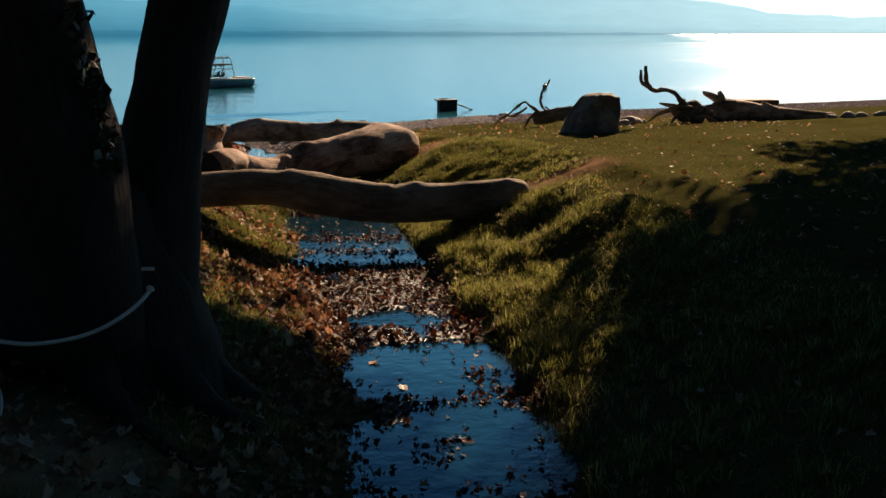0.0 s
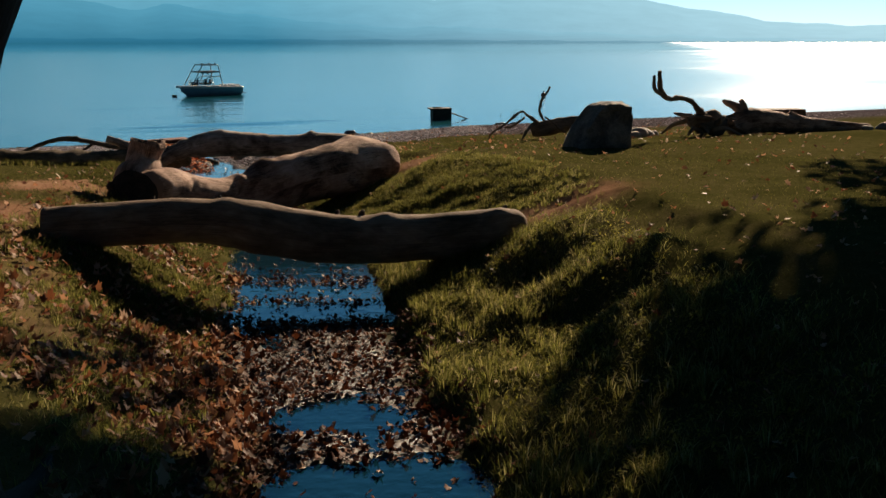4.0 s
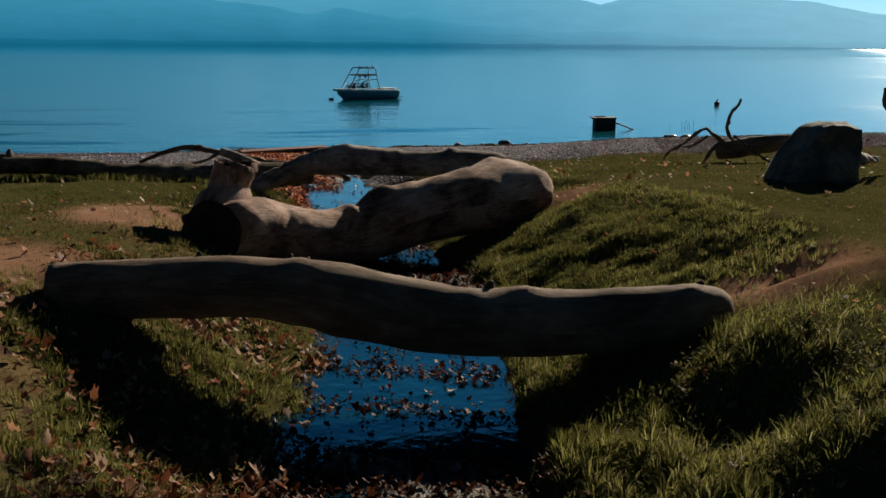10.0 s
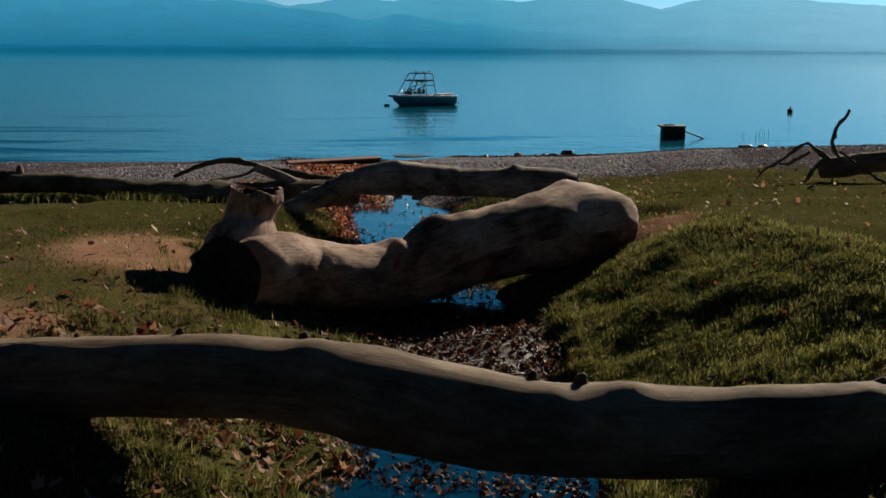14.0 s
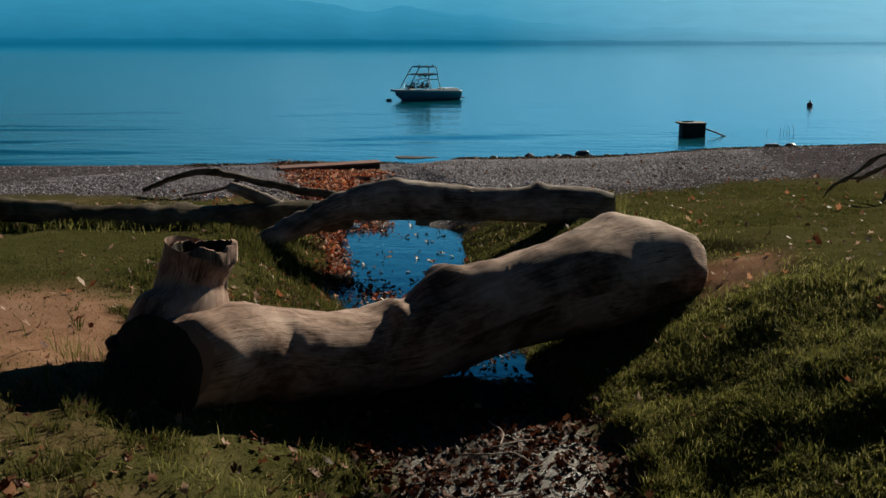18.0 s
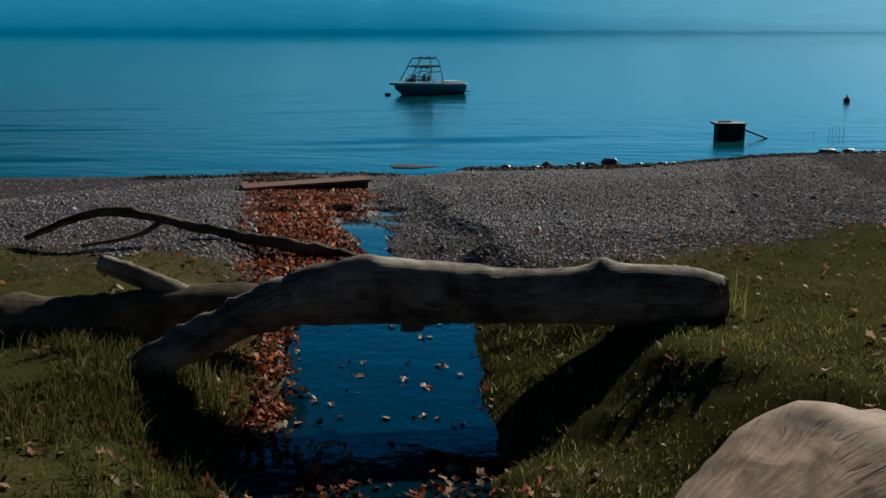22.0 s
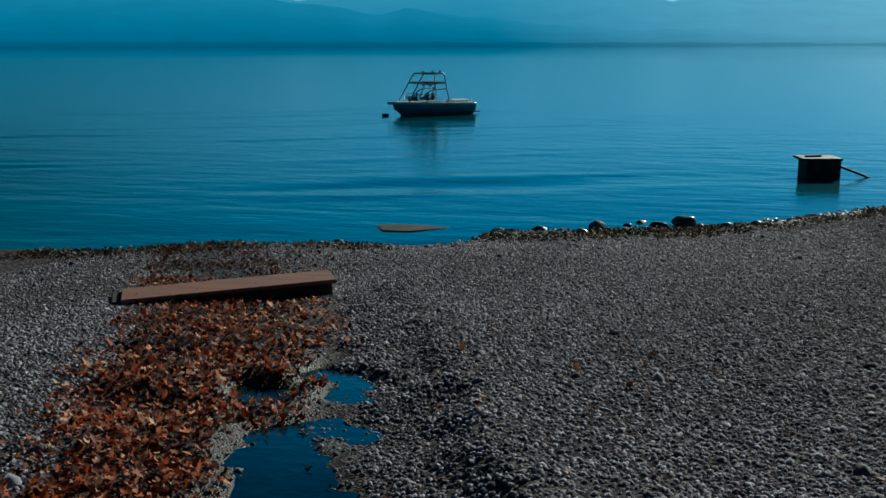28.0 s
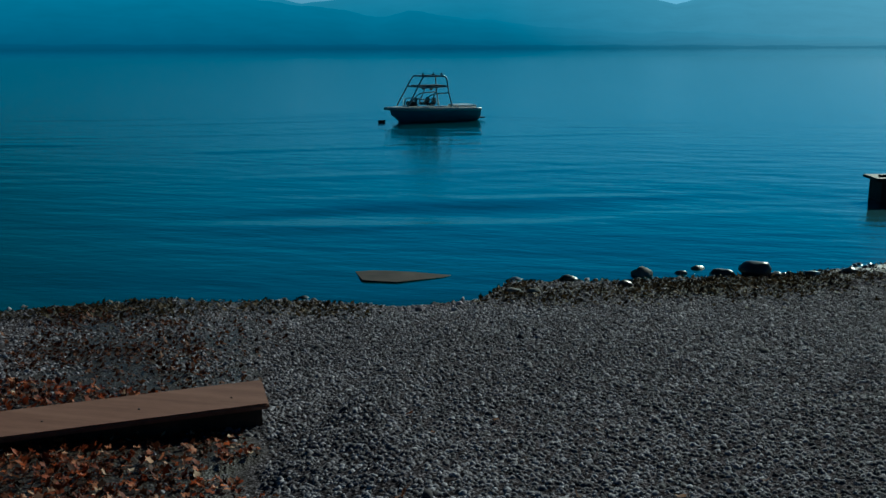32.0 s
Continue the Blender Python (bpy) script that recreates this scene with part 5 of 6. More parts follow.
part("slab", slab(), M_CONCRETE, sl, smooth=False)
for i, (x, y, z, r, f, wet) in enumerate(((-3.46, 42.7, 0.1, 0.28, 0.8, 1), (-3.95, 42.55, 0.04, 0.21, 0.6, 1), (-4.34, 42.95, 0.02, 0.15, 0.55, 1), (-3.15, 42.5, 0.05, 0.12, 0.7, 1), (-5.21, 42.25, 0.05, 0.19, 0.75, 0), (-4.6, 42.5, 0.0, 0.12, 0.7, 1),
                                       (-6.86, 40.1, 0.07, 0.16, 0.5, 0), (-6.6, 40.2, 0.06, 0.12, 0.6, 0), (-5.4, 41.25, 0.1, 0.13, 0.7, 1), (-6.3, 41.6, 0.03, 0.16, 0.5, 1), (-2.6, 42.6, 0.08, 0.14, 0.6, 1), (-2.0, 43.0, 0.06, 0.12, 0.6, 1), (-9.9, 39.6, 0.05, 0.1, 0.6, 1), (-7.1, 41.5, 0.0, 0.13, 0.4, 1), (3.0, 47.0, 0.05, 0.3, 0.5, 1), (3.7, 47.3, 0.02, 0.22, 0.6, 1))):
    st = thing("stone", (x, y, min(z, gz(x, y))), "dark wet stone at the water's edge" if wet else "pale dry stone at the water's edge", "stone", "stones along the waterline")
    part("stone", boulder((x, y, max(gz(x, y), -0.05) + r * f * 0.4), (r * 0.95, r * 0.75, r * f * 0.8), i + 60, 3, 0.3), M_WET_STONE if wet else M_STONE, st)

bx = thing("metal_box", (0.09, 50.6, -0.3), "dark rusty box standing in the shallow water", "box")
part("body", box((0.09, 50.65, 0.12), (0.95, 0.8, 0.9), 12, 0.02), M_BOX, bx)
part("lid", box((0.03, 50.65, 0.6), (1.12, 0.92, 0.07), 12, 0.015), M_BOX, bx, "overhanging lid")
part("lid_batten", box((-0.1, 50.6, 0.66), (0.5, 0.1, 0.05), 30, 0.01), M_BOX, bx)
bm, _ = tube([(0.5, 50.5, 0.42, 0.035), (0.95, 50.6, 0.26, 0.035), (1.45, 50.7, 0.06, 0.035), (1.75, 50.75, -0.1, 0.03)], 8, 0.1, 0.05, 0.02)
part("pole", bm, M_BOX, bx, "pole sloping into the water")
part("cross_bar", box((1.5, 50.7, 0.04), (0.5, 0.09, 0.06), 8, 0.01), M_BOX, bx)

bx.location = (0.15, 51.5, -0.38)

rd = thing("reeds", (3.8, 53.3, -0.4), "few thin reed stalks standing in the shallow water", "reeds")
rnd = random.Random(5)
for i in range(6):
    x, y, h = 3.8 + rnd.uniform(-0.6, 0.6), 53.3 + rnd.uniform(-0.5, 0.5), rnd.uniform(0.15, 0.42)
    bm, _ = tube([(x, y, -0.4, 0.008), (x + 0.02, y, h * 0.5, 0.007), (x + rnd.uniform(-0.12, 0.12), y, h, 0.004)], 6, 0.15, 0.05, 0.02, seed=i)
    part("stalk", bm, M_MOSS, rd)

by = thing("mooring_buoy", (7.05, 72.2, -0.1), "small round faded red mooring buoy afloat", "buoy")
bm = bmesh.new()
bmesh.ops.create_uvsphere(bm, u_segments=20, v_segments=12, radius=0.18)
bmesh.ops.translate(bm, verts=bm.verts, vec=(7.05, 72.2, 0.1))
part("float", bm, M_BUOY, by)
bm, _ = tube([(7.05, 72.2, 0.3, 0.05), (7.05, 72.2, 0.4, 0.04)], 10, 0.04, 0, 0)
part("ring", bm, M_BOX, by)


pk.location.x += 0.03

# ---- the boat ----
def hull_ring(u, k):
    """u: 0 at the bow to 1 at the stern; returns half-beam, keel z, gunwale z."""
    beam = 1.08 * min(1.0, (u * 2.1) ** 0.62) if u > 0 else 0.03
    return max(beam, 0.03), -0.25 + 0.75 * max(0, 0.16 - u) / 0.16, 0.74 - 0.12 * u


def boat():
    m = pose(-17.45, 73.4, 0.0, 0, 0, 40)
    bt = thing("motor_boat", (0, 0, 0), "motor boat with a tube tower and a hull tinted blue for haze, moored", "boat")
    L = 5.95

    def put(name, bm, mat, parent=bt, label="", smooth=True):
        return part(name, bm, mat, parent, label, smooth)

    def bar(name, pts, r=0.03, parent=bt, mat=M_TUBE, label=""):
        bm, _ = tube([(*p, r) for p in pts], 8, 0.12, 0, 0)
        return put(name, bm, mat, parent, label)

    bm = bmesh.new()
    rings = []
    for i in range(25):
        u = i / 24
        hb, kz, gw = hull_ring(u, 0)
        x = -L / 2 + u * L
        ring = []
        for s in (-1, 1):
            col = [(hb, gw), (hb * 1.0, gw - 0.14), (hb * 0.93, gw - 0.34), (hb * 0.75, 0.08 + 0.3 * max(0, 0.16 - u) / 0.16), (0.0, kz)]
            if s == 1:
                col = list(reversed(col))[1:]
            for w, z in col:
                lean = -0.45 * (z - kz) / 1.0 * max(0, 1 - u * 3) + 0.45 * max(0, 1 - u * 3)
                ring.append(bm.verts.new((x + lean * 0.8, s * w, z)))
        rings.append(ring)
    for a, c in zip(rings, rings[1:]):
        for j in range(8):
            bm.faces.new((a[j], a[j + 1], c[j + 1], c[j]))
    bm.faces.new(rings[-1])
    bmesh.ops.recalc_face_normals(bm, faces=bm.faces)
    hull = put("hull", bm, M_HULL, bt, "dark hull tinted blue for haze")
    for s in (-1, 1):
        pts = []
        for i in range(13):
            u = i / 12
            hb, kz, gw = hull_ring(u, 0)
            pts.append((-L / 2 + u * L, s * hb, gw + 0.01))
        bm, _ = tube([(*p, 0.085) for p in pts], 8, 0.2, 0, 0)
        put("gunwale", bm, M_WHITE, hull, "white gunwale")
    bm = bmesh.new()
    deck = []
    for i in range(13):
        u = 0.02 + 0.98 * i / 12
        hb, kz, gw = hull_ring(u, 0)
        z = gw - 0.02 + (0.05 if u < 0.3 else 0)
        deck.append([bm.verts.new((-L / 2 + u * L, s * hb * 0.97, z)) for s in (-1, 0, 1)])
        deck[-1][1].co.z += 0.06
    for a, c in zip(deck, deck[1:]):
        for j in range(2):
            bm.faces.new((a[j], a[j + 1], c[j + 1], c[j]))
    put("deck", bm, M_WHITE, bt, "white deck")
    put("engine_cover", box((2.2, 0, 0.78), (1.3, 1.6, 0.16), 0, 0.05), M_WHITE, bt, "white stern cover")
    put("swim_platform", box((3.15, 0, 0.14), (0.5, 1.7, 0.06), 0, 0.02), M_VINYL, bt)
    put("bow_float", box((-3.15, 0.15, 0.06), (0.5, 0.22, 0.14), 0, 0.05), M_VINYL, bt)
    for y in (-0.45, 0.45):
        s = put("seat", box((-0.2, y, 0.95), (0.45, 0.5, 0.16), 0, 0.05), M_VINYL, bt)
        put("backrest", box((0.05, y, 1.12), (0.1, 0.5, 0.36), 0, 0.04), M_VINYL, s)
    put("console", box((-1.0, 0.5, 0.95), (0.5, 0.7, 0.26), 0, 0.05), M_VINYL, bt)
    put("wheel", box((-0.7, 0.5, 1.1), (0.04, 0.34, 0.34), 0, 0.02), M_VINYL, bt)
    # windscreen
    for s in (-1, 1):
        ws = bar("windscreen_frame", [(-1.75, s * 0.12, 0.88), (-1.35, s * 0.75, 1.22), (-0.1, s * 0.98, 1.16), (0.25, s * 1.0, 0.82)], 0.022)
        bm = bmesh.new()
        v = [bm.verts.new(p) for p in ((-1.75, s * 0.12, 0.86), (-1.35, s * 0.75, 1.21), (-0.1, s * 0.98, 1.15), (0.22, s * 1.0, 0.82), (-1.3, s * 0.85, 0.84))]
        bm.faces.new(v)
        g = put("pane", bm, M_GLASS, ws)
        g.visible_shadow = False
        bar("windscreen_post", [(-1.35, s * 0.75, 1.22), (-1.15, s * 0.9, 0.84)], 0.02)
    # tower
    for s in (-1, 1):
        bar("tower_leg", [(-1.85, s * 0.85, 0.85), (-1.35, s * 0.82, 1.6), (-0.85, s * 0.78, 2.35), (-0.7, s * 0.75, 2.45)], 0.045)
        bar("tower_leg", [(1.05, s * 0.98, 0.78), (0.85, s * 0.88, 1.6), (0.75, s * 0.8, 2.3), (0.65, s * 0.75, 2.45)], 0.045)
        bar("tower_rail", [(-0.7, s * 0.75, 2.45), (0.65, s * 0.75, 2.45)], 0.05)
        bar("tower_brace", [(-1.15, s * 0.8, 1.9), (-0.5, s * 0.82, 1.85), (0.8, s * 0.85, 1.9)], 0.045)
        bar("tower_brace", [(-0.95, s * 0.85, 0.95), (-0.3, s * 0.86, 1.45), (0.85, s * 0.88, 1.55)], 0.035)
        bar("tower_brace", [(-0.35, s * 0.86, 0.95), (0.1, s * 0.84, 1.85)], 0.035)
        put("speaker", box((-0.2, s * 0.6, 1.8), (0.3, 0.25, 0.2), 0, 0.08), M_VINYL, bt)
    for x, z in ((-0.7, 2.45), (0.65, 2.45), (-1.15, 1.9), (0.8, 1.9)):
        bar("tower_crossbar", [(x, -0.78, z), (x, 0.78, z)], 0.045)
    put("canopy", box((-0.1, 0, 1.93), (1.7, 1.4, 0.09), 0, 0.02), M_VINYL, bt, "dark folded canopy")
    for x in (-0.65, 0.05, 0.6):
        put("tower_lamp", box((x, -0.4, 2.56), (0.12, 0.16, 0.14), 0, 0.04), M_VINYL, bt)
    bt.matrix_world = m @ Matrix.Diagonal((0.81, 0.82, 0.9, 1))
    return bt


boat()


# ---- trees ----
LEAF = [(math.cos(a) * r, math.sin(a) * r) for a, r in ((radians(-90), 0.4), (radians(-58), 0.62), (radians(-25), 0.9), (radians(5), 0.66), (radians(40), 0.98), (radians(66), 0.68), (radians(90), 1.1), (radians(114), 0.66), (radians(140), 0.98), (radians(175), 0.66), (radians(205), 0.9), (radians(238), 0.62))]


def foliage(name, centres, per, spread, size, mat, parent, rs, label=""):
    """Clumps of small bent leaves, four triangles each."""
    n = len(centres) * per
    c = np.repeat(np.asarray(centres, float), per, 0)
    d = rs.normal(size=(n, 3))
    d /= np.linalg.norm(d, axis=1)[:, None]
    c = c + d * (rs.uniform(0.15, 1, n) ** 0.6 * spread)[:, None]
    a = rs.normal(size=(n, 3))
    a /= np.linalg.norm(a, axis=1)[:, None]
    b = np.cross(a, rs.normal(size=(n, 3)))
    b /= np.linalg.norm(b, axis=1)[:, None]
    s = (size * rs.uniform(0.6, 1.3, n))[:, None]
    k = np.cross(a, b)
    v = np.stack([c - a * s, c + b * s * 0.7 + k * s * 0.2, c + a * s, c - b * s * 0.7 + k * s * 0.2], 1).reshape(-1, 3)
    base = np.arange(n)[:, None] * 4
    f = np.concatenate([base + [0, 1, 3], base + [1, 2, 3]])
    ob = bulk(name, v - np.array(BASE[parent]), f, mat, label, "", False, "")
    ob.parent = parent
    return ob


def plane_tree(at, stems, limbs, clumps, label, seed, roots=8, per=60, spread=0.9, leaf=0.11, base=None):
    t = thing("plane_tree", at, label, "tree")
    rs = np.random.RandomState(seed)
    for i, (nm, pts) in enumerate(stems):
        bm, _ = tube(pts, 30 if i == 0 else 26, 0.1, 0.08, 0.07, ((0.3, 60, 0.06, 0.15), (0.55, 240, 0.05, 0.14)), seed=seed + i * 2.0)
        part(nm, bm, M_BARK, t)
    rnd = random.Random(seed)
    for i in range(roots):
        a = 2 * math.pi * i / roots + rnd.uniform(-0.25, 0.25)
        r0 = base or stems[0][1][0][3]
        pp = []
        for k, (q, h, w) in enumerate(((0.5, 0.55, 0.2), (0.95, 0.2, 0.17), (1.35, 0.04, 0.1), (1.9, -0.02, 0.06), (2.5, -0.04, 0.03))):
            x, y = at[0] + math.cos(a + 0.15 * k) * r0 * q, at[1] + math.sin(a + 0.15 * k) * r0 * q
            pp.append((x, y, gz(x, y) + h, w * (0.6 + r0 * 0.6)))
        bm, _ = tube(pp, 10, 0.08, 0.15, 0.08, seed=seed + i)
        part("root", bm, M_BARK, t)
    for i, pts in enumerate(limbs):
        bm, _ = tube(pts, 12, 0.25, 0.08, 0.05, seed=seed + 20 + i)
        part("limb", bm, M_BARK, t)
    if len(clumps):
        foliage("crown", clumps, per, spread, leaf, M_FOLIAGE, t, rs, "loose crown of autumn leaves")
    return t


def blob(c, r, n, seed, gap=0.0):
    """Clump centres inside an uneven ellipsoid, thinned by large gaps."""
    rs = np.random.RandomState(seed)
    out = []
    while len(out) < n:
        p = rs.uniform(-1, 1, 3)
        if 0.15 < np.linalg.norm(p) < 1 and noise.noise(Vector(p * 2.3) + Vector((seed, 0, 0))) > -0.15 + gap:
            out.append(np.array(c) + p * np.array(r))
    return out


g = 1.9
twin = plane_tree((-1.2, 5.5, gz(-1.2, 5.5) - 0.05), [
    ("trunk", [(-1.269, 5.55, g - 0.45, 0.933), (-1.248, 5.55, g - 0.1, 0.856), (-1.204, 5.55, g + 0.25, 0.724), (-1.15, 5.5, g + 0.6, 0.6), (-1.12, 5.45, g + 0.9, 0.46), (-1.1, 5.4, g + 1.15, 0.28), (-1.1, 5.38, g + 1.25, 0.15)]),
    ("stem", [(-0.841, 5.4, g + 0.3, 0.324), (-0.846, 5.65, g + 0.8, 0.306), (-0.856, 5.9, g + 1.2, 0.273), (-0.851, 6.1, g + 1.5, 0.258), (-0.806, 6.45, g + 2.1, 0.248), (-0.605, 6.9, g + 3.2, 0.245), (-0.3, 7.3, g + 5.0, 0.18), (0.1, 7.4, g + 7.0, 0.1)]),
    ("stem", [(-1.12, 5.05, g + 0.4, 0.4), (-1.12, 5.05, g + 0.9, 0.38), (-1.13, 5.05, g + 1.3, 0.36), (-1.19, 5.05, g + 1.8, 0.34), (-1.27, 5.05, g + 2.4, 0.32), (-1.55, 5.0, g + 3.6, 0.27), (-2.0, 5.0, g + 5.5, 0.2), (-2.6, 5.1, g + 7.5, 0.12)])],
    [[(-0.45, 7.13, g + 4.2, 0.1), (0.8, 7.2, g + 5.4, 0.07), (1.7, 6.3, g + 6.3, 0.03)], [(-1.8, 5.0, g + 4.6, 0.12), (-3.0, 5.8, g + 5.8, 0.08), (-4.3, 6.4, g + 6.6, 0.03)], [(-1.9, 5.0, g + 5.2, 0.1), (-2.3, 3.8, g + 6.6, 0.07), (-2.8, 2.6, g + 7.4, 0.03)], [(-0.18, 7.33, g + 5.6, 0.09), (0.4, 3.8, g + 6.8, 0.05), (0.3, 2.9, g + 7.6, 0.03)]],
    blob((-0.9, 5.0, g + 7.6), (4.2, 4.0, 2.2), 130, 3), "dark twin-stemmed plane tree with flaring roots beside the stream", 11, 9, 60, 0.8, 0.11, 0.62)
rs = np.random.RandomState(2)
zz = rs.uniform(g + 1.35, g + 2.35, 40)
foliage("ivy", np.stack([np.interp(zz, [g + 1.3, g + 1.8, g + 2.35], [-0.77, -0.84, -0.94]), 4.93 + rs.uniform(-0.1, 0.12, 40), zz], -1), 7, 0.045, 0.032, M_IVY, twin, rs, "small dark leaves along the stem")

# rope slung round the trunk
rp = thing("rope", (-0.8, 4.4, gz(-0.8, 4.4)), "white rope slung loosely round the tree trunk", "rope")
bm, _ = tube([(x, y, z, 0.011) for x, y, z in ((-0.604, 4.902, 2.638), (-0.659, 4.77, 2.572), (-0.791, 4.649, 2.495), (-0.967, 4.583, 2.451), (-1.209, 4.561, 2.44), (-1.484, 4.605, 2.506), (-1.869, 4.957, 2.682))], 8, 0.03, 0.02, 0.1)
part("line", bm, M_ROPE, rp)
part("knot", boulder((-0.604, 4.891, 2.643), (0.026, 0.024, 0.02), 2, 2, 0.2), M_ROPE, rp)
part("tag", box((-0.604, 4.869, 2.759), (0.07, 0.012, 0.018), 4, 0.003), M_ROPE, rp, "small white tag")
bm, _ = tube([(-1.264, 4.407, 2.352, 0.01), (-1.209, 4.352, 2.187, 0.01), (-1.275, 4.319, 2.022, 0.01), (-1.429, 4.352, 2, 0.01), (-1.484, 4.407, 2.187, 0.01), (-1.373, 4.462, 2.352, 0.01)], 8, 0.03, 0.02, 0.1)
part("loop", bm, M_ROPE, rp)

# tall tree out of view beside the lawn, placed for the shade across it
gt = gz(16.85, 26.40)
plane_tree((16.85, 26.40, gt), [("trunk", [(16.85, 26.40, gt - 0.1, 0.6), (16.85, 26.40, gt + 0.5, 0.45), (16.75, 26.40, gt + 2.5, 0.36), (16.55, 26.30, gt + 5, 0.3), (16.15, 26.00, gt + 8, 0.2), (15.85, 25.80, gt + 11, 0.1)])],
           [[(16.65, 26.30, gt + 4, 0.18), (15.25, 25.00, gt + 5.8, 0.12), (13.25, 23.40, gt + 7.4, 0.06), (11.85, 22.80, gt + 8.0, 0.03)], [(16.45, 26.20, gt + 5.5, 0.15), (14.65, 26.40, gt + 7.2, 0.1), (12.45, 29.40, gt + 8.0, 0.04)],
            [(16.35, 26.10, gt + 6, 0.15), (17.05, 23.90, gt + 7.5, 0.1), (17.45, 21.60, gt + 8.5, 0.04)], [(16.45, 26.20, gt + 5, 0.15), (18.35, 27.40, gt + 7, 0.1), (20.35, 28.20, gt + 8.4, 0.04)], [(16.25, 26.00, gt + 7, 0.12), (14.85, 23.40, gt + 8.5, 0.07), (13.45, 20.90, gt + 9.2, 0.03)]],
           blob((13.75, 24.60, gt + 8.0), (5.6, 3.8, 2.6), 195, 7) + blob((10.40, 22.70, gt + 8.0), (1.7, 2.4, 0.9), 34, 9) + blob((9.4, 23.20, gt + 8.0), (1.3, 1.3, 0.7), 28, 10) + blob((12.85, 30.10, gt + 7.9), (1.5, 1.2, 0.8), 20, 8), "tall spreading plane tree at the lawn's edge", 31, 8, 70, 0.85, 0.15)
# unseen leaning tree, added; its clumps are set to shade the near banks
gt = gz(8.95, 14.75)
plane_tree((8.95, 14.75, gt), [("trunk", [(8.95, 14.75, gt - 0.1, 0.5), (8.95, 14.75, gt + 0.5, 0.36), (8.75, 14.95, gt + 2.5, 0.3), (8.35, 15.15, gt + 4.5, 0.24), (7.55, 15.55, gt + 6.5, 0.15), (6.75, 15.85, gt + 8.2, 0.07)])],
           [[(8.45, 15.15, gt + 4.0, 0.14), (6.55, 15.75, gt + 5.6, 0.09), (4.55, 16.05, gt + 6.4, 0.04), (2.95, 16.15, gt + 6.6, 0.02)], [(8.15, 15.25, gt + 5.0, 0.13), (7.15, 13.75, gt + 6.2, 0.08), (5.75, 13.15, gt + 6.9, 0.03)], [(8.05, 15.25, gt + 5.2, 0.12), (6.95, 17.45, gt + 6.3, 0.07), (4.75, 21.05, gt + 6.9, 0.05), (3.45, 21.75, gt + 5.9, 0.02)], [(6.95, 17.45, gt + 6.3, 0.06), (7.05, 20.15, gt + 6.1, 0.04), (6.85, 22.55, gt + 5.7, 0.02)]],
           blob((4.95, 16.75, gt + 6.7), (3.6, 3.2, 1.4), 130, 17) + blob((4.65, 21.25, gt + 6.9), (0.8, 0.7, 0.4), 26, 18) + blob((7.1, 21.4, gt + 5.7), (0.5, 0.3, 0.15), 2, 38) + blob((3.30, 22.05, gt + 5.95), (0.35, 0.5, 0.15), 2, 28) + blob((4.05, 20.85, gt + 5.9), (0.3, 0.3, 0.15), 1, 29), "leaning plane tree added out of view to shade the banks", 41, 7, 70, 0.8, 0.145)


# ---- leaves, grass, pebbles ----
def stars(x, y, z, size, lift, rs, lie=0.35, curled=0.5):
    """Five-lobed leaves lying about, curled; twelve triangles each."""
    n = len(x)
    o = np.array(LEAF)
    turn = rs.uniform(0, 2 * np.pi, n)
    ca, sa = np.cos(turn), np.sin(turn)
    px = (o[None, :, 0] * ca[:, None] - o[None, :, 1] * sa[:, None]) * size[:, None]
    py = (o[None, :, 0] * sa[:, None] + o[None, :, 1] * ca[:, None]) * size[:, None]
    tx, ty = rs.normal(0, lie, n), rs.normal(0, lie, n)
    curl = rs.uniform(-0.15, curled, n)[:, None] * (np.hypot(o[:, 0], o[:, 1])[None, :] ** 2) * size[:, None]
    fold, fa = rs.uniform(0.0, 0.9, n)[:, None], rs.uniform(0, np.pi, n)[:, None]
    wing = np.abs(px * np.cos(fa) + py * np.sin(fa))
    pz = px * tx[:, None] + py * ty[:, None] + curl * rs.uniform(0.2, 1.4, (n, 12)) + fold * wing
    px, py = px - fold * 0.35 * (px * np.cos(fa) + py * np.sin(fa)) * np.cos(fa), py - fold * 0.35 * (px * np.cos(fa) + py * np.sin(fa)) * np.sin(fa)
    pz = pz - pz.min(1)[:, None]
    vx, vy, vz = x[:, None] + px, y[:, None] + py, z[:, None] + pz + lift
    mid = np.stack([x, y, z + lift + pz.mean(1) * 0.8], -1)[:, None, :]
    v = np.concatenate([mid, np.stack([vx, vy, vz], -1)], 1).reshape(-1, 3)
    k = np.arange(12)
    tri = np.stack([np.zeros(12, int), 1 + k, 1 + (k + 1) % 12], -1)
    f = (np.arange(n)[:, None, None] * 13 + tri[None]).reshape(-1, 3)
    return v, f


rs = np.random.RandomState(21)


def pick(n, x0, x1, y0, y1, chance):
    x, y = rs.uniform(x0, x1, n), rs.uniform(y0, y1, n)
    keep = rs.uniform(0, 1, n) < chance(x, y)
    return x[keep], y[keep]


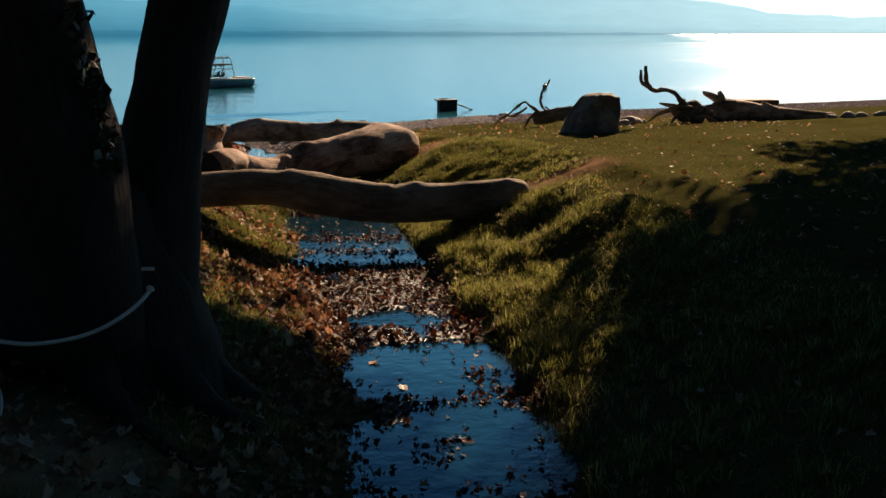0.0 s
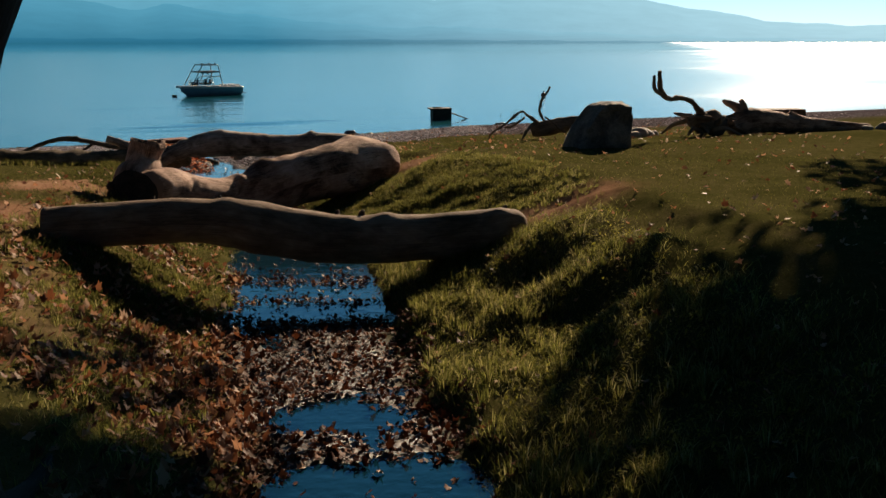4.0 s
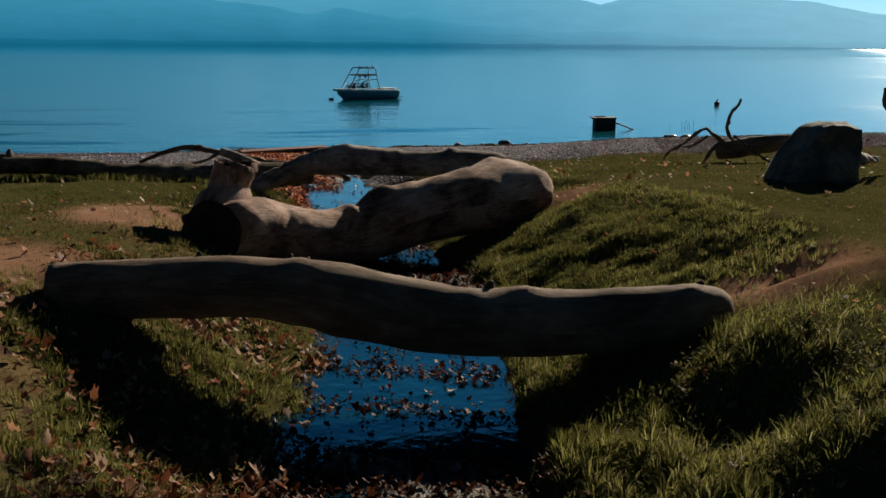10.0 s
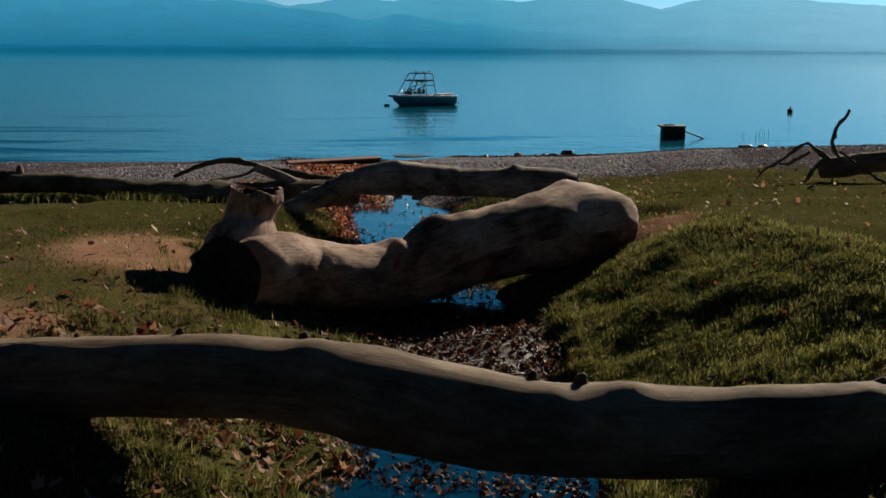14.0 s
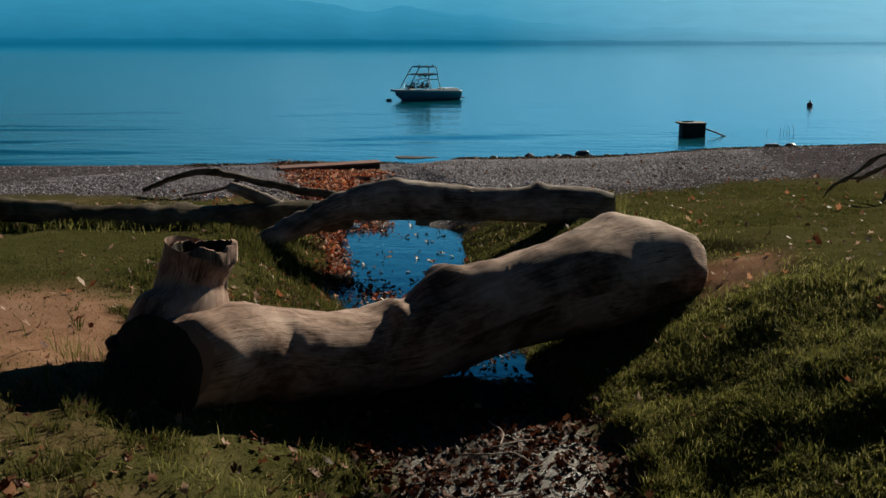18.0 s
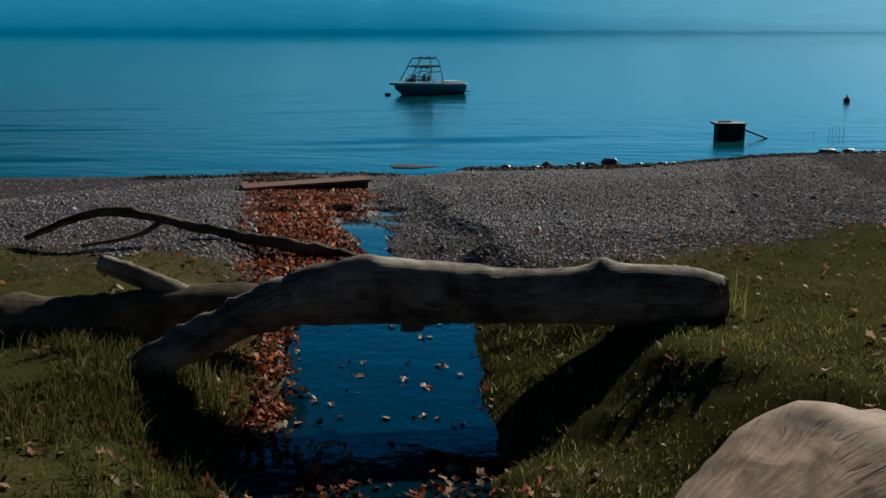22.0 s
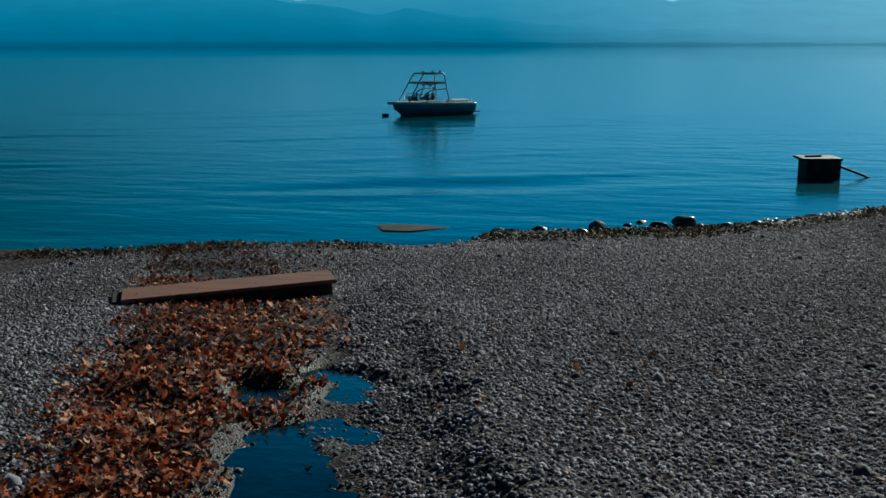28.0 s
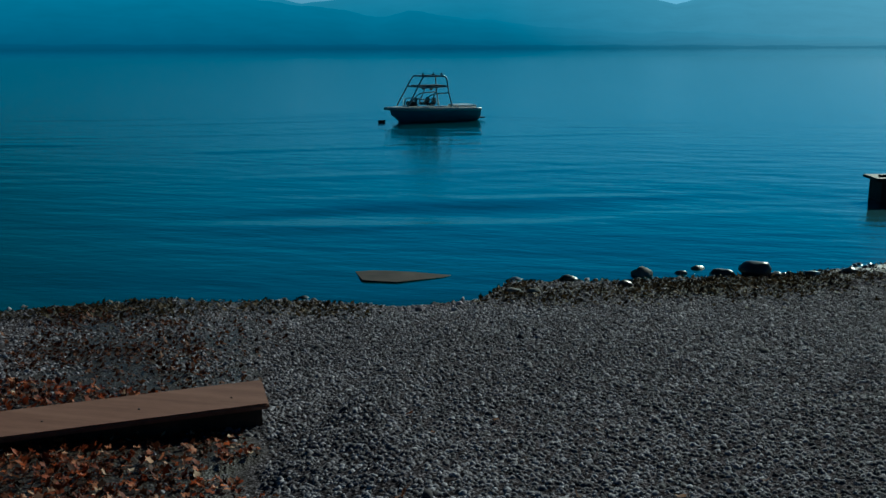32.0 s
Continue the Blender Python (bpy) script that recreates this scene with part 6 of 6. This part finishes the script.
# dry leaves on the banks, thick under the tree, thin on the lawn
def dry_chance(x, y):
    d = beside(x, y)
    left = x < stream_mid(y)
    heap = np.where(left, step01((11.9 - y) / 1.8) * (0.75 * step01((1.3 - d) / 1.0) + 0.65 * step01((4.5 - d) / 2.0) * step01((rumple(x, y, 1.6, 3) - 0.05) / 0.35)) * (0.4 + 0.6 * step01(rumple(x, y, 3.1, 5) + 0.5)), 0.10 * step01((14 - y) / 4))
    heap = np.maximum(heap, 0.5 * step01((20.5 - y) / 1) * step01((y - 12.0) / 0.6) * step01((x + 5.5) / 1) * step01((2.6 - d) / 1.2) * left * (0.4 + 0.6 * step01((lumps(x, y, 1.8, 4) + 0.3) / 0.5)))
    heap = np.maximum(heap, 0.34 * (x < -4.6) * step01((y - 21.5) / 1) * (0.3 + 0.7 * step01((rumple(x, y, 1.9, 6) + 0.1) / 0.4)))
    rim = gravelly(x, y)
    heap = np.maximum(heap, 0.22 * step01((rim - 0.04) / 0.15) * step01((0.6 - rim) / 0.2) * (x > stream_mid(y)) * step01((lumps(x, y, 1.4, 5) + 0.3) / 0.5))
    thin = 0.034 + 0.03 * step01((rumple(x, y, 0.6, 2) - 0.1) / 0.4)
    return np.where((d < 0.0) | (gravelly(x, y) > 0.5), 0.012, np.maximum(heap, thin)) * (ground(x, y) > 0.05)


x, y = pick(75000, -9, 8, 3, 34, dry_chance)
v, f = stars(x, y, ground(x, y), rs.uniform(0.14, 0.215, len(x)) ** 2, 0.012, rs, 0.4, 0.7)
v0, f0 = v, f
x, y = pick(34000, -5, 0.6, 3.4, 13.4, lambda x, y: dry_chance(x, y) * (x < stream_mid(y) + 0.2))
v, f = stars(x, y, ground(x, y), rs.uniform(0.13, 0.22, len(x)) ** 2, 0.015, rs, 0.45, 0.8)
f = np.concatenate([f0, f + len(v0)])
v = np.concatenate([v0, v])
v0, f0 = v, f
x, y = pick(10000, -5.4, 0.4, 7.6, 12.0, lambda x, y: (x < stream_mid(y)) * (beside(x, y) > -0.12) * (0.2 + 0.5 * step01((rumple(x, y, 1.3, 4) - 0.02) / 0.3)) * (0.45 + 0.55 * step01((0.9 - beside(x, y)) / 0.5)) * step01((12.0 - y) / 0.8))
v, f = stars(x, y, ground(x, y), rs.uniform(0.15, 0.215, len(x)) ** 2, 0.045, rs, 0.5, 0.9)
f = np.concatenate([f0, f + len(v0)])
v = np.concatenate([v0, v])
v0, f0 = v, f
x, y = pick(2600, -3.6, 0.3, 2.9, 5.6, lambda x, y: (beside(x, y) > 0.05) * (0.15 + 0.55 * step01((lumps(x, y, 2.1, 6) + 0.2) / 0.5)))
v, f = stars(x, y, ground(x, y), rs.uniform(0.15, 0.22, len(x)) ** 2, 0.02, rs, 0.4, 0.8)
f = np.concatenate([f0, f + len(v0)])
v = np.concatenate([v0, v])
bulk("dry_leaves", v, f, M_LEAVES, "dry curled brown plane leaves strewn over the grass", "leaves")


def bed_chance(x, y):
    d = beside(x, y)
    inside = step01((np.where(y > 23, 0.55, 0.35) - d) / np.where(y > 23, 0.8, 0.4))
    return inside * np.where(y > 34.2, 0.3, 1.0) * np.clip(0.015 + 0.35 * step01((rumple(x, y, 2.4, 7) - 0.3) / 0.3) * (y < 20) + np.where(y > 23, 0.75, 1.05) * leafy(x, y), 0, 1) * (y < 37.5)


y = rs.uniform(3, 37.5, 52000)
x = stream_mid(y) + rs.uniform(-1.35, 1.35, 52000) * stream_half(y)
keep = rs.uniform(0, 1, 52000) < bed_chance(x, y)
x, y = x[keep], y[keep]
zb = np.maximum(ground(x, y), stream_z(y))
v0, f0 = stars(x, y, zb, rs.uniform(0.11, 0.195, len(x)) ** 2, 0.003, rs, 0.4, 0.6)
x, y = pick(5200, -12.6, -8.9, 34.0, 38.2, lambda x, y: step01((0.5 - beside(x, y)) / 0.6) * (0.12 + 0.75 * step01((lumps(x, y, 1.3, 4) + 0.15) / 0.4)))
v, f = stars(x, y, ground(x, y), rs.uniform(0.11, 0.19, len(x)) ** 2, 0.004, rs, 0.4, 0.6)
f = np.concatenate([f0, f + len(v0)])
v = np.concatenate([v0, v])
bulk("wet_leaves", v, f, M_WET_LEAVES, "wet reddish-brown leaves choking the stream bed", "leaves")
y = rs.uniform(19.3, 34.4, 38000)
x = stream_mid(y) + rs.uniform(-1.6, 1.6, 38000) * stream_half(y)
keep = rs.uniform(0, 1, 38000) < 0.8 * step01((0.6 - beside(x, y)) / 0.9) * leafy(x, y) * np.where(y > 30.5, 0.5, 1.0) * (0.45 + 0.55 * step01((lumps(x, y, 2.4, 3) + 0.45) / 0.5))
x, y = x[keep], y[keep]
v, f = stars(x, y, np.maximum(ground(x, y), stream_z(y)), rs.uniform(0.122, 0.205, len(x)) ** 2, 0.012, rs, 0.4, 0.8)
bulk("dry_leaf_drift", v, f, M_DRIFT, "drift of dry orange-brown leaves in the beach bed", "leaves")


# wrack of wet leaves and twigs along the waterline
x = rs.uniform(-15, 3, 16000)
y = shore_y(x) - np.abs(rs.normal(0.7, 0.45, 16000))
keep = rs.uniform(0, 1, 16000) < step01((rumple(x, y, 0.7, 3) + 0.25) / 0.5) * np.where(x < -7, 0.5, 0.9)
x, y = x[keep], y[keep]
v, f = stars(x, y, np.maximum(ground(x, y), 0.0), rs.uniform(0.018, 0.045, len(x)), 0.008, rs, 0.4)
bulk("wrack_line", v, f, M_WRACK, "brown line of wet leaves washed up on the shore", "leaves")


x = rs.uniform(-7.2, 14, 11000)
y = shore_y(x) - np.abs(rs.normal(1.35, 0.5, 11000))
keep = rs.uniform(0, 1, 11000) < 0.35 + 0.65 * step01((rumple(x, y, 1.1, 6) + 0.3) / 0.5)
x, y = x[keep], y[keep]
v, f = stars(x, y, np.maximum(ground(x, y), 0.0), rs.uniform(0.018, 0.04, len(x)), 0.02, rs, 0.4)
bulk("weed_line", v, f, M_WRACK, "brown band of dried leaves and weed along the shore", "leaves")


def single_leaf(kind, mat):
    vv, ff = stars(np.zeros(1), np.zeros(1), np.zeros(1), np.ones(1), 0.0, np.random.RandomState(kind), 0.2)
    me = bpy.data.meshes.new("leaf")
    me.from_pydata(vv.tolist(), [], ff.tolist())
    me.materials.append(mat)
    return me


M_FLOAT = surface("floating_leaf", [(0.3, (0.2, 0.09, 0.04)), (0.5, (0.36, 0.19, 0.09)), (0.7, (0.5, 0.34, 0.2))], 2, 12, 0.5, 0.3, 0.01)
leaf_kinds = [single_leaf(k, M_FLOAT) for k in range(5)]
x, y = pick(1150, -5.2, 1.9, 4.6, 24, lambda x, y: (beside(x, y) < -0.1) * (1 - leafy(x, y)) * np.where(y > 19.5, 0.9, 0.3))
for i in range(min(250, len(x))):
    ob = tagged(new("floating_leaf", leaf_kinds[i % 5]), "curled tan plane leaf floating on the stream", "leaf", "leaves floating on the stream")
    k = float(rs.uniform(0.03, 0.06))
    ob.matrix_world = pose(float(x[i]), float(y[i]), float(stream_z(y[i])) + 0.002, 0, 0, float(rs.uniform(0, 360))) @ Matrix.Diagonal((k, k, k, 1))


def blades(x, y, h, w, rs, bend=0.6):
    """Grass: bent blades of three triangles."""
    n = len(x)
    z = ground(x, y) - 0.005
    a = rs.uniform(0, 2 * np.pi, n)
    dx, dy = np.cos(a), np.sin(a)
    lean = rs.uniform(0.1, bend, n) * h
    b = rs.uniform(0, 2 * np.pi, n)
    lx, ly = np.cos(b) * lean, np.sin(b) * lean
    v = np.stack([np.stack([x - dx * w, y - dy * w, z], -1), np.stack([x + dx * w, y + dy * w, z], -1),
                  np.stack([x + lx * 0.35 - dx * w * 0.7, y + ly * 0.35 - dy * w * 0.7, z + h * 0.6], -1), np.stack([x + lx * 0.35 + dx * w * 0.7, y + ly * 0.35 + dy * w * 0.7, z + h * 0.6], -1),
                  np.stack([x + lx, y + ly, z + h], -1)], 1).reshape(-1, 3)
    base = np.arange(n)[:, None] * 5
    return v, np.concatenate([base + [0, 1, 3], base + [0, 3, 2], base + [2, 3, 4]])


def green(x, y):
    return (1 - gravelly(x, y)) * (1 - 0.9 * bare(x, y)) * step01((beside(x, y) - 0.02) / 0.15)


def lawn(x, y):
    return green(x, y) * (0.55 + 0.45 * rumple(x, y, 1.6, 1))


x2, y2 = pick(70000, -6.5, -1.5, 10.5, 20.5, lambda x, y: green(x, y) * (x < stream_mid(y)) * (0.35 + 0.65 * step01((rumple(x, y, 2.3, 5) + 0.35) / 0.5)))
x, y = pick(205000, -9.5, 7, 3, 27, lambda x, y: lawn(x, y) * step01((27 - y) / 6 + 0.75))
x1, y1 = pick(30000, -9.5, -4.6, 20.5, 26, lambda x, y: green(x, y) * (0.3 + 0.7 * step01((rumple(x, y, 2.1, 3) + 0.3) / 0.5)))
x, y = np.concatenate([x, x1, x2]), np.concatenate([y, y1, y2])
h = rs.uniform(0.012, 0.032, len(x)) * (1 + 0.4 * rumple(x, y, 0.9, 6))
v, f = blades(x, y, h, rs.uniform(0.003, 0.005, len(x)), rs, 1.6)
bulk("lawn_grass", v, f, M_GRASS, "short worn yellow-green turf grass", "grass")


def tuft_chance(x, y):
    d = beside(x, y)
    near = step01((np.where(x > stream_mid(y), np.interp(y, [3, 12, 16, 21], [3.2, 2.8, 3.0, 3.2]), 1.9) - d) / 0.9) * green(x, y)
    return near * step01((23.4 - y) / 1.6) * (0.35 + 0.65 * step01((rumple(x, y, 2.6, 4) + 0.25) / 0.5)) * np.where(x < stream_mid(y), np.where(y < 10.5, 0.75, 0.35), np.interp(y, [18.5, 20], [1.0, 0.3]))


x, y = pick(430000, -6, 4.6, 3, 24.5, tuft_chance)
tall = 0.03 + 0.045 * step01((lumps(x, y, 2.2, 5) + 0.4) / 0.9)
h = tall * rs.uniform(0.5, 1.3, len(x)) * np.where((x < stream_mid(y)) & (y > 9.5), 1.15, 1.0)
v, f = blades(x, y, h, rs.uniform(0.002, 0.004, len(x)), rs, 1.5)
bulk("bank_grass", v, f, M_BANK, "tufted grass hanging over the stream banks", "grass")


def weed_chance(x, y):
    d = beside(x, y)
    return (x > stream_mid(y)) * step01((d - 0.1) / 0.3) * step01((3.0 - d) / 0.9) * green(x, y) * step01((y - 13.4) / 0.8) * step01((18.2 - y) / 1.2) * (0.3 + 0.7 * step01((lumps(x, y, 2.6, 11) + 0.35) / 0.5))


def tufts(n, x0, x1, y0, y1, chance, per, tall, rs):
    """Tussocks: blades that spring from one root and lean outwards."""
    cx, cy = pick(n, x0, x1, y0, y1, chance)
    size = rs.uniform(0.6, 1.4, len(cx))
    cx, cy, size = np.repeat(cx, per), np.repeat(cy, per), np.repeat(size, per)
    k = len(cx)
    a, q = rs.uniform(0, 2 * np.pi, k), np.sqrt(rs.uniform(0, 1, k))
    x, y = cx + np.cos(a) * q * 0.035 * size, cy + np.sin(a) * q * 0.035 * size
    h = tall * size * rs.uniform(0.45, 1.15, k)
    w = rs.uniform(0.002, 0.0045, k)
    z = ground(x, y) - 0.005
    lean = h * (0.15 + 0.75 * q) * rs.uniform(0.5, 1.2, k)
    lx, ly = np.cos(a) * lean, np.sin(a) * lean
    dx, dy = -np.sin(a + rs.normal(0, 0.5, k)), np.cos(a + rs.normal(0, 0.5, k))
    v = np.stack([np.stack([x - dx * w, y - dy * w, z], -1), np.stack([x + dx * w, y + dy * w, z], -1),
                  np.stack([x + lx * 0.35 - dx * w * 0.8, y + ly * 0.35 - dy * w * 0.8, z + h * 0.62], -1), np.stack([x + lx * 0.35 + dx * w * 0.8, y + ly * 0.35 + dy * w * 0.8, z + h * 0.62], -1),
                  np.stack([x + lx, y + ly, z + h * 0.92], -1)], 1).reshape(-1, 3)
    base = np.arange(k)[:, None] * 5
    return v, np.concatenate([base + [0, 1, 3], base + [0, 3, 2], base + [2, 3, 4]])


def tussock_chance(x, y):
    d = beside(x, y)
    right = x > stream_mid(y)
    near = step01((np.where(right, np.interp(y, [3, 8, 12.6, 13.4], [2.9, 2.4, 2.0, 0.5]), 1.2) - d) / 0.6) * green(x, y)
    return near * (0.2 + 0.8 * step01((lumps(x, y, 1.8, 9) + 0.1) / 0.4)) * np.where(right, 1.0, 0.15)


v, f = tufts(6200, -3.5, 4.6, 3, 13.6, tussock_chance, 26, 0.12, rs)
v1, f1 = tufts(16000, -1.2, 4.0, 13.3, 18.6, lambda x, y: weed_chance(x, y) ** 0.6, 18, 0.062, rs)
v2, f2 = tufts(24000, -6.5, -1.0, 10.5, 21.0, lambda x, y: 0.6 * (x < stream_mid(y)) * green(x, y) * step01((np.where(y > 15.8, 2.6, 2.4) - beside(x, y)) / 0.8) * step01((lumps(x, y, 2.0, 4) + 0.2) / 0.4), 15, 0.075, rs)
bulk("tussock_grass", np.concatenate([v, v1]), np.concatenate([f, f1 + len(v)]), M_BANK, "coarse tussocks of long grass on the stream bank", "grass")
v, f = tufts(4500, -4.0, 2.5, 20.5, 26.5, lambda x, y: (x > stream_mid(y)) * green(x, y) * (0.15 + 0.85 * step01((lumps(x, y, 2.0, 6) + 0.2) / 0.4)), 14, 0.04, rs)
v1, f1 = tufts(6500, -5.0, -0.4, 7.0, 12.2, lambda x, y: 0.8 * (x < stream_mid(y)) * green(x, y) * step01((lumps(x, y, 2.3, 3) + 0.35) / 0.4), 11, 0.075, rs)
bulk("slope_grass", v1, f1, M_BANK, "worn grass tufts among leaves on the stream's slope", "grass")
bulk("lawn_tufts", np.concatenate([v2, v]), np.concatenate([f2, f + len(v2)]), M_GRASS, "dull green tufts scattered over the worn lawn", "grass")


# low leafy weeds that cover the bank above the near log
def weeds(x, y, rs, tall=0.07, size=0.016):
    """Low stems, each with small oval leaves of four triangles."""
    per = 7
    n = len(x) * per
    h = np.repeat(tall * rs.uniform(0.5, 1.3, len(x)), per)
    x, y = np.repeat(x, per) + rs.normal(0, 0.02, n), np.repeat(y, per) + rs.normal(0, 0.02, n)
    z = ground(x, y) + h * rs.uniform(0.25, 1.0, n)
    a, t = rs.uniform(0, 2 * np.pi, n), rs.uniform(-0.2, 0.9, n)
    s = size * rs.uniform(0.6, 1.3, n)
    ax, ay, az = np.cos(a) * np.cos(t) * s, np.sin(a) * np.cos(t) * s, np.sin(t) * s
    bx, by = -np.sin(a) * s * 0.42, np.cos(a) * s * 0.42
    bend = s * rs.uniform(-0.1, 0.25, n)
    v = np.stack([np.stack([x - ax, y - ay, z - az], -1), np.stack([x + bx, y + by, z + bend], -1), np.stack([x + ax, y + ay, z + az], -1), np.stack([x - bx, y - by, z + bend], -1)], 1).reshape(-1, 3)
    base = np.arange(n)[:, None] * 4
    return v, np.concatenate([base + [0, 1, 3], base + [1, 2, 3]])


x, y = pick(14000, -1.2, 4.0, 13.3, 18.3, weed_chance)
v, f = weeds(x, y, rs, 0.05, 0.014)
x, y = pick(6000, 0.8, 4.4, 7, 13.2, lambda x, y: 0.5 * (x > stream_mid(y)) * green(x, y) * step01((beside(x, y) - 0.2) / 0.4) * step01((2.6 - beside(x, y)) / 0.8))
v1, f1 = weeds(x, y, rs, 0.08, 0.018)
bulk("low_weeds", np.concatenate([v, v1]), np.concatenate([f, f1 + len(v)]), M_WEED, "low leafy weeds matted over the stream bank", "weeds")

x, y = pick(9000, -6.2, -3.2, 18.6, 21.6, lambda x, y: (x < stream_mid(y)) * step01((beside(x, y) - 0.05) / 0.2) * step01((1.9 - beside(x, y)) / 0.6) * step01((rumple(x, y, 2.2, 8) + 0.4) / 0.5))
v, f = blades(x, y, rs.uniform(0.06, 0.17, len(x)), rs.uniform(0.003, 0.006, len(x)), rs, 0.9)
bulk("rank_grass", v, f, M_GRASS, "rank dark grass in the lee of the forked log", "grass")

# grass round the mossy log
t = rs.uniform(0, 1, 9000)
t = t ** 0.6
x = np.interp(t, [0, 1], [-4.6, -11]) + rs.normal(0, 0.16, 9000)
y = np.interp(t, [0, 1], [21.8, 17.15]) + rs.normal(0, 0.16, 9000) - 0.12
v, f = blades(x, y, rs.uniform(0.04, 0.1, 9000) * (1 + t), rs.uniform(0.003, 0.006, 9000), rs, 0.8)
bulk("log_grass", v, f, M_BANK, "grass growing along the mossy log", "grass")


# dry stalks at the forked log's sawn end, and tufts at the logs' feet
x = np.concatenate([rs.normal(-0.86, 0.07, 90), rs.normal(1.75, 0.35, 500), rs.normal(-3.3, 0.3, 400)])
y = np.concatenate([rs.normal(22.2, 0.1, 90), rs.normal(12.45, 0.12, 500), rs.normal(15.0, 0.15, 400)])
v, f = blades(x, y, np.concatenate([rs.uniform(0.2, 0.42, 90), rs.uniform(0.06, 0.2, 900)]), rs.uniform(0.0015, 0.003, len(x)), rs, 0.7)
bulk("dry_stalks", v, f, M_BANK, "thin dry grass stalks standing against the logs", "grass")


# beach pebbles
def pebbles(x, y, r, rs, lift=0.3):
    """Rounded stones half sunk in the beach: low domes of a six-cornered waist and an off-centre crown, ten triangles each."""
    n = len(x)
    a = np.arange(6) * np.pi / 3
    waist = np.stack([np.cos(a), np.sin(a), np.full(6, -0.25)], -1)
    crown = np.stack([0.55 * np.cos(a[::2] + 0.5) + 0.08, 0.55 * np.sin(a[::2] + 0.5), np.full(3, 0.75)], -1)
    o = np.concatenate([waist, crown])
    p = o[None] * rs.uniform(0.78, 1.22, (n, 9, 1))
    p = p * (r[:, None] * np.stack([rs.uniform(0.9, 1.5, n), rs.uniform(0.7, 1.1, n), rs.uniform(0.5, 0.85, n)], -1))[:, None, :]
    turn = rs.uniform(0, 2 * np.pi, n)
    c, s = np.cos(turn)[:, None], np.sin(turn)[:, None]
    tilt = rs.normal(0, 0.22, (n, 1))
    px, py, pz = p[..., 0] * c - p[..., 1] * s, p[..., 0] * s + p[..., 1] * c, p[..., 2] + p[..., 0] * tilt
    v = np.stack([px + x[:, None], py + y[:, None], pz + (ground(x, y) + r * lift)[:, None]], -1).reshape(-1, 3)
    tri = np.array([(0, 1, 6), (1, 2, 6), (2, 7, 6), (2, 3, 7), (3, 4, 7), (4, 8, 7), (4, 5, 8), (5, 0, 8), (0, 6, 8), (6, 7, 8)])
    return v, (np.arange(n)[:, None, None] * 9 + tri[None]).reshape(-1, 3)


def pebble_chance(x, y):
    d = beside(x, y)
    return step01((gravelly(x, y) - 0.25) / 0.5) * np.where(d < 0.1, np.where((y > 26.5) & (y < 33.5), 0.16, 0.55) * (1 - leafy(x, y)), 1.0) * (inland(x, y) > -0.5)


x, y = pick(74000, -13.5, 2, 24, 43.5, pebble_chance)
x1, y1 = pick(66000, -10.5, -0.5, 27, 41.5, pebble_chance)
x2, y2 = pick(9000, -12.8, -8.6, 34.0, 38.8, lambda x, y: (beside(x, y) < 0.3) * (0.15 + 0.85 * step01((lumps(x, y, 1.1, 9) + 0.1) / 0.4)))
x, y = np.concatenate([x, x1, x2]), np.concatenate([y, y1, y2])
v, f = pebbles(x, y, rs.uniform(0.012, 0.024, len(x)) * (1 + 0.4 * (rs.uniform(0, 1, len(x)) > 0.92)), rs, 0.1)
v0, f0 = v, f
x, y = pick(14000, -24, 16, 22, 54, lambda x, y: pebble_chance(x, y) * ((x < -13.5) | (x > 2)))
v, f = pebbles(x, y, rs.uniform(0.014, 0.032, len(x)), rs, 0.1)
f = np.concatenate([f0, f + len(v0)])
v = np.concatenate([v0, v])
bulk("pebbles", v, f, M_PEBBLE, "grey and tan rounded beach pebbles", "pebbles", True)
x, y = pick(3500, -14, 8, 26, 50, lambda x, y: pebble_chance(x, y) * (0.12 + 0.8 * step01((1.2 - inland(x, y)) / 0.8)))
v, f = pebbles(x, y, rs.uniform(0.03, 0.065, len(x)), rs, 0.2)
bulk("cobbles", v, f, M_PEBBLE, "larger loose stones along the waterline", "pebbles", True)

x, y = pick(9000, -6, 14, 38, 54, lambda x, y: (np.abs(inland(x, y) - 0.1) < 0.35) * (0.3 + 0.7 * step01((x + 4) / 3)))
v, f = pebbles(x, y, rs.uniform(0.02, 0.06, len(x)), rs, 0.3)
bulk("wet_cobbles", v, f, M_WET_COBBLE, "wet shining stones lapped by the water", "pebbles", True)
